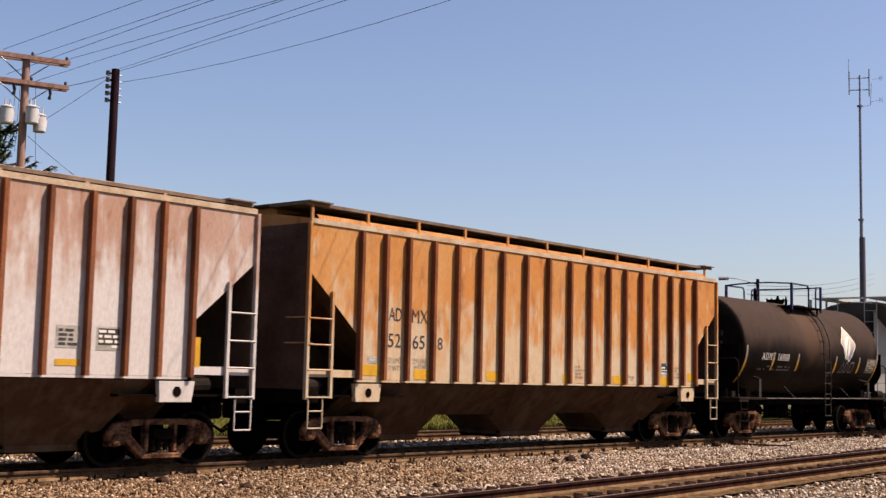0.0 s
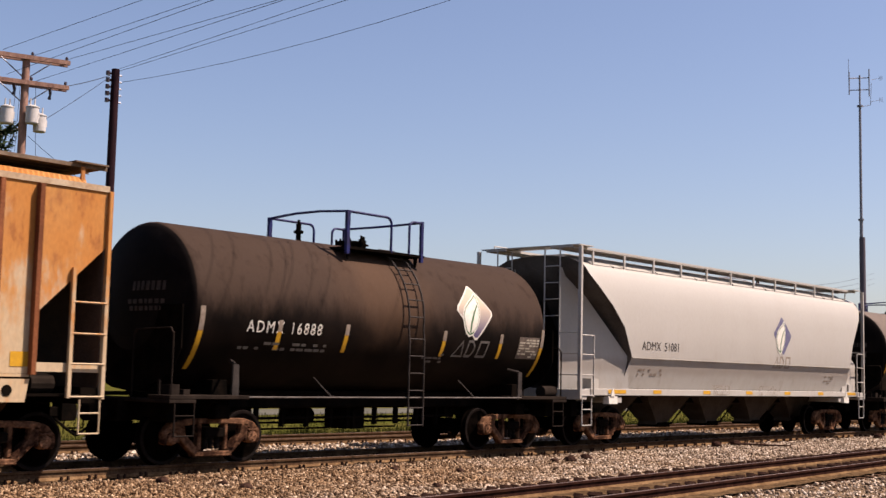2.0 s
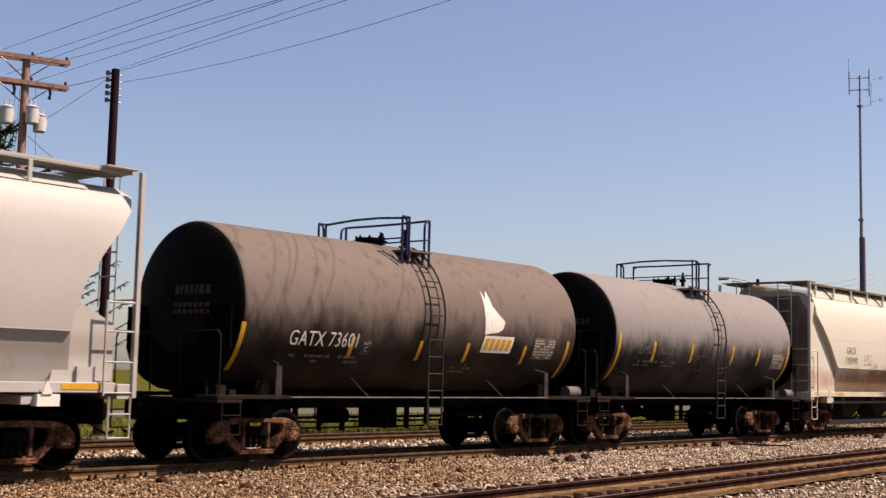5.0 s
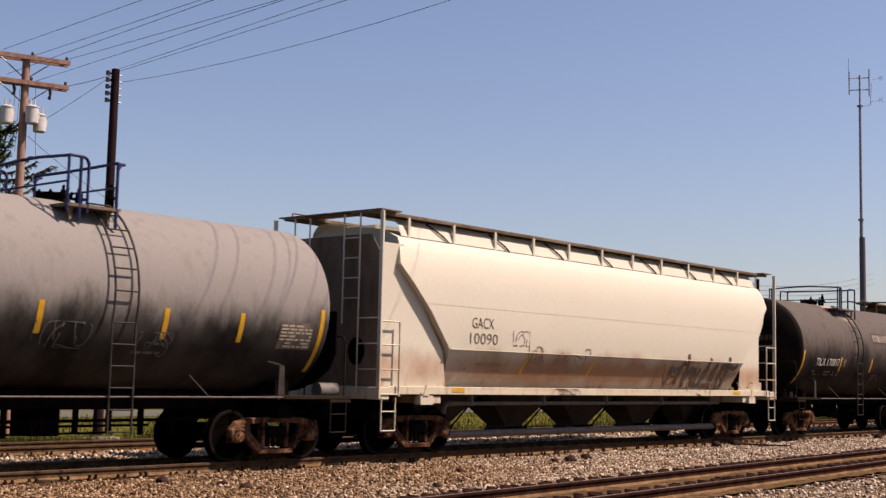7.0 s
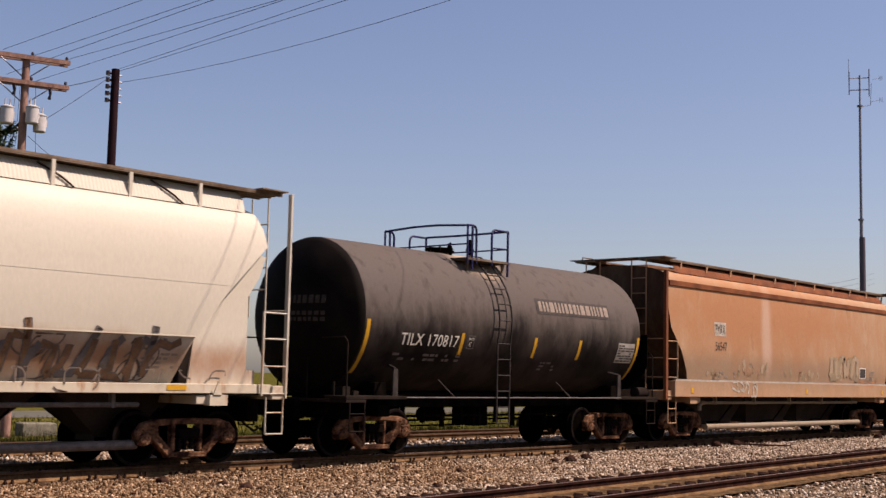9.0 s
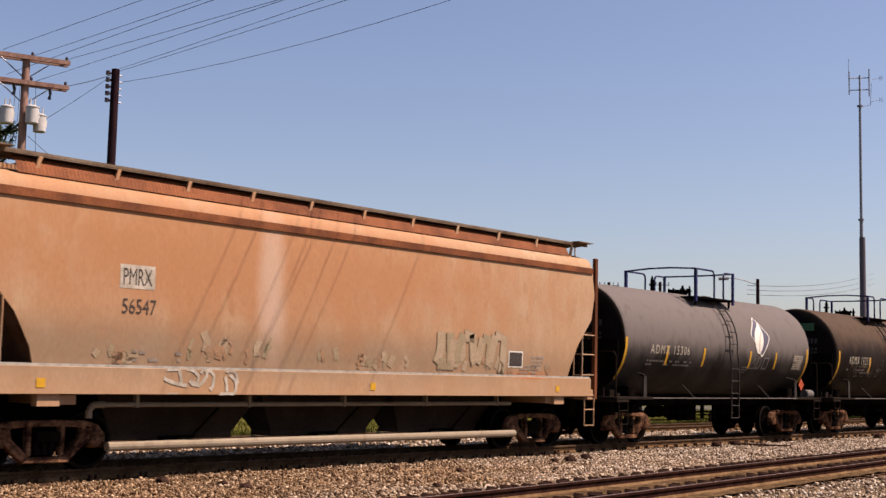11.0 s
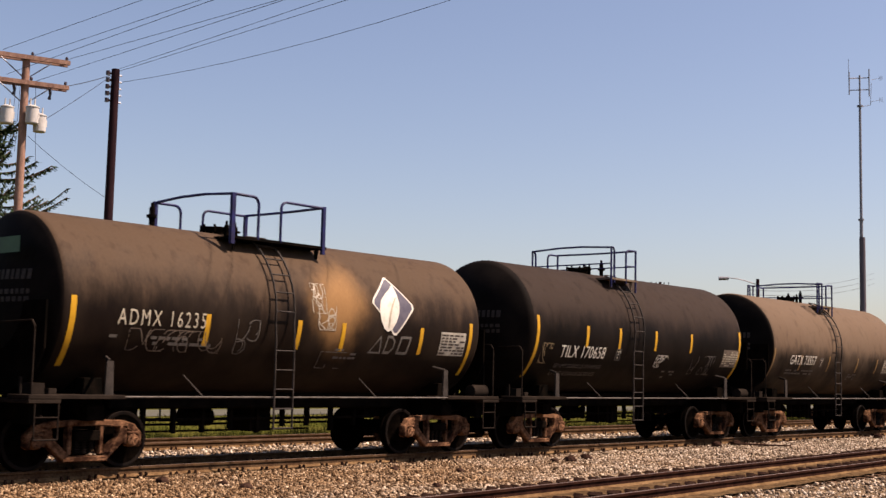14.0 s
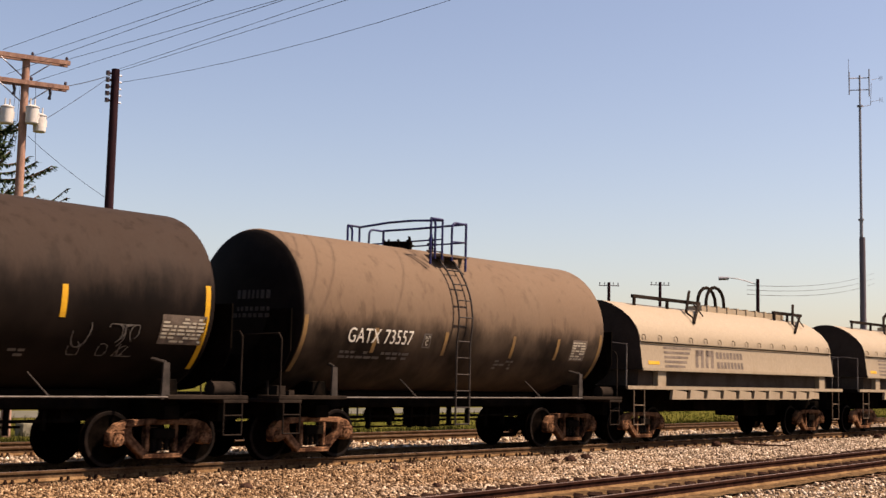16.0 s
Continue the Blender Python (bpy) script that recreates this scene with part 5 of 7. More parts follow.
        bm = bmesh.new()
        tube(bm, (-inner / 2 - 0.1, -1.25, 1.03), (inner / 2 - 0.2, -1.25, 1.03), 0.04, 8)
        for k in range(5):
            x = -inner / 2 + 0.5 + k * (inner - 1.2) / 4
            box(bm, x - 0.03, x + 0.03, -1.3, -1.2, 0.98, 1.3)
        pipe(bm, [(-inner / 2 - 0.1, -1.25, 1.03), (-inner / 2 - 0.3, -1.25, 1.03), (-inner / 2 - 0.38, -1.25, 0.95), (-inner / 2 - 0.38, -1.25, 0.82)], 0.055, 8)
        part("air_pipe", bm, pipe_low, car, "grey air pipe below the sill")

    # roof hatch trough and walkways
    crest, brow = prof[-1][0], prof[8][0]
    bm = bmesh.new()
    n = int((2 * half - 2.0) / 0.036)
    for sy in (-1, 1):
        row = [[bm.verts.new((-half + 1.0 + k * 0.036, sy * (0.41 + 0.025 * (k % 2)), z)) for k in range(n)] for z in (crest - 0.12, crest + 0.08)]
        for k in range(n - 1):
            bm.faces.new((row[0][k], row[0][k + 1], row[1][k + 1], row[1][k]))
    box(bm, -half + 1.0, half - 1.0, -0.40, 0.40, crest - 0.12, crest + 0.08)
    part("hatch_cover", bm, mat, car, "ridged roof hatch cover")
    for sy in (-1, 1):
        bm = bmesh.new()
        n = int((2 * half - 1.6) / 0.035)
        y0 = prof[8][1] - 0.03
        line = ((y0, brow + 0.03), (0.95, crest - 0.03), (0.43, crest + 0.08)) if mat is GREY else ((y0, brow + 0.03), (y0 - 0.08, brow + 0.6 * (walk_z - brow)), (y0 - 0.24, walk_z - 0.02), (0.6, walk_z))
        row = [[bm.verts.new((-half + 0.8 + k * 0.035, sy * (y + 0.008 * (k % 2)), z + 0.004 * (k % 2))) for k in range(n)] for y, z in line]
        for a, b in zip(row, row[1:]):
            for k in range(n - 1):
                bm.faces.new((a[k], a[k + 1], b[k + 1], b[k]))
        # brown car's roof takes the darker rib brown, its shade painted in
        part("roof_sheet", bm, RUST_OR_SHADE if mat is TAN else mat, car, "ridged roof sheet")
    for x in np.arange(-half + 1.9, half - 1.2, 2.1):
        bm = bmesh.new()
        if mat is CREAM:
            pipe(bm, [(x + 0.35, -1.35, brow + 0.02), (x + 0.2, -1.31, brow + 0.14), (x, -1.27, brow + 0.25), (x - 0.22, -1.2, brow + 0.36)], 0.018)
        else:
            pipe(bm, [(x - 0.15, -1.34, brow + 0.02), (x, -0.92, brow + 0.2), (x + 0.2, -0.4, crest + 0.08)], 0.018)
        part("hatch_strap", bm, DARK_STEEL, car)
    roof_walk(car, half, mat, 0.7, 1.3, walk_z, [half - post_in - 1.42 * k for k in range(int((2 * half - post_in - 0.5) / 1.42) + 1)], 1.3, brow - 0.02, steel={GREY: GREY, CREAM: END_BROWN, TAN: END_BROWN}.get(mat), lean=0.1 if mat is TAN else 0.0)
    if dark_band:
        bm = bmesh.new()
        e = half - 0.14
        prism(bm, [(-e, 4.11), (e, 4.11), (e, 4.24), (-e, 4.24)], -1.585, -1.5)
        part("eave_rib", bm, RUST_OR_SHADE, car)
        for sy in (-1, 1):
            bm = bmesh.new()
            box(bm, -half + 0.35, half - 0.35, sy * 1.62 - 0.03, sy * 1.62 + 0.03, 1.62, 1.66)
            part("ledge", bm, TAPE_WHITE, car, "pale ledge strip")
    for (x0, x1, z0, z1) in patches:
        bm = bmesh.new()
        bar(bm, x0, x1, z0, z1)
        part("reflector_tape", lay(bm, (lambda z: -sill_y) if z1 < 1.45 else side, lift=0.008), YELLOW, car, "yellow reflector tape")
    for text, x0, x1, z, h, mt in mark:
        bm = bmesh.new()
        letters(bm, text, x0, z, h, x1 - x0)
        part("reporting_mark", lay(bm, side), mt, car)
    if dark_band:
        bm = bmesh.new()
        bar(bm, mark[0][1] - 0.06, mark[0][2] + 0.06, mark[0][3] - 0.06, mark[0][3] + mark[0][4] + 0.06)
        part("mark_patch", lay(bm, side, lift=0.004), SPRAY_PALE, car, "pale patch behind the lettering")
    bm = bmesh.new()
    x0 = mark[0][1]
    small_print(bm, rng, x0, x0 + 1.2, 1.72, 1.95, 2, 0.5)
    small_print(bm, rng, half - 3.0, half - 2.3, 1.62, 1.9, 4, 0.7)
    tagged(part("small_print", lay(bm, side), INK_FAINT, car), kind="stuff")
    for (x0, x1, z0, z1) in fine:
        bm = bmesh.new()
        small_print(bm, rng, x0, x1, z0, z1, 3, 0.8)
        tagged(part("small_print", lay(bm, side), INK_FAINT, car), kind="stuff")
    for (x0, x1, z0, z1) in labels:
        bm = bmesh.new()
        bar(bm, x0, x1, z0, z1)
        part("label_board", lay(bm, side), WHITE, car)
        bm = bmesh.new()
        bar(bm, x0 + 0.03, x1 - 0.03, z0 + 0.03, z1 - 0.03)
        part("label_field", lay(bm, side, lift=0.010), INK, car)
    for (x0, x1, z0, z1, lean) in tags:
        bm = bmesh.new()
        bar(bm, x0, x1, z0, z1, lean)
        part("reflector_tape", lay(bm, side, lift=0.010), YELLOW, car, "faded yellow reflector tape")
    if decal:
        leaf_decal(car, side, decal, 3.02, 1.1, word_mat=INK_FAINT, kite=FADED_BLUE)
    for (x0, x1, z0, z1, count, mt, th) in scribble:
        bm = bmesh.new()
        scrawl(bm, rng, x0, x1, z0, z1, count, th)
        tagged(part("spray_scrawl", lay(bm, side if z0 > sill[1] - 0.02 else (lambda z: min(side(z), -sill_y)), lift=0.009), mt, car), kind="stuff")
    for (x0, x1, z0, z1, count) in smears:
        for mt in (SMEAR_GREEN, SMEAR_PALE, SMEAR_BROWN):
            bm = bmesh.new()
            for _ in range(count // 3 + 1):
                x, z, h = rng.uniform(x0, x1), rng.uniform(z0, z0 + 0.4 * (z1 - z0)), rng.uniform(0.3, 0.6) * (z1 - z0)
                w = rng.uniform(0.05, 0.16)
                stroke(bm, [(x, z), (x + rng.uniform(-0.06, 0.06), z + h * 0.5), (x + rng.uniform(-0.1, 0.14), z + h)], w)
            tagged(part("spray_smear", lay(bm, side, lift=0.006 if mt is SMEAR_GREEN else 0.007 if mt is SMEAR_PALE else 0.008), mt, car), kind="stuff")
    if tag:
        block_tag(car, side, rng, *tag[:4], 0.012, *tag[4:])
    add_truck(car, -(half - 1.72))
    add_truck(car, half - 1.72)
    add_couplers(car, half)
    return car


# ---- ribbed covered hoppers ----
def ribbed_hopper(label, centre, half, mat, ribs, seed=3, mark=(), tape=(), boards=(), fine=(), scribble=(), board_z=4.71):
    car = start_car("ribbed_hopper_car", label, centre)
    rng = random.Random(seed)
    Y, z0, z1 = 1.52, 1.50, 4.36
    rise = board_z - z1 - 0.09

    # near side, panel by panel between the ribs
    edges = [-half + 0.02] + list(ribs) + [half - 0.02]
    for s in (-1, 1):
        for k, (a, b) in enumerate(zip(edges, edges[1:])):
            bm = bmesh.new()
            if k == 0:
                pts = [(a, z1), (a, 3.48), (b, 2.34), (b, z1)]
            elif k == len(edges) - 2:
                pts = [(a, z1), (a, 2.34), (b, 3.48), (b, z1)]
            else:
                pts = [(a, z0), (b, z0), (b, z1), (a, z1)]
            prism(bm, pts, s * Y - 0.006, s * Y + 0.006)
            part("side_panel", bm, mat, car)
    for x in ribs:
        for s in (-1, 1):
            bm = bmesh.new()
            ya, yb = sorted((s * Y, s * (Y + 0.125)))
            prism(bm, [(x - 0.038, z0 - 0.015), (x + 0.038, z0 - 0.015), (x + 0.038, z1 - 0.03), (x - 0.038, z1 - 0.03)], ya, yb)
            part("rib", bm, RUST_OR_SHADE, car)
    for s in (-1, 1):
        bm = bmesh.new()
        ya, yb = sorted((s * (Y - 0.02), s * (Y + 0.03)))
        box(bm, -half + 0.02, half - 0.02, ya, yb, z1 - 0.01, z1 + 0.085)
        part("top_chord", bm, CHORD, car, "top chord, its highlight painted pale")
    for s in (-1, 1):
        bm = bmesh.new()
        ya, yb = sorted((s * (Y - 0.06), s * (Y + 0.004)))
        box(bm, ribs[0], ribs[-1], ya, yb, z0 - 0.05, z0 - 0.004)
        part("side_sill", bm, mat, car)
    # ridged roof
    bm = bmesh.new()
    prism_pts = [(-Y, z1 + 0.08), (-0.5, z1 + 0.22), (0.5, z1 + 0.22), (Y, z1 + 0.08), (Y, z1 - 0.05), (-Y, z1 - 0.05)]
    va = [bm.verts.new((-half + 0.04, y, z)) for y, z in prism_pts]
    vb = [bm.verts.new((half - 0.04, y, z)) for y, z in prism_pts]
    bm.faces.new(va)
    bm.faces.new(vb[::-1])
    for k in range(6):
        bm.faces.new((va[k], vb[k], vb[(k + 1) % 6], va[(k + 1) % 6]))
    part("roof", bm, mat, car)
    bm = bmesh.new()
    box(bm, -half + 0.2, half - 0.2, -0.38, 0.38, z1 + 0.2, z1 + 0.38)
    part("hatch_cover", bm, mat, car, "long ridged hatch cover", bevel=0.02)
    for sy in (-1, 1):
        bm = bmesh.new()
        n = int((2 * half - 0.6) / 0.045)
        row = [[bm.verts.new((-half + 0.3 + k * 0.045, sy * (y + 0.022 * (k % 2)), z)) for k in range(n)] for y, z in ((1.45, z1 + 0.09), (1.40, z1 + 0.09 + 0.35 * rise), (1.2, z1 + 0.09 + 0.5 * rise), (0.5, z1 + 0.09 + 0.6 * rise))]
        for a, b in zip(row, row[1:]):
            for k in range(n - 1):
                bm.faces.new((a[k], a[k + 1], b[k + 1], b[k]))
        part("roof_sheet", bm, mat, car, "ridged roof sheet")
    roof_walk(car, half, mat, 0.40, 1.4, board_z, [half - 0.44 - 1.485 * k for k in range(11)], 1.42, 4.44, edge=False, steel=END_BROWN)

    for s in (-1, 1):
        # end wall, raked slope sheet
        bm = bmesh.new()
        xe = s * (half - 0.03)
        prism_x = [(xe, 1.2), (xe, z1), (s * (half - 0.06), z1), (s * (half - 0.06), 1.2)]
        a = [bm.verts.new((x, -Y + 0.01, z)) for x, z in prism_x]
        b = [bm.verts.new((x, Y - 0.01, z)) for x, z in prism_x]
        bm.faces.new(a)
        bm.faces.new(b[::-1])
        for k in range(4):
            bm.faces.new((a[k], b[k], b[(k + 1) % 4], a[(k + 1) % 4]))
        part("end_wall", bm, END_WALL_SHADE, car)
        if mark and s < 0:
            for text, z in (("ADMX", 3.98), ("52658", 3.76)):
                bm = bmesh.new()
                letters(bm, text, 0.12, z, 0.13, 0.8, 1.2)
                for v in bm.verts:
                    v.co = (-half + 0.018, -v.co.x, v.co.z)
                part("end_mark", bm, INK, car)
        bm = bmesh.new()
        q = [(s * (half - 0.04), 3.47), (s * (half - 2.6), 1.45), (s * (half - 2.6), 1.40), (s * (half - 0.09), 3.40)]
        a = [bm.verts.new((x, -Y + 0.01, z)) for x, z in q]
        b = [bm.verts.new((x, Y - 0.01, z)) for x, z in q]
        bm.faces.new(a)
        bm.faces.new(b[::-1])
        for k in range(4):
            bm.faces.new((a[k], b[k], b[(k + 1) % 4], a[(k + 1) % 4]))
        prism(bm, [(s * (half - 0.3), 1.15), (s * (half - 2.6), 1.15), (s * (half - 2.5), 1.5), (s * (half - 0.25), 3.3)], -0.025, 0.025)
        part("end_slope_sheet", bm, SLOPE_BROWN, car)
        # corner posts, ladders, steps
        for sy in (-1, 1):
            bm = bmesh.new()
            box(bm, s * half - 0.035, s * half + 0.035, sy * 1.55 - 0.04, sy * 1.55 + 0.04, 1.12, z1)
            part("corner_post", bm, mat, car, bevel=0.006)
        for sy in (-1, 1):
            bm = bmesh.new()
            xl = s * (half - 0.6)
            box(bm, xl - 0.03, xl + 0.03, sy * 1.57 - 0.03, sy * 1.57 + 0.03, 1.14, 3.12)
            for z in (1.16, 1.66, 2.12, 2.60):
                tube(bm, (s * half, sy * 1.59, z), (xl, sy * 1.59, z), 0.018, 6)
            sill_step(bm, s * (half - 0.04), s * (half - 0.40), sy * 1.58, 0.60, 1.12)
            for z in (2.15, 2.62):
                tube(bm, (s * half, sy * 1.5, z), (s * half, sy * 0.95, z), 0.016, 6)
            part("end_ladder", bm, mat, car)
        bm = bmesh.new()
        xa, xb = s * half, s * (half - 0.35)
        box(bm, min(xa, xb), max(xa, xb), -1.52, 1.52, 1.05, 1.3)
        part("end_sill", bm, BLACK, car)
        bm = bmesh.new()
        xa, xb = sorted((s * (half - 0.3), s * (half - 2.7)))
        box(bm, xa, xb, -1.5, 1.5, 1.165, 1.2)
        part("shear_plate", bm, BLACK, car)
        xa, xb = s * (half - 0.05), s * (half - 1.28)
        for sy in (-1, 1):
            bm = bmesh.new()
            box(bm, min(xa, xb), max(xa, xb), sy * 1.5 - 0.03, sy * 1.5 + 0.03, 1.53, 1.67)
            part("side_grab_plate", bm, mat, car)
        for sy in (-1, 1):
            bm = bmesh.new()
            c = s * (half - 1.62)
            prism(bm, [(c - 0.36, 1.42), (c + 0.36, 1.42), (c + 0.30 * (1 if s < 0 else 1), 1.08), (c - 0.34, 1.08)], sy * 1.52 - 0.05, sy * 1.52 + 0.05)
            part("jacking_pad", bm, mat, car)
        for sy in (-1, 1):
            bm = bmesh.new()
            tube(bm, (s * (half - 1.62), sy * 1.575, 1.25), (s * (half - 1.62), sy * 1.58, 1.25), 0.085, 14)
            part("pad_hole", bm, BLACK, car)
        bm = bmesh.new()
        tube(bm, (s * (half - 0.9), -0.9, 1.35), (s * (half - 0.5), -0.9, 1.35), 0.15, 12)
        box(bm, s * (half - 1.2) - 0.12, s * (half - 1.2) + 0.12, -1.0, -0.6, 1.2, 1.6)
        part("brake_gear", bm, DARK_STEEL, car)
    bm = bmesh.new()
    box(bm, -half + 0.1, half - 0.1, -0.32, 0.32, 0.76, 1.15)
    for s in (-1, 1):
        xa, xb = sorted((s * (half - 0.1), s * (half - 3.4)))
        box(bm, xa, xb, -0.32, 0.32, 0.70, 1.0)
    part("centre_sill", bm, BLACK, car)
    for sy in (-1, 1):
        bm = bmesh.new()
        a = [bm.verts.new((ribs[0], sy * y, z)) for y, z in ((1.47, 1.44), (0.62, 0.77), (0.58, 0.80), (1.43, 1.46))]
        b = [bm.verts.new((ribs[-1], sy * y, z)) for y, z in ((1.47, 1.44), (0.62, 0.77), (0.58, 0.80), (1.43, 1.46))]
        bm.faces.new(a)
        bm.faces.new(b[::-1])
        for k in range(4):
            bm.faces.new((a[k], b[k], b[(k + 1) % 4], a[(k + 1) % 4]))
        part("trough_sheet", bm, SLOPE_BROWN if mat is PINK else POCKET_BROWN, car, "brown sloping trough sheet")
    for k in (-1, 0, 1):
        xc = k * 4.35
        bm = bmesh.new()
        rings = []
        for a, b, c, d, z in ((1.30, 2.17, 1.49, 0.5, 1.43), (0.72, 0.80, 0.62, 0.25, 0.38), (0.72, 0.80, 0.62, 0.25, 0.28)):
            rings.append([bm.verts.new((xc + x, y, z)) for x, y in ((-a, -c), (a, -c), (b, -d), (b, d), (a, c), (-a, c), (-b, d), (-b, -d))])
        for a, b in zip(rings, rings[1:]):
            for i in range(8):
                bm.faces.new((a[i], a[(i + 1) % 8], b[(i + 1) % 8], b[i]))
        bm.faces.new(rings[0])
        bm.faces.new(rings[-1])
        part("hopper_pocket", bm, SLOPE_BROWN if mat is PINK else POCKET_BROWN, car)
        bm = bmesh.new()
        box(bm, xc - 0.82, xc + 0.82, -0.5, 0.5, 0.25, 0.31)
        tube(bm, (xc - 0.8, -0.56, 0.36), (xc + 0.8, -0.56, 0.36), 0.03, 6)
        part("outlet_gate", bm, BLACK, car)

    def side(z):
        return -Y - 0.006

    for (x0, x1, za, zb) in tape:
        bm = bmesh.new()
        bar(bm, x0, x1, za, zb)
        part("reflector_tape", lay(bm, side, step=1.0), YELLOW, car, "faded yellow reflector patch")
    for text, x0, x1, z, h, mt in mark:
        bm = bmesh.new()
        letters(bm, text, x0, z, h, x1 - x0)
        part("reporting_mark", lay(bm, side, step=1.0), mt, car)
    for (x0, x1, za, zb, dark) in boards:
        bm = bmesh.new()
        bar(bm, x0, x1, za, zb)
        part("label_board", lay(bm, side, step=1.0, lift=0.006), TAPE_WHITE, car)
        if dark:
            bm = bmesh.new()
            bar(bm, x0 + 0.03, x1 - 0.03, za + 0.08, zb - 0.03)
            part("label_field", lay(bm, side, step=1.0, lift=0.009), INK, car)
        bm = bmesh.new()
        small_print(bm, rng, x0 + 0.04, x1 - 0.04, za + 0.04, zb - 0.02, 4, 0.85)
        tagged(part("label_print", lay(bm, side, step=1.0, lift=0.011), WHITE if dark else INK, car), kind="stuff")
    for (x0, x1, za, zb) in fine:
        bm = bmesh.new()
        small_print(bm, rng, x0, x1, za, zb, 4, 0.7)
        tagged(part("small_print", lay(bm, side, step=1.0), INK_FAINT, car), kind="stuff")
    for (x0, x1, za, zb, count, mt, th) in scribble:
        bm = bmesh.new()
        scrawl(bm, rng, x0, x1, za, zb, count, th)
        tagged(part("spray_scrawl", lay(bm, side, step=1.0), mt, car), kind="stuff")
    add_truck(car, -(half - 1.5))
    add_truck(car, half - 1.5)
    add_couplers(car, half)
    return car


# ---- coil cars ----
def coil_car(label, centre, half=6.57):
    car = start_car("coil_car", label, centre)
    # hood: rounded cover with upright skirts
    hh, Y = half - 0.72, 1.42
    prof = [(1.88, Y + 0.08), (2.62, Y - 0.02), (2.70, Y - 0.01), (2.95, Y - 0.10), (3.2, Y - 0.30), (3.4, Y - 0.56), (3.57, Y - 0.88), (3.66, 0.25), (3.68, 0.0)]
    full = [(z, -y) for z, y in prof] + [(z, y) for z, y in reversed(prof[:-1])]
    bm = bmesh.new()
    ra = [bm.verts.new((-hh, y, z)) for z, y in full]
    rb = [bm.verts.new((hh, y, z)) for z, y in full]
    for i in range(len(full) - 1):
        bm.faces.new((ra[i], rb[i], rb[i + 1], ra[i + 1]))
    part("hood", bm, TAN_CREAM, car, "cream rounded steel coil cover", smooth=True)
    # hood ends: the cream cover's shade put into a dark brown
    for s in (-1, 1):
        bm = bmesh.new()
        bm.faces.new([bm.verts.new((s * (hh - 0.01), y, z)) for z, y in full])
        bmesh.ops.solidify(bm, geom=bm.faces[:], thickness=0.03)
        part("hood_end", bm, HOOD_DARK, car, "end sheet in painted shade-brown")
    bm = bmesh.new()
    prism(bm, [(-hh, 2.60), (hh, 2.60), (hh, 2.63), (-hh, 2.63)], -Y - 0.015, -Y + 0.03)
    prism(bm, [(-hh, 1.86), (hh, 1.86), (hh, 1.93), (-hh, 1.93)], -Y - 0.10, -Y - 0.06)
    part("hood_rim", bm, TAN_CREAM, car)
    for x in np.linspace(-hh + 0.1, hh - 0.3, 15):
        bm = bmesh.new()
        pipe(bm, [(x, -Y + 0.01, 2.76), (x + 0.02, -Y - 0.03, 2.77), (x + 0.08, -Y - 0.035, 2.74), (x + 0.1, -Y - 0.03, 2.64)], 0.012)
        part("hood_clip", bm, DUST_STEEL, car)
    bm = bmesh.new()
    pipe(bm, [(-hh + 0.05, -Y - 0.02, 2.58), (0, -Y - 0.02, 2.57), (hh - 0.05, -Y - 0.02, 2.58)], 0.014)
    part("seam_rod", bm, DARK_STEEL, car, "dark rod along the seam")
    bm = bmesh.new()
    box(bm, -0.5, 4.9, -0.22, 0.22, 3.66, 3.82)
    for x in np.arange(-0.2, 4.9, 0.62):
        box(bm, x, x + 0.12, -0.25, 0.25, 3.66, 3.86)
    part("crown_ridge", bm, TAN_CREAM, car)
    for y in (-0.12, 0.16):
        bm = bmesh.new()
        pts = [(-0.05, y, 3.68), (-0.05, y, 3.95)] + [(0.5 - 0.55 * math.cos(math.pi * k / 8), y, 3.95 + 0.48 * math.sin(math.pi * k / 8)) for k in range(9)] + [(1.05, y, 3.68)]
        pipe(bm, pts, 0.05, 8)
        part("lifting_loop", bm, DARK_STEEL, car, "arched lifting loop")
    # stacking guides: a bar beside the crown with a strut hanging down the curve
    for xa, xb, xt in ((-4.7, -1.05, -2.66), (3.7, 5.75, 3.74)):
        for sy in (-1,):
            bm = bmesh.new()
            box(bm, xa, xb, sy * 0.45 - 0.04, sy * 0.45 + 0.04, 3.80, 3.89)
            for x in (xa + 0.1, (xa + xb) / 2):
                box(bm, x - 0.04, x + 0.04, sy * 0.45 - 0.03, sy * 0.45 + 0.03, 3.58, 3.82)
            part("guide_bar", bm, DARK_STEEL, car)
            bm = bmesh.new()
            tip = (xt, sy * 1.17, 3.20)
            horn = (xb - 0.6, sy * 0.45, 4.16)
            foot = (xb - 1.35, sy * 0.78, 3.52)
            pipe(bm, [(xb - 0.05, sy * 0.45, 3.85), tip], 0.042)
            pipe(bm, [horn, foot], 0.042)
            pipe(bm, [foot, ((foot[0] + tip[0]) / 2, sy * 1.06, 3.36), tip], 0.024)
            pipe(bm, [(xb - 0.45, sy * 0.47, 3.85), ((xb + xt) / 2 + 0.1, sy * 0.95, 3.44)], 0.02)
            part("guide_strut", bm, DARK_STEEL, car)
    # stripes and block shapes
    side = lambda z: -float(np.interp(z, [1.88, 2.62], [Y + 0.08, Y - 0.02]))
    bm = bmesh.new()
    for k in range(5):
        bar(bm, -hh + 1.12 + 0.0 * k, -hh + 2.58 - 0.1 * k, 2.44 - k * 0.12, 2.50 - k * 0.12)
    part("stripe_emblem", lay(bm, side, step=1.0), SPRAY, car)
    bm = bmesh.new()
    for k in range(2):
        xa = -hh + 2.72 + k * 0.56
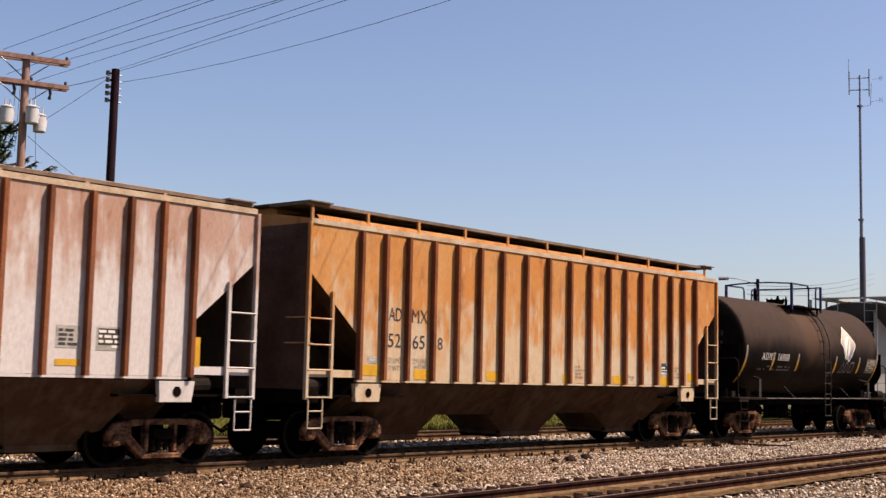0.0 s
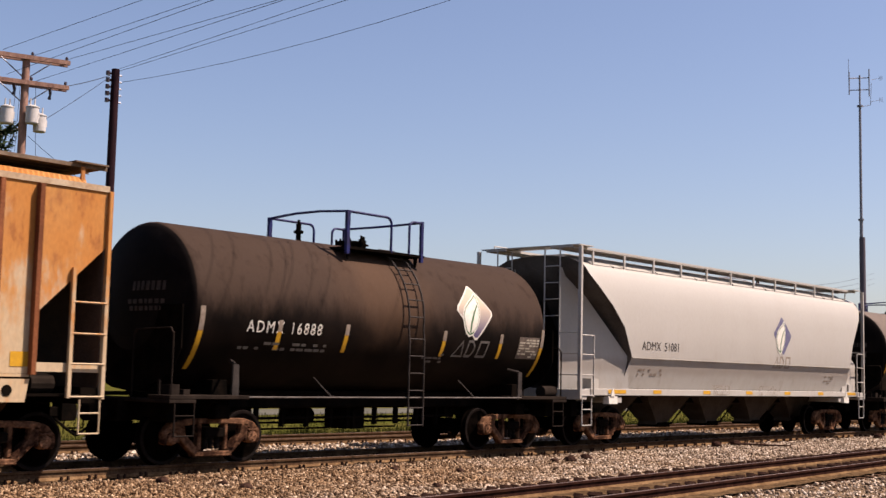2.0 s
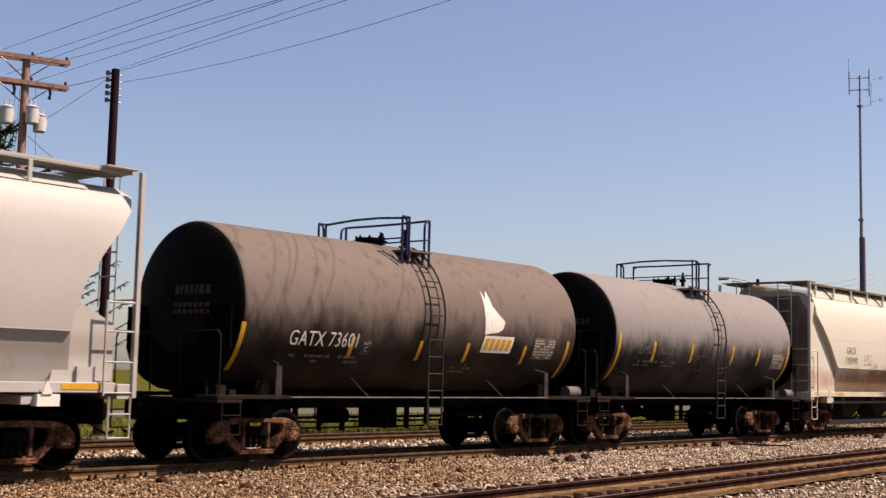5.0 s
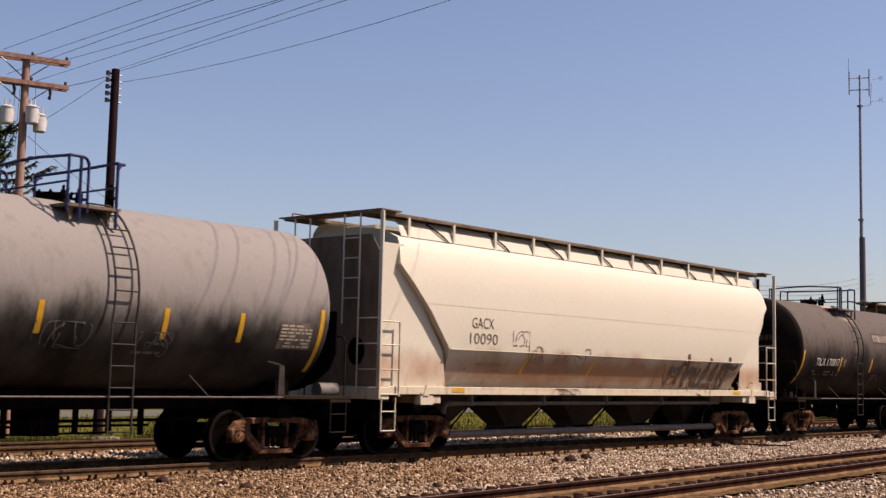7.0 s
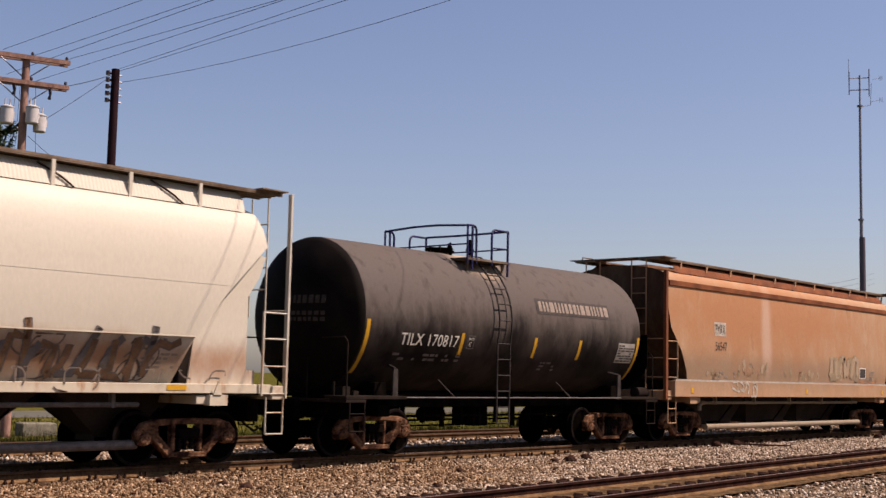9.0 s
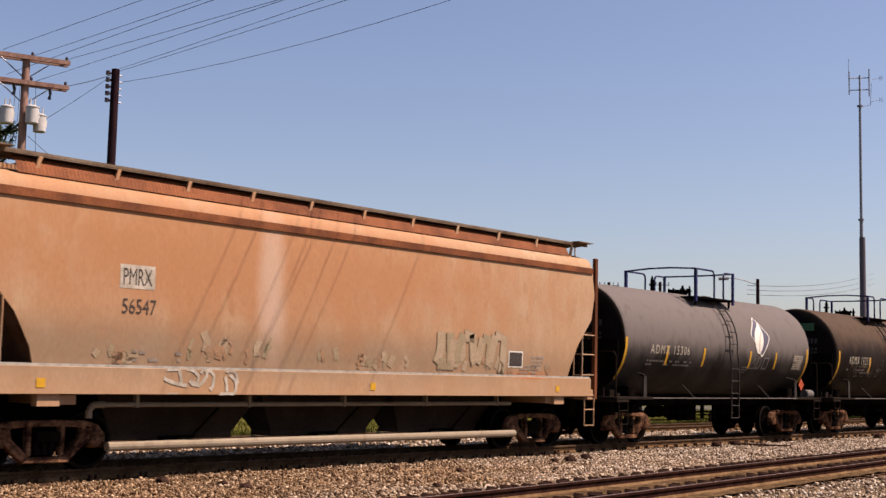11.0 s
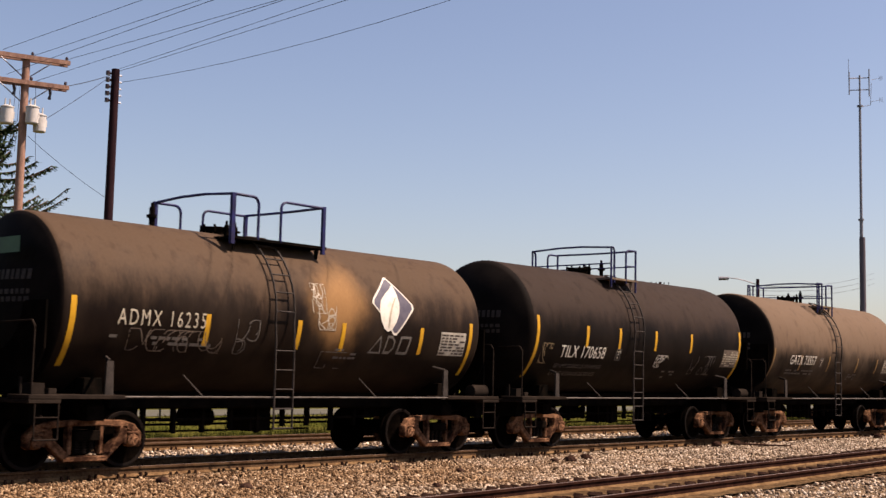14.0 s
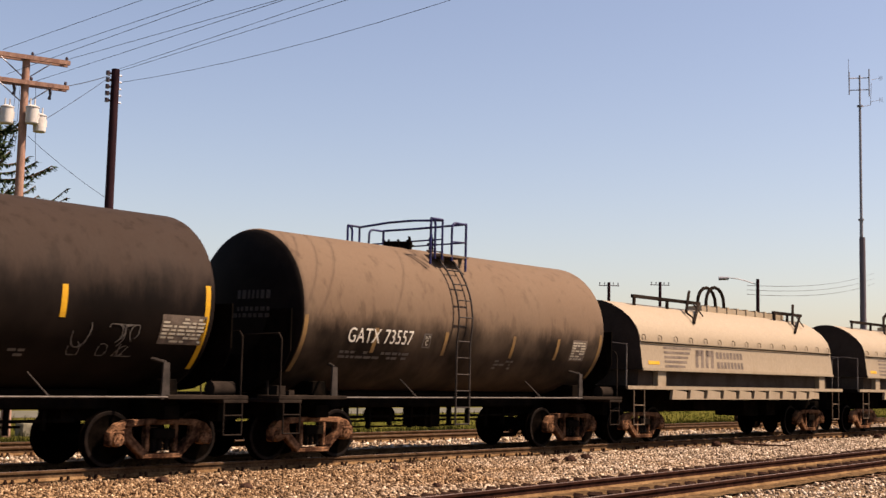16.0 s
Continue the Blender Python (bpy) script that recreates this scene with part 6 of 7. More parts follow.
        for q in (0, 0.3):
            bar(bm, xa + q, xa + q + 0.15, 1.98, 2.46, 0.1)
        bar(bm, xa + 0.08, xa + 0.42, 2.3, 2.46, 0.05)
    part("emblem_blocks", lay(bm, side, step=1.0), SPRAY, car)
    bm = bmesh.new()
    for z in (1.98, 2.25):
        for k in range(8):
            bar(bm, -hh + 3.95 + k * 0.2, -hh + 4.09 + k * 0.2, z, z + 0.18)
    tagged(part("emblem_word_blocks", lay(bm, side, step=1.0), SPRAY, car), kind="stuff")
    bm = bmesh.new()
    bar(bm, -hh + 0.3, -hh + 0.85, 2.02, 2.11)
    part("reflector_tape", lay(bm, side, step=1.0), YELLOW, car)
    # deck with pocketed side sills
    bm = bmesh.new()
    box(bm, -half, half, -1.48, 1.48, 1.36, 1.46)
    box(bm, -half, half, -0.34, 0.34, 0.76, 1.36)
    part("deck", bm, BLACK, car)
    bm = bmesh.new()
    box(bm, -hh + 0.1, hh - 0.1, -1.3, 1.3, 1.462, 1.87)
    part("trough_side", bm, TROUGH, car, "dusty brown trough side")
    bm = bmesh.new()
    for x, w in ((-1.9, 1.5), (1.1, 0.9), (2.6, 0.6)):
        box(bm, x, x + w, -0.75, 0.2, 0.82 if w > 1 else 0.62, 1.3)
    tube(bm, (-3.4, -0.7, 1.1), (3.4, -0.7, 1.1), 0.03, 6)
    part("brake_gear", bm, BLACK, car)
    for sy in (-1, 1):
        bm = bmesh.new()
        ya, yb = sorted((sy * 1.44, sy * 1.52))
        box(bm, -half, half, ya, yb, 1.38, 1.47)
        part("side_sill", bm, TAN_CREAM, car)
        for x in np.arange(-4.42, 4.2, 0.93):
            bm = bmesh.new()
            prism(bm, [(x, 1.15), (x + 0.76, 1.15), (x + 0.76, 1.33), (x + 0.16, 1.376), (x + 0.05, 1.376)], ya, yb)
            part("sill_panel", bm, TAN_CREAM, car)
        bm = bmesh.new()
        box(bm, -4.42, 4.1, ya, yb, 1.125, 1.147)
        part("sill_flange", bm, TAN_CREAM, car)
        for x in (-4.82, 5.1):
            bm = bmesh.new()
            ya, yb = sorted((sy * 1.3, sy * 1.45))
            box(bm, x - 0.2, x + 0.2, ya, yb, 1.47, 1.85)
            part("hood_post", bm, TAN_CREAM, car)
    for s in (-1, 1):
        for sy in (-1, 1):
            bm = bmesh.new()
            sill_step(bm, s * (half - 0.3), s * (half - 0.8), sy * 1.5, 0.5, 1.36)
            part("sill_step", bm, DUST_STEEL, car)
            bm = bmesh.new()
            pipe(bm, [(s * (half - 0.1), sy * 1.4, 1.46), (s * (half - 0.1), sy * 1.4, 2.5), (s * (half - 0.1), sy * 0.9, 2.55), (s * (half - 0.1), sy * 0.5, 2.5), (s * (half - 0.1), sy * 0.5, 1.46)], 0.018)
            part("end_railing", bm, CASTING, car)
    add_truck(car, -(half - 1.5))
    add_truck(car, half - 1.5)
    add_couplers(car, half)
    return car


# ---- the train, from its leading car back ----
RIBS = [-6.39, -5.71, -5.04, -4.27, -3.52, -2.76, -1.99, -1.13, -0.27, 0.59, 1.42, 2.24, 2.98, 3.74, 4.48, 5.19, 5.83, 6.48]
ribbed_hopper("faded pink and white ribbed covered hopper, streaked with rust", 6.65, 7.72, PINK, [x - 0.14 for x in RIBS], seed=11,
              tape=[(3.84, 4.27, 1.63, 1.73), (6.45, 6.57, 1.66, 2.15)], boards=[(3.84, 4.25, 1.9, 2.24, False), (4.55, 4.99, 1.88, 2.25, True)],
              board_z=4.5)
ribbed_hopper("rust-orange ribbed covered hopper with stencilled marks", 23.36, 7.72, ORANGE, RIBS, seed=12,
              mark=[("AD", -5.54, -5.16, 2.66, 0.26, INK), ("MX", -4.86, -4.38, 2.65, 0.26, INK), ("52", -5.54, -5.18, 2.14, 0.27, INK), ("65", -4.82, -4.46, 2.13, 0.27, INK), ("8", -4.06, -3.9, 2.13, 0.25, INK),
                    ("LD LMT", -5.58, -5.14, 1.84, 0.1, INK_FAINT), ("LT WT", -5.58, -5.2, 1.68, 0.1, INK_FAINT), ("211300", -4.8, -4.4, 1.84, 0.1, INK_FAINT), ("64700", -4.76, -4.4, 1.74, 0.08, INK_FAINT)],
              tape=[(-6.25, -5.78, 1.58, 1.78), (-4.76, -4.3, 1.52, 1.72), (-2.45, -2.05, 1.52, 1.72), (0.4, 0.8, 1.52, 1.70), (2.5, 2.95, 1.5, 1.70), (4.75, 5.21, 1.48, 1.70), (6.15, 6.56, 1.6, 1.82)],
              boards=[(-6.1, -5.86, 1.82, 1.95, True), (4.77, 5.22, 1.74, 2.08, True)],
              fine=[(5.47, 5.89, 1.68, 2.0), (0.9, 1.35, 1.62, 1.95), (3.2, 3.5, 1.6, 1.75)])
tank_car("dusty black tank car with white lettering and leaf emblem", 37.97, TANK_BLACK, R=1.5, zc=2.7, rails=(-1.14, 1.09), lad=0.36, rail_z=4.75, mark="ADMX 16888", mark_x=(-3.87, -2.07), mark_z=2.29, mark_h=0.21, stripes=(-4.87, -3.1, -1.4, 1.45, 3.35, 4.85), decal="leaf", decal_x=2.4, seed=21, tab=(4.0, 4.75, True), right_in=0.2, tape_top=True)
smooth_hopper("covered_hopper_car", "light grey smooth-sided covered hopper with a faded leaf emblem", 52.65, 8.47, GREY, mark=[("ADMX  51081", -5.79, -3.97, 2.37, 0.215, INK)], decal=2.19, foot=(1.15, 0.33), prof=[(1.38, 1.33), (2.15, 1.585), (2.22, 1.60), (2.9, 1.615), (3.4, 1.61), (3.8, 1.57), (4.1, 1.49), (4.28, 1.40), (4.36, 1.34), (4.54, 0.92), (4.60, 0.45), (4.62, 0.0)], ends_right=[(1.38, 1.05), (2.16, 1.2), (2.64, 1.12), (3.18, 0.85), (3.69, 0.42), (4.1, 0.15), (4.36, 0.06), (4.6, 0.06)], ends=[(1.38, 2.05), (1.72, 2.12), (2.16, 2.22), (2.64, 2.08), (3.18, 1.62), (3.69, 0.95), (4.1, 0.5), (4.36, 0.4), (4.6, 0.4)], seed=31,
              patches=[(-7.2, -6.4, 1.27, 1.36), (-5.1, -4.7, 1.27, 1.36), (-2.5, -2.1, 1.27, 1.36), (0.0, 0.4, 1.27, 1.36), (2.5, 2.9, 1.27, 1.36), (4.9, 5.3, 1.27, 1.36), (7.2, 7.9, 1.27, 1.36)],
              scribble=[(-2.2, -1.0, 1.26, 1.5, 12, INK_FAINT, 0.014), (0.8, 2.2, 1.26, 1.5, 12, INK_FAINT, 0.014)])
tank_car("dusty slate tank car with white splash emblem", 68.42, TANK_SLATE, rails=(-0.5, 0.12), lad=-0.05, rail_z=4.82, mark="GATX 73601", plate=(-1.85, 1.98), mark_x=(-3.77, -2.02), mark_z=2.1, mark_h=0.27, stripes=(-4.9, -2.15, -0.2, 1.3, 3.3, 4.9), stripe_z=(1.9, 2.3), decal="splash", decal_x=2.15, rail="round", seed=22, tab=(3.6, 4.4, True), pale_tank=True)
tank_car("grey tank car, dusty above, painted shade-black below", 79.95, TANK_GREY, rails=(-0.4, 0.5), lad=0.48, left_in=0.32, rail_z=4.92, mark="DMIX 190000", mark_x=(-3.45, -1.7), mark_z=2.27, mark_h=0.24, mark_mat=WHITE_FAINT, stripes=(-4.42, -2.75, -0.8, 1.5, 3.1, 5.0), stripe_z=(2.1, 2.6), rail="round", seed=23, tab=(4.0, 4.8, True), pale_tank=True, scribble=((-1.0, 0.0, 1.9, 2.3, 10, WHITE_FAINT), (0.9, 1.6, 1.8, 2.2, 8, WHITE_FAINT)))
smooth_hopper("covered_hopper_car", "cream white smooth-sided covered hopper, scrawled and rust-stained along its lower slope", 94.9, 8.55, CREAM, ends=[(1.38, 2.25), (2.16, 2.06), (3.2, 1.2), (3.74, 0.52), (4.1, 0.58), (4.36, 0.66), (4.6, 0.66)], mark=[("GACX", -5.79, -5.05, 2.62, 0.23, SPRAY), ("10090", -5.85, -4.9, 2.29, 0.23, SPRAY)], seed=32,
              tags=[(-3.85, -3.77, 1.68, 2.08, 0.1), (-1.18, -1.10, 1.68, 2.08, 0.1)],
              patches=[(-6.3, -5.9, 1.27, 1.36), (6.0, 6.4, 1.27, 1.36)],
              scribble=[(-4.35, -3.75, 2.3, 2.62, 9, INK_FAINT, 0.02), (-3.75, -1.3, 1.75, 2.3, 20, INK_FAINT, 0.03), (2.0, 6.8, 1.42, 2.1, 22, SPRAY, 0.03), (-3.0, -1.6, 1.24, 1.36, 14, INK_FAINT, 0.02), (2.3, 7.2, 1.24, 1.6, 12, SPRAY, 0.03)], pipe_low=CASTING, walk_z=4.78, foot=(1.2, 0.33), tag=(2.6, 5.7, 1.44, 2.1, TAG_BLUE, (TAG_BROWN, TAG_BLUE)))
tank_car("charcoal tank car with a banner and white lettering", 110.58, TANK_CHAR, rails=(-1.68, -0.26), lad=-0.86, rail_z=4.87, mark="TILX 170817", plate=(-1.82, 2.18), mark_x=(-3.9, -2.12), mark_z=2.2, mark_h=0.24, stripes=(-4.88, -2.0, 0.58, 2.35, 4.87), stripe_z=(2.05, 2.5), decal="banner", decal_x=2.1, rail="round", seed=24, tab=(4.0, 4.75, False), left_in=-0.1, right_in=0.24, bulge=1.45, strut_dx=-0.5)
smooth_hopper("covered_hopper_car", "faded brown covered hopper with a dark eave line", 124.70, 8.02, TAN, mark=[("PMRX", -5.42, -4.87, 2.93, 0.26, INK), ("56547", -5.42, -4.77, 2.47, 0.24, INK)], seed=33, dark_band=True, tall_post=True,
              prof=[(1.62, 1.54), (1.9, 1.575), (2.4, 1.59), (3.0, 1.59), (3.6, 1.575), (4.1, 1.55), (4.25, 1.53), (4.4, 1.47), (4.46, 1.40), (4.58, 1.0), (4.66, 0.5), (4.68, 0.0)],
              ends=[(1.62, 1.12), (1.74, 1.08), (2.24, 0.92), (2.85, 0.27), (3.42, 0.03), (3.9, 0.1), (4.2, 0.12), (4.7, 0.15)], sill=(1.2, 1.62), sill_y=1.66, pockets=3, pitch=3.56, foot=(1.74, 1.3), pipe_low=TAN_CREAM, post_in=0.73,
              patches=[(6.28, 6.42, 1.3, 1.44), (-6.9, -6.75, 1.3, 1.44), (0.2, 0.34, 1.3, 1.44)], fine=[(5.44, 5.93, 1.85, 2.12)], labels=[(4.6, 5.12, 1.82, 2.18)],
              smears=[(-4.4, -2.2, 1.72, 2.3, 14), (-1.6, 1.4, 1.7, 2.1, 14), (2.0, 4.2, 1.7, 2.2, 10), (-6.2, -5.2, 1.66, 2.0, 6), (4.6, 6.2, 1.68, 1.95, 7)], scribble=[(-4.6, -3.0, 1.22, 1.6, 10, SPRAY_PALE, 0.06)], tag=(2.2, 4.3, 1.8, 2.5, SMEAR_GREEN, (SMEAR_PALE, SMEAR_GREEN), 2.1), walk_z=4.79)
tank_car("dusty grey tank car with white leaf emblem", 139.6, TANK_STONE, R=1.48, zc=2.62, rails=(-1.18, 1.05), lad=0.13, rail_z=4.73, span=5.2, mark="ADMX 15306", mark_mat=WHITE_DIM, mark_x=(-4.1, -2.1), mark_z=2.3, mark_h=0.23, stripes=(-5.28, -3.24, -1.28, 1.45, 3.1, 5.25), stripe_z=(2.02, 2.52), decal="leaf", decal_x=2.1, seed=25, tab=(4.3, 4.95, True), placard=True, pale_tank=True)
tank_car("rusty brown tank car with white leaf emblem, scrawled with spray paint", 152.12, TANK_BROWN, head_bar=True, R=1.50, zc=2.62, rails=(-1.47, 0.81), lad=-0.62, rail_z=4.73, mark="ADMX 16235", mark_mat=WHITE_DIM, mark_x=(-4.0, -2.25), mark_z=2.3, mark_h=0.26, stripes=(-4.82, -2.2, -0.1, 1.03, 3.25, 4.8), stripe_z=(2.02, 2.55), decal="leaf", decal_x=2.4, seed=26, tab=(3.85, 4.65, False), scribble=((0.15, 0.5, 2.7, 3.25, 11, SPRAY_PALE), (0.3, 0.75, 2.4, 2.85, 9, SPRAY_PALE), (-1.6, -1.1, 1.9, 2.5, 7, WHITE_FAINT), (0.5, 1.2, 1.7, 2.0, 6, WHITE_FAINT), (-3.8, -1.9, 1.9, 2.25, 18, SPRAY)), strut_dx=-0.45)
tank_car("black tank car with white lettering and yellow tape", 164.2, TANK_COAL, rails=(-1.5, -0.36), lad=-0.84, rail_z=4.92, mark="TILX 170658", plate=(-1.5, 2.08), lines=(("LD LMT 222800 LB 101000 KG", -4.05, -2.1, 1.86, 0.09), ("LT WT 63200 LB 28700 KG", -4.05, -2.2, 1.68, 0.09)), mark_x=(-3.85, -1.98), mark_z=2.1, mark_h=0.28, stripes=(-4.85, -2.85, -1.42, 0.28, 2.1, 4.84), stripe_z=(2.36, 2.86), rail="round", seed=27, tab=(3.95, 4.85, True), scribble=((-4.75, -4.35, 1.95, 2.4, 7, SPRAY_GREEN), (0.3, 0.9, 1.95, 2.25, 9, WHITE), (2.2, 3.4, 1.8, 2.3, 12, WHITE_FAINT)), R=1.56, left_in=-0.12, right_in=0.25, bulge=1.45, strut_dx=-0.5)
tank_car("dusty tan-topped tank car, painted shade-black below, with white lettering", 176.15, TANK_TAN, rails=(-0.85, -0.07), lad=-0.56, rail_z=4.88, tape_mat=DULL_TAPE, mark="GATX 73557", plate=(-1.55, 2.16), mark_x=(-3.7, -1.88), mark_z=2.2, mark_h=0.28, stripes=(-4.84, -2.95, -0.85, 1.45, 3.13, 4.84), stripe_z=(2.02, 2.5), rail="round", seed=28, tab=(3.7, 4.3, True), right_in=0.2)
coil_car("coil car with a cream rounded cover and dark ends", 188.73)
coil_car("coil car with a cream rounded cover and dark ends", 203.3)


# ---- poles, wires, mast and lamp ----
def lean_pole(name, label, x, dy, top, r0, r1, mat, base=-0.7):
    root = tagged(empty(name, pose(x, TRACK_Y + dy, base)), label, "utility pole")
    bm = bmesh.new()
    tube(bm, (0, 0, 0), (0, 0, top - base), r0, 14, r1)
    part("pole", bm, mat, root, smooth=True)
    return root


def insulator(bm, x, y, z, h=0.16):
    tube(bm, (x, y, z), (x, y, z + h * 0.5), 0.035, 8)
    tube(bm, (x, y, z + h * 0.5), (x, y, z + h), 0.06, 8, 0.03)


# cross-arm pole with three transformers
XP, XD, XTOP = 21.2, 18.0, 11.64
xpole = lean_pole("utility_pole", "weathered wooden utility pole with two cross-arms", XP, XD, XTOP, 0.16, 0.12, POLE_PALE)
ARM = radians(71)
ax, ay = math.sin(ARM), -math.cos(ARM)
b0 = 0.7


def arm_point(s, z, off=0.0):
    return (s * ax + off * ay, s * ay - off * ax, z + b0)


ARM_Z = (XTOP - 0.07, XTOP - 0.9)
for z in ARM_Z:
    bm = bmesh.new()
    for off in (-0.16, 0.16):
        pts = [arm_point(s, z + h, off + w) for s in (-2.0, 1.36) for w in (-0.045, 0.045) for h in (-0.07, 0.07)]
        v = [bm.verts.new(p) for p in pts]
        for f in ((0, 1, 3, 2), (4, 6, 7, 5), (0, 4, 5, 1), (2, 3, 7, 6), (0, 2, 6, 4), (1, 5, 7, 3)):
            bm.faces.new([v[i] for i in f])
    part("cross_arm", bm, POLE_PALE, xpole)
    bm = bmesh.new()
    for s in (-0.8, 0.8):
        tube(bm, arm_point(s, z - 0.06), arm_point(0, z - 0.7), 0.02, 6)
    part("arm_brace", bm, GALV, xpole)
    for s in (-1.8, -0.95, 0.18, 1.28):
        bm = bmesh.new()
        insulator(bm, *arm_point(s, z + 0.07)[:2], arm_point(s, z + 0.07)[2])
        part("insulator", bm, GLAZE, xpole)
for s in (-1.7, -0.95, -0.36, 0.78):
    bm = bmesh.new()
    p = arm_point(s, ARM_Z[1] - 0.42)
    tube(bm, p, (p[0] + 0.04, p[1], p[2] + 0.16), 0.06, 8, 0.03)
    tube(bm, (p[0] + 0.04, p[1], p[2] + 0.16), (p[0], p[1], p[2] + 0.36), 0.05, 8)
    part("cutout", bm, GLAZE, xpole)
for s, off, dz in ((-0.52, 0.05, -2.3), (0.2, 0.36, -2.27), (0.5, 0.12, -2.47)):
    bm = bmesh.new()
    x, y, z = arm_point(s, XTOP + dz, off)
    tube(bm, (x, y, z), (x, y, z + 0.03), 0.19, 18, 0.205)
    tube(bm, (x, y, z + 0.03), (x, y, z + 0.52), 0.205, 18)
    tube(bm, (x, y, z + 0.52), (x, y, z + 0.55), 0.222, 18)
    tube(bm, (x, y, z + 0.55), (x, y, z + 0.6), 0.215, 18, 0.12)
    box(bm, x + 0.14, x + 0.24, y - 0.05, y + 0.05, z + 0.2, z + 0.42)
    for k in (-0.08, 0.08):
        tube(bm, (x + k, y, z + 0.58), (x + k, y, z + 0.82), 0.03, 8, 0.02)
    part("transformer", bm, CAN, xpole, "pale grey can transformer", smooth=True)

# plain dark pole with spool insulators
DPX, DPD, DTOP = 24.6, 18.0, 11.9
dpole = lean_pole("utility_pole", "dark creosoted wooden pole with spool insulators on its side", DPX, DPD, DTOP, 0.17, 0.14, POLE_WOOD)
for k in range(5):
    bm = bmesh.new()
    z = DTOP - 0.16 - k * 0.238 + b0
    tube(bm, (-0.1 * ax, -0.1 * ay, z), (-0.2 * ax, -0.2 * ay, z), 0.04, 8)
    tube(bm, (-0.26 * ax, -0.26 * ay, z - 0.07), (-0.26 * ax, -0.26 * ay, z + 0.07), 0.07, 10)
    part("spool_insulator", bm, GLAZE, dpole)
    bm = bmesh.new()
    tube(bm, (0.1 * ax, 0.17 * ay, z - 0.05), (0.22 * ax, 0.22 * ay, z - 0.05), 0.03, 6)
    part("bolt", bm, GALV, dpole)


def wire(name, a, b, sag, r=0.013):
    bm = bmesh.new()
    a, b = Vector(a), Vector(b)
    pts = []
    for k in range(17):
        t = k / 16
        p = a.lerp(b, t)
        p.z -= sag * 4 * t * (1 - t)
        pts.append(p)
    pipe(bm, pts, r, 5)
    return tagged(part(name, bm, WIRE), "thin dark overhead power line", "power line", group="overhead wires", kind="structure")


def on_ray(dx, dy, dz, y):
    k = y / dy
    return (dx * k, y, EYE_Z + dz * k)


for a, b, near in (
    ((0.5116, 0.9084, 0.2533), (0.7592, 0.5951, 0.4061), 13.15),
    ((0.5274, 0.8907, 0.2484), (0.8014, 0.5455, 0.4075), 12.36),
    ((0.5149, 0.9077, 0.2334), (0.7947, 0.5534, 0.4073), 11.77),
    ((0.5439, 0.8719, 0.2453), (0.8784, 0.4551, 0.4102), 9.62),
    ((0.5302, 0.8907, 0.2280), (0.8498, 0.4887, 0.4092), 10.32),
    ((0.5740, 0.8376, 0.2400), (0.8636, 0.4724, 0.4097), 9.52),
    ((0.5742, 0.8377, 0.2382), (0.8923, 0.4388, 0.4107), 9.15),
    ((0.5759, 0.8371, 0.2292), (1.0086, 0.3022, 0.4147), 6.24),
):
    far_end, mid = Vector(on_ray(*a, TRACK_Y + 18.0)), Vector(on_ray(*b, near))
    if near < 7:
        mid.z += 1.87
    wire("overhead_wire", far_end, far_end + (mid - far_end) * 1.25, 1.04 if near < 7 else 0.012, 0.0075)
wire("overhead_wire", (XP + 1.36 * ax, TRACK_Y + XD + 1.36 * ay, ARM_Z[1] + 0.1), (DPX - 0.2, TRACK_Y + DPD, DTOP - 0.25), 0.03, 0.012)
wire("service_wire", (XP + 0.6, TRACK_Y + XD - 0.2, XTOP - 2.05), (DPX - 0.2, TRACK_Y + DPD, DTOP - 0.3), 0.03, 0.009)
wire("service_wire", (XP + 0.2, TRACK_Y + XD, XTOP - 2.6), (XP + 4.2, TRACK_Y + XD + 1.0, XTOP - 4.2), 0.1, 0.008)
for q in (-0.32, -0.2, 0.28):
    wire("service_wire", (XP + q * ax, TRACK_Y + XD + q * ay - 0.1, ARM_Z[1]), (XP + q * 1.5 * ax, TRACK_Y + XD + q * ay - 0.15, XTOP - 3.4 - q), 0.02, 0.007)
for dz in (0.0, -0.55, -1.1):
    wire("distant_wire", (97.5, TRACK_Y + 31, 9.9 + dz * 0.7), (205.0, TRACK_Y + 62, 20.4 + dz * 1.6), 0.8, 0.022)

# radio mast
mast = tagged(empty("radio_mast", pose(107.6, TRACK_Y + 25, -0.7)), "slim galvanized radio mast with whip antennas", "antenna mast")
bm = bmesh.new()
tube(bm, (0, 0, 0), (0, 0, 17.0), 0.17, 12, 0.15)
tube(bm, (0, 0, 17.0), (0, 0, 27.3), 0.125, 12, 0.11)
tube(bm, (0, 0, 27.3), (0, 0, 30.1), 0.075, 10)
for z in (16.9, 27.2):
    tube(bm, (0, 0, z), (0, 0, z + 0.16), 0.25, 12)
part("mast_tube", bm, GALV, mast, smooth=True)
ex, ey = math.cos(YAW), -math.sin(YAW)
for s, z0, z1 in ((-0.95, 28.3, 30.4), (0.85, 28.2, 30.7)):
    bm = bmesh.new()
    tube(bm, (s * ex, s * ey, z0), (s * ex, s * ey, z1), 0.055, 8)
    if s < 0:
        tube(bm, (s * ex - 0.1, s * ey, z1), (s * ex - 0.1, s * ey, z1 + 1.2), 0.02, 6)
    part("antenna", bm, GALV, mast)
bm = bmesh.new()
for z in (28.7, 29.8):
    tube(bm, (-0.95 * ex, -0.95 * ey, z), (0.85 * ex, 0.85 * ey, z + 0.1), 0.045, 6)
pipe(bm, [(0, 0, 27.2), (0.95 * ex, 0.95 * ey, 27.4), (1.05 * ex, 1.05 * ey, 29.4)], 0.025)
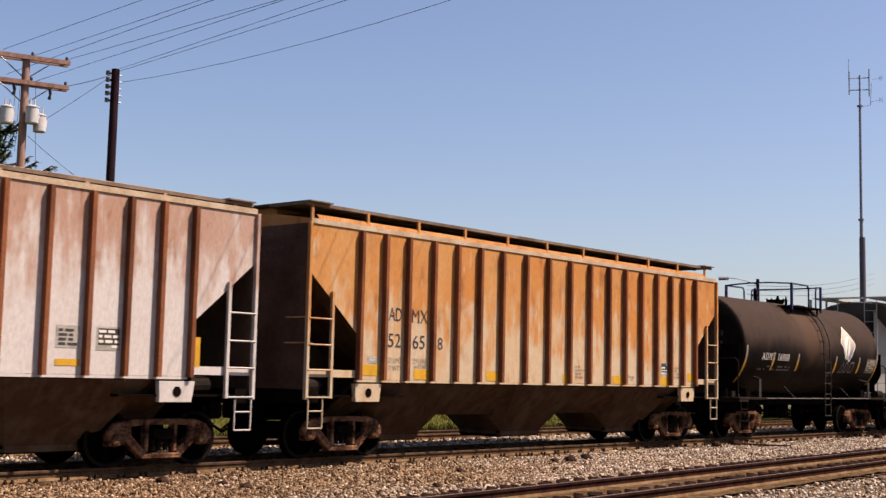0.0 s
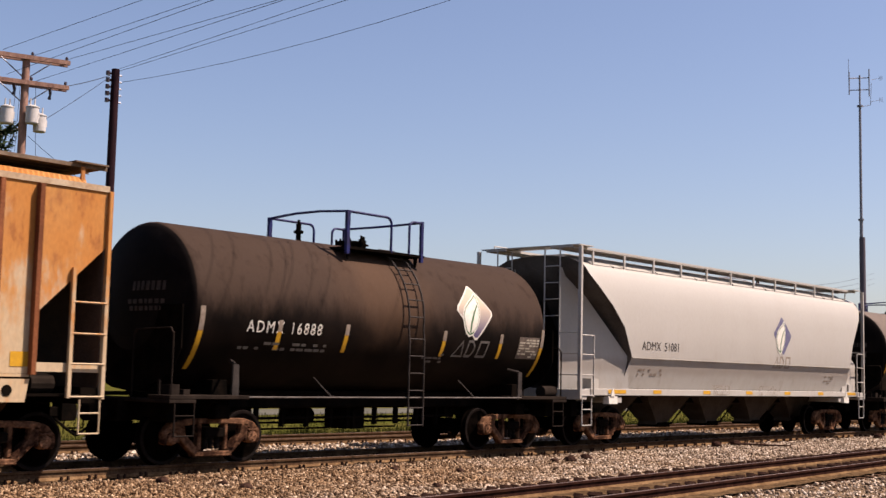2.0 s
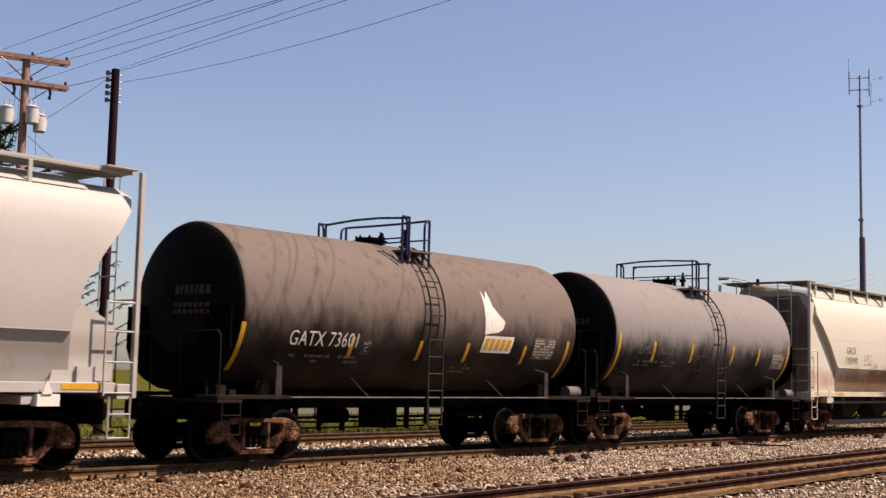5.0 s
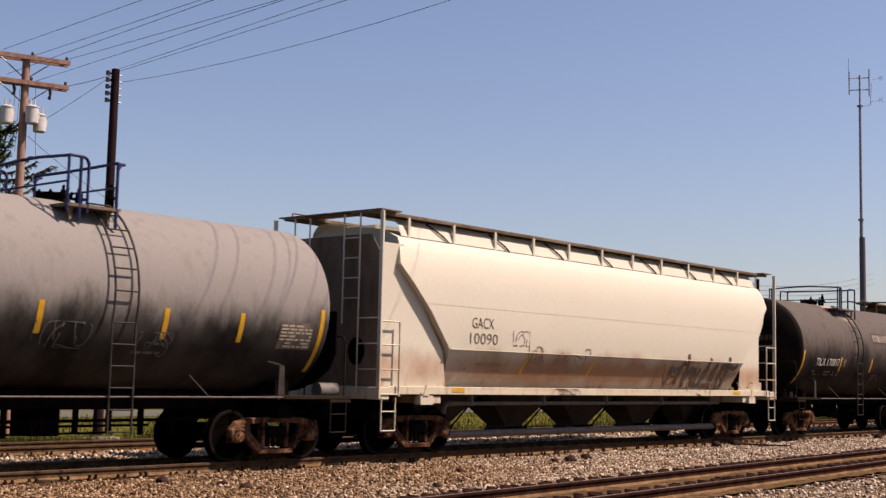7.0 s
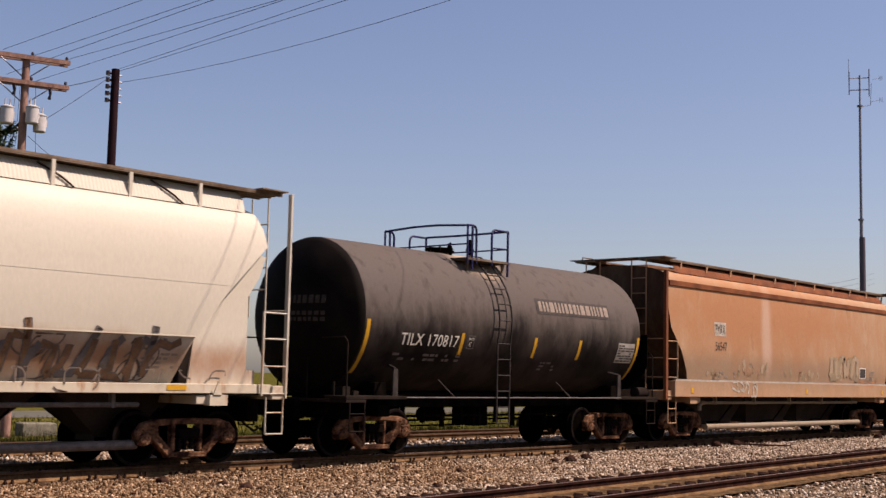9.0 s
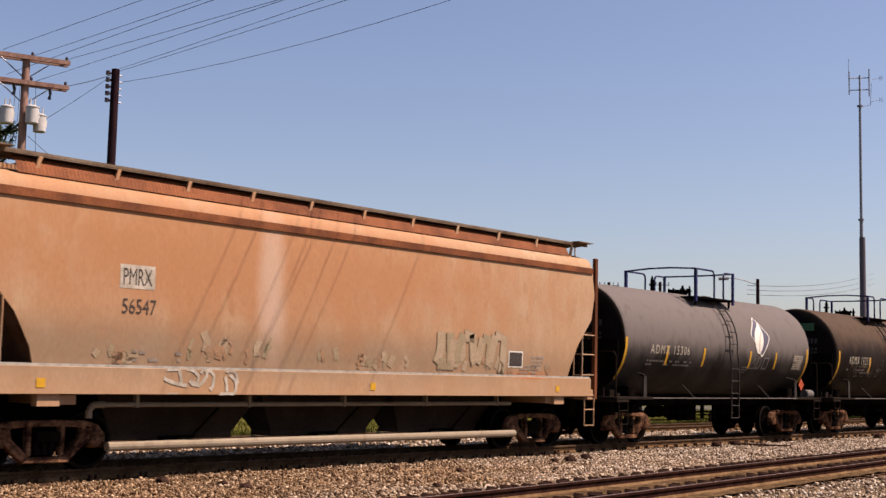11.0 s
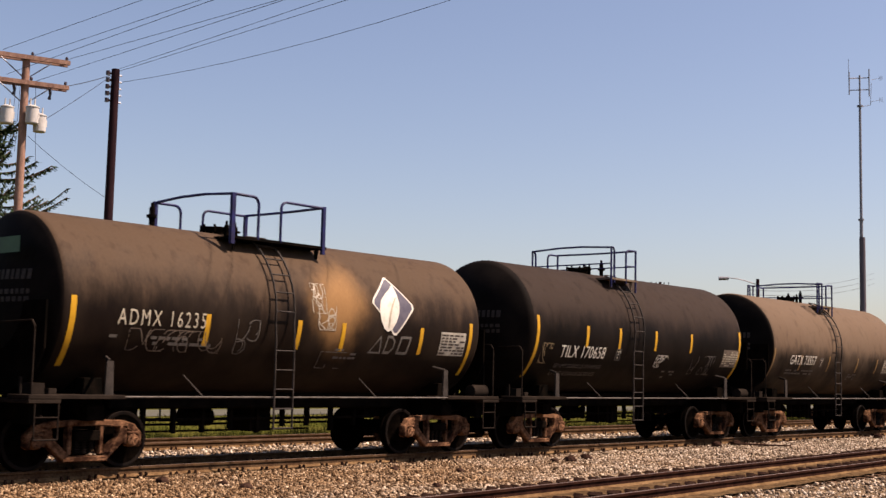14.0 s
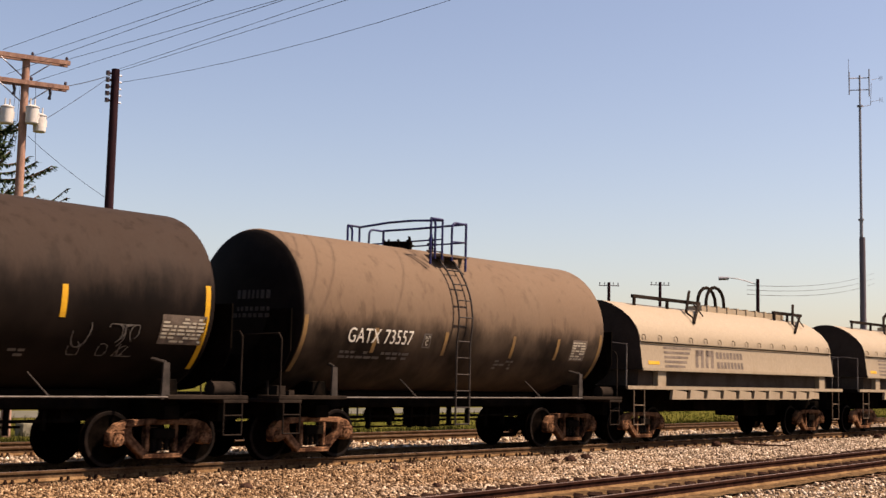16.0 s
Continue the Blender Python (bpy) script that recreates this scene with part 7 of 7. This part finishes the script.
part("antenna_arm", bm, GALV, mast)
bm = bmesh.new()
for z, s in ((29.9, 1.9), (27.9, 1.9)):
    tube(bm, (1.0 * ex, 1.0 * ey, z - 0.2), (s * ex, s * ey, z), 0.018, 6)
    for k in (-0.12, 0.0, 0.12):
        tube(bm, ((s + k) * ex, (s + k) * ey, z - 0.22), ((s + k) * ex, (s + k) * ey, z + 0.22), 0.015, 5)
part("yagi_antenna", bm, GALV, mast)

stub = lean_pole("utility_pole", "grey weathered pole standing before the mast", 75.3, 12.0, 10.76, 0.21, 0.18, POLE_GREY)

lamp_post = tagged(empty("street_lamp", pose(97.5, TRACK_Y + 30, -0.7)), "street lamp with a long arm on a dark pole", "street lamp")
bm = bmesh.new()
tube(bm, (0, 0, 0), (0, 0, 11.1), 0.17, 10, 0.14)
part("pole", bm, POLE_WOOD, lamp_post)
bm = bmesh.new()
pipe(bm, [(0, 0, 10.6), (-0.9 * ex, -0.9 * ey, 10.9), (-1.9 * ex, -1.9 * ey, 11.12), (-2.6 * ex, -2.6 * ey, 11.16)], 0.045)
part("arm", bm, GALV, lamp_post)
bm = bmesh.new()
tube(bm, (-2.5 * ex, -2.5 * ey, 11.1), (-3.3 * ex, -3.3 * ey, 11.08), 0.14, 10, 0.17)
part("lamp_head", bm, GALV, lamp_post)

for x, d, top in ((97.6, 45, 10.6), (106.8, 45, 11.3)):
    p = lean_pole("utility_pole", "distant wooden utility pole with cross-arm", x, d, top, 0.18, 0.14, POLE_WOOD)
    bm = bmesh.new()
    for z in (top + 0.4,):
        tube(bm, (-0.95 * ex, -0.95 * ey, z), (0.95 * ex, 0.95 * ey, z), 0.045, 6)
    part("cross_arm", bm, POLE_GREY, p)
    for q in (-0.85, -0.4, 0.4, 0.85):
        bm = bmesh.new()
        insulator(bm, q * ex, q * ey, top + 0.44, 0.26)
        part("insulator", bm, GLAZE, p)


# ---- conifer behind the poles ----
def conifer(x, dy, height, spread, seed):
    rng = random.Random(seed)
    root = tagged(empty("conifer", pose(x, TRACK_Y + dy, -0.7)), "tall dark green spruce with drooping branches", "tree")
    bm = bmesh.new()
    tube(bm, (0, 0, 0), (0, 0, height * 0.55), 0.32, 10, 0.2)
    tube(bm, (0, 0, height * 0.55), (0, 0, height), 0.2, 8, 0.03)
    part("trunk", bm, BARK, root)
    limbs, verts, faces = bmesh.new(), [], []
    z = 1.8
    while z < height - 0.4:
        reach = spread * (1 - z / height) ** 0.8 + 0.25
        for k in range(5):
            a = rng.uniform(0, 6.28)
            ln = reach * rng.uniform(0.6, 1.1)
            pts = []
            for i in range(7):
                t = i / 6
                pts.append(Vector((math.cos(a) * ln * t, math.sin(a) * ln * t, z - 0.06 * ln * t + 0.38 * ln * t * t)))
            pipe(limbs, pts, 0.022, 4)
            for i in range(1, 7):
                for j in range(22):
                    c = pts[i - 1].lerp(pts[i], rng.random())
                    d = Vector((math.cos(a + rng.uniform(-1.3, 1.3)), math.sin(a + rng.uniform(-1.3, 1.3)), rng.uniform(-0.9, 0.15))).normalized()
                    s = rng.uniform(0.09, 0.24)
                    w = d.cross(Vector((rng.uniform(-1, 1), rng.uniform(-1, 1), 1))).normalized() * s * 0.2
                    q = len(verts)
                    verts += [c - w, c + w, c + d * s + w * 0.3, c + d * s - w * 0.3]
                    faces.append((q, q + 1, q + 2, q + 3))
        z += rng.uniform(0.22, 0.4)
    tagged(part("branch", limbs, BARK, root), kind="stuff")
    me = bpy.data.meshes.new("needles")
    me.from_pydata([tuple(v) for v in verts], [], faces)
    me.materials.append(NEEDLE)
    share("needles", me, root)
    return root


conifer(24.9, 26, 12.3, 6.5, 7)


# ---- the three tracks ----
build_track("track_main", "main railway track under the train, rusty rails on wooden ties", 0.0, near=(6, 52))
build_track("track_back", "second railway track beyond the train", 5.3, near=(8, 55))
build_track("track_front", "rusty siding track nearer the camera", -7.45, turn=3.4, pivot=20.0, near=(6, 60), plate=PLATE_LOOSE, rail=RAIL_OLD)

# ---- loose stone, lumps, weeds ----
dirt = sheet("dirt_strip", -8, 60, -1.15, 1.15, 340, 40, lambda x, y: -0.185 + 0.035 * (abs(y + 0.28) > 0.4) + 0.022 * noise.noise((x * 2.1, y * 2.1, 5)), DIRT)
dirt.matrix_basis = pose(20.0, TRACK_Y - 7.45, 0, 0, 0, 3.4)
tagged(dirt, "rusty brown dirt packed between the siding's rails", "dirt", kind="structure")
grng = np.random.default_rng(4)
spots = scatter(grng, 7, 26, -6.4, -1.32, 52000) + scatter(grng, 26, 52, -6.2, -1.3, 40000) + scatter(grng, 52, 110, -6, -1.2, 12000) + scatter(grng, 7, 52, -1.34, -0.95, 2600)
rubble("ballast_stones", "pale crushed limestone ballast between the tracks", spots, STONE, 1, (0.011, 0.036))
spots = scatter(grng, 10, 34, -8.4, -6.4, 900) + scatter(grng, 34, 70, -7.5, -3.5, 2500) + scatter(grng, 10, 40, -13, -8.6, 14000)
rubble("ballast_stones", "pale crushed limestone ballast round the siding", spots, STONE, 2, (0.012, 0.045))
spots = scatter(grng, 9, 40, 1.3, 7.2, 16000) + scatter(grng, 40, 90, 1.3, 7.2, 8000)
rubble("ballast_stones", "pale crushed limestone ballast behind the train", spots, STONE, 3, (0.02, 0.06))
spots = [(x, y, z - 0.03) for x, y, z in scatter(grng, 6, 60, -0.7, 0.7, 9000)]
rubble("ballast_stones", "pale crushed limestone ballast in the main track", spots, STONE, 5, (0.025, 0.06))


def concrete_block(x, dy, sx, sz, turn):
    bm = bmesh.new()
    box(bm, -sx, sx, -0.28, 0.28, -0.35, sz)
    for v in bm.verts:
        v.co += Vector((0.06, 0.05, 0.04)) * noise.noise(v.co * 1.7 + Vector((x, dy, 0)))
    ob = part("concrete_block", bm, CONCRETE, bevel=0.04)
    ob.matrix_basis = pose(x, TRACK_Y + dy, -0.45, 0, 0, turn)
    return tagged(ob, "weathered pale concrete block among the weeds", "concrete block", group="concrete blocks beside the track")


for x, dy, sx, sz, turn in ((21.6, 13.4, 0.5, 0.05, 4), (22.4, 18.2, 0.6, 0.25, -6)):
    concrete_block(x, dy, sx, sz, turn)


def lump(x, dy, size, seed):
    bm = bmesh.new()
    bmesh.ops.create_icosphere(bm, subdivisions=2, radius=size)
    for v in bm.verts:
        v.co *= 1 + 0.35 * noise.noise(v.co * (3.0 / max(size, 0.05)) * 0.3 + Vector((seed, 0, 0)))
        v.co.z *= 0.75
    ob = part("slag_lump", bm, CLOD)
    ob.location = (x, TRACK_Y + dy, bed_height(x, TRACK_Y + dy) + size * 0.35)
    return tagged(ob, "dark brown lump of slag lying on the ballast", "stone", group="dark lumps on the ballast")


LUMPS = ((22.5, -2.65, 0.10), (23.3, -2.5, 0.09), (22.1, -2.5, 0.06), (31.2, -1.5, 0.10), (32.6, -1.35, 0.10), (12.3, -1.9, 0.07), (12.9, -2.65, 0.06), (12.75, -3.35, 0.07), (15.5, -4.85, 0.05), (18.25, -3.05, 0.06), (17.2, -2.35, 0.06), (42.5, -1.6, 0.1))
for k, (x, d, s) in enumerate(LUMPS):
    lump(x, d, s * 1.5, k + 1)


bm = bmesh.new()
tube(bm, (0, 0, 0.09), (1.5, -1.0, 0.03), 0.035, 7, 0.02)
tube(bm, (0.75, -0.5, 0.06), (1.05, -0.55, 0.2), 0.014, 5)
stick = part("stick", bm, CLOD)
stick.location = (32.0, TRACK_Y - 1.6, bed_height(32.0, TRACK_Y - 1.6))
tagged(stick, "dark crooked stick lying on the ballast", "stick")


def grass_blades(name, label, spots, seed, size=(0.15, 0.45)):
    rng = np.random.default_rng(seed)
    verts, faces = [], []
    for x, y, z in spots:
        h = rng.uniform(*size)
        for _ in range(4):
            a = rng.uniform(0, 6.28)
            lx, ly = math.cos(a) * h * rng.uniform(0.1, 0.5), math.sin(a) * h * rng.uniform(0.1, 0.5)
            wx, wy = -math.sin(a) * 0.011, math.cos(a) * 0.011
            q = len(verts)
            verts += [(x - wx, y - wy, z), (x + wx, y + wy, z), (x + lx, y + ly, z + h)]
            faces.append((q, q + 1, q + 2))
    me = bpy.data.meshes.new(name)
    me.from_pydata(verts, [], faces)
    me.materials.append(WEED)
    return tagged(new(name, me), label, "grass", kind="stuff")


wr = np.random.default_rng(9)
ws = []
for k in range(760):
    cx, cd = wr.uniform(8, 75), 7.6 + abs(wr.normal(0, 1.6))
    for _ in range(14):
        x, d = cx + wr.normal(0, 0.25), cd + wr.normal(0, 0.25)
        ws.append((x, TRACK_Y + d, max(-0.62, bed_height(x, TRACK_Y + d)) - 0.02))
grass_blades("weeds", "green weeds along the edge of the ballast", ws, 1, (0.15, 0.55))
ws = [(x, TRACK_Y + d, -0.64) for x, d in zip(wr.uniform(10, 120, 9000), wr.uniform(9.5, 30, 9000))]
grass_blades("field_grass", "dry tufts of grass in the field", ws, 2, (0.1, 0.3))


# ---- what moves ----
KNOTS = (0.0, 4.0, 8.0, 12.0, 16.0)
SPEEDS = (9.9063, 9.8045, 9.7713, 9.5903, 9.5427)


def gone(t):
    """How far the train has rolled by t seconds."""
    s = 0.0
    for (a, b), (u, v) in zip(zip(KNOTS, KNOTS[1:]), zip(SPEEDS, SPEEDS[1:])):
        if t <= a:
            break
        e = min(t, b)
        w = u + (v - u) * (e - a) / (b - a)
        s += (u + w) / 2 * (e - a)
    return s


def motions():
    for car, centre in CARS:
        walk(car, [(t * 0.5, pose(centre - gone(t * 0.5), TRACK_Y, 0)) for t in range(33)])
    turns = [(k / 15.0, -math.degrees(gone(k / 15.0) / WHEEL_R)) for k in range(241)]
    for wheel, x in ROLLING:
        walk(wheel, [(t, pose(x, 0, WHEEL_R, 0, a, 0)) for t, a in turns])


motions()
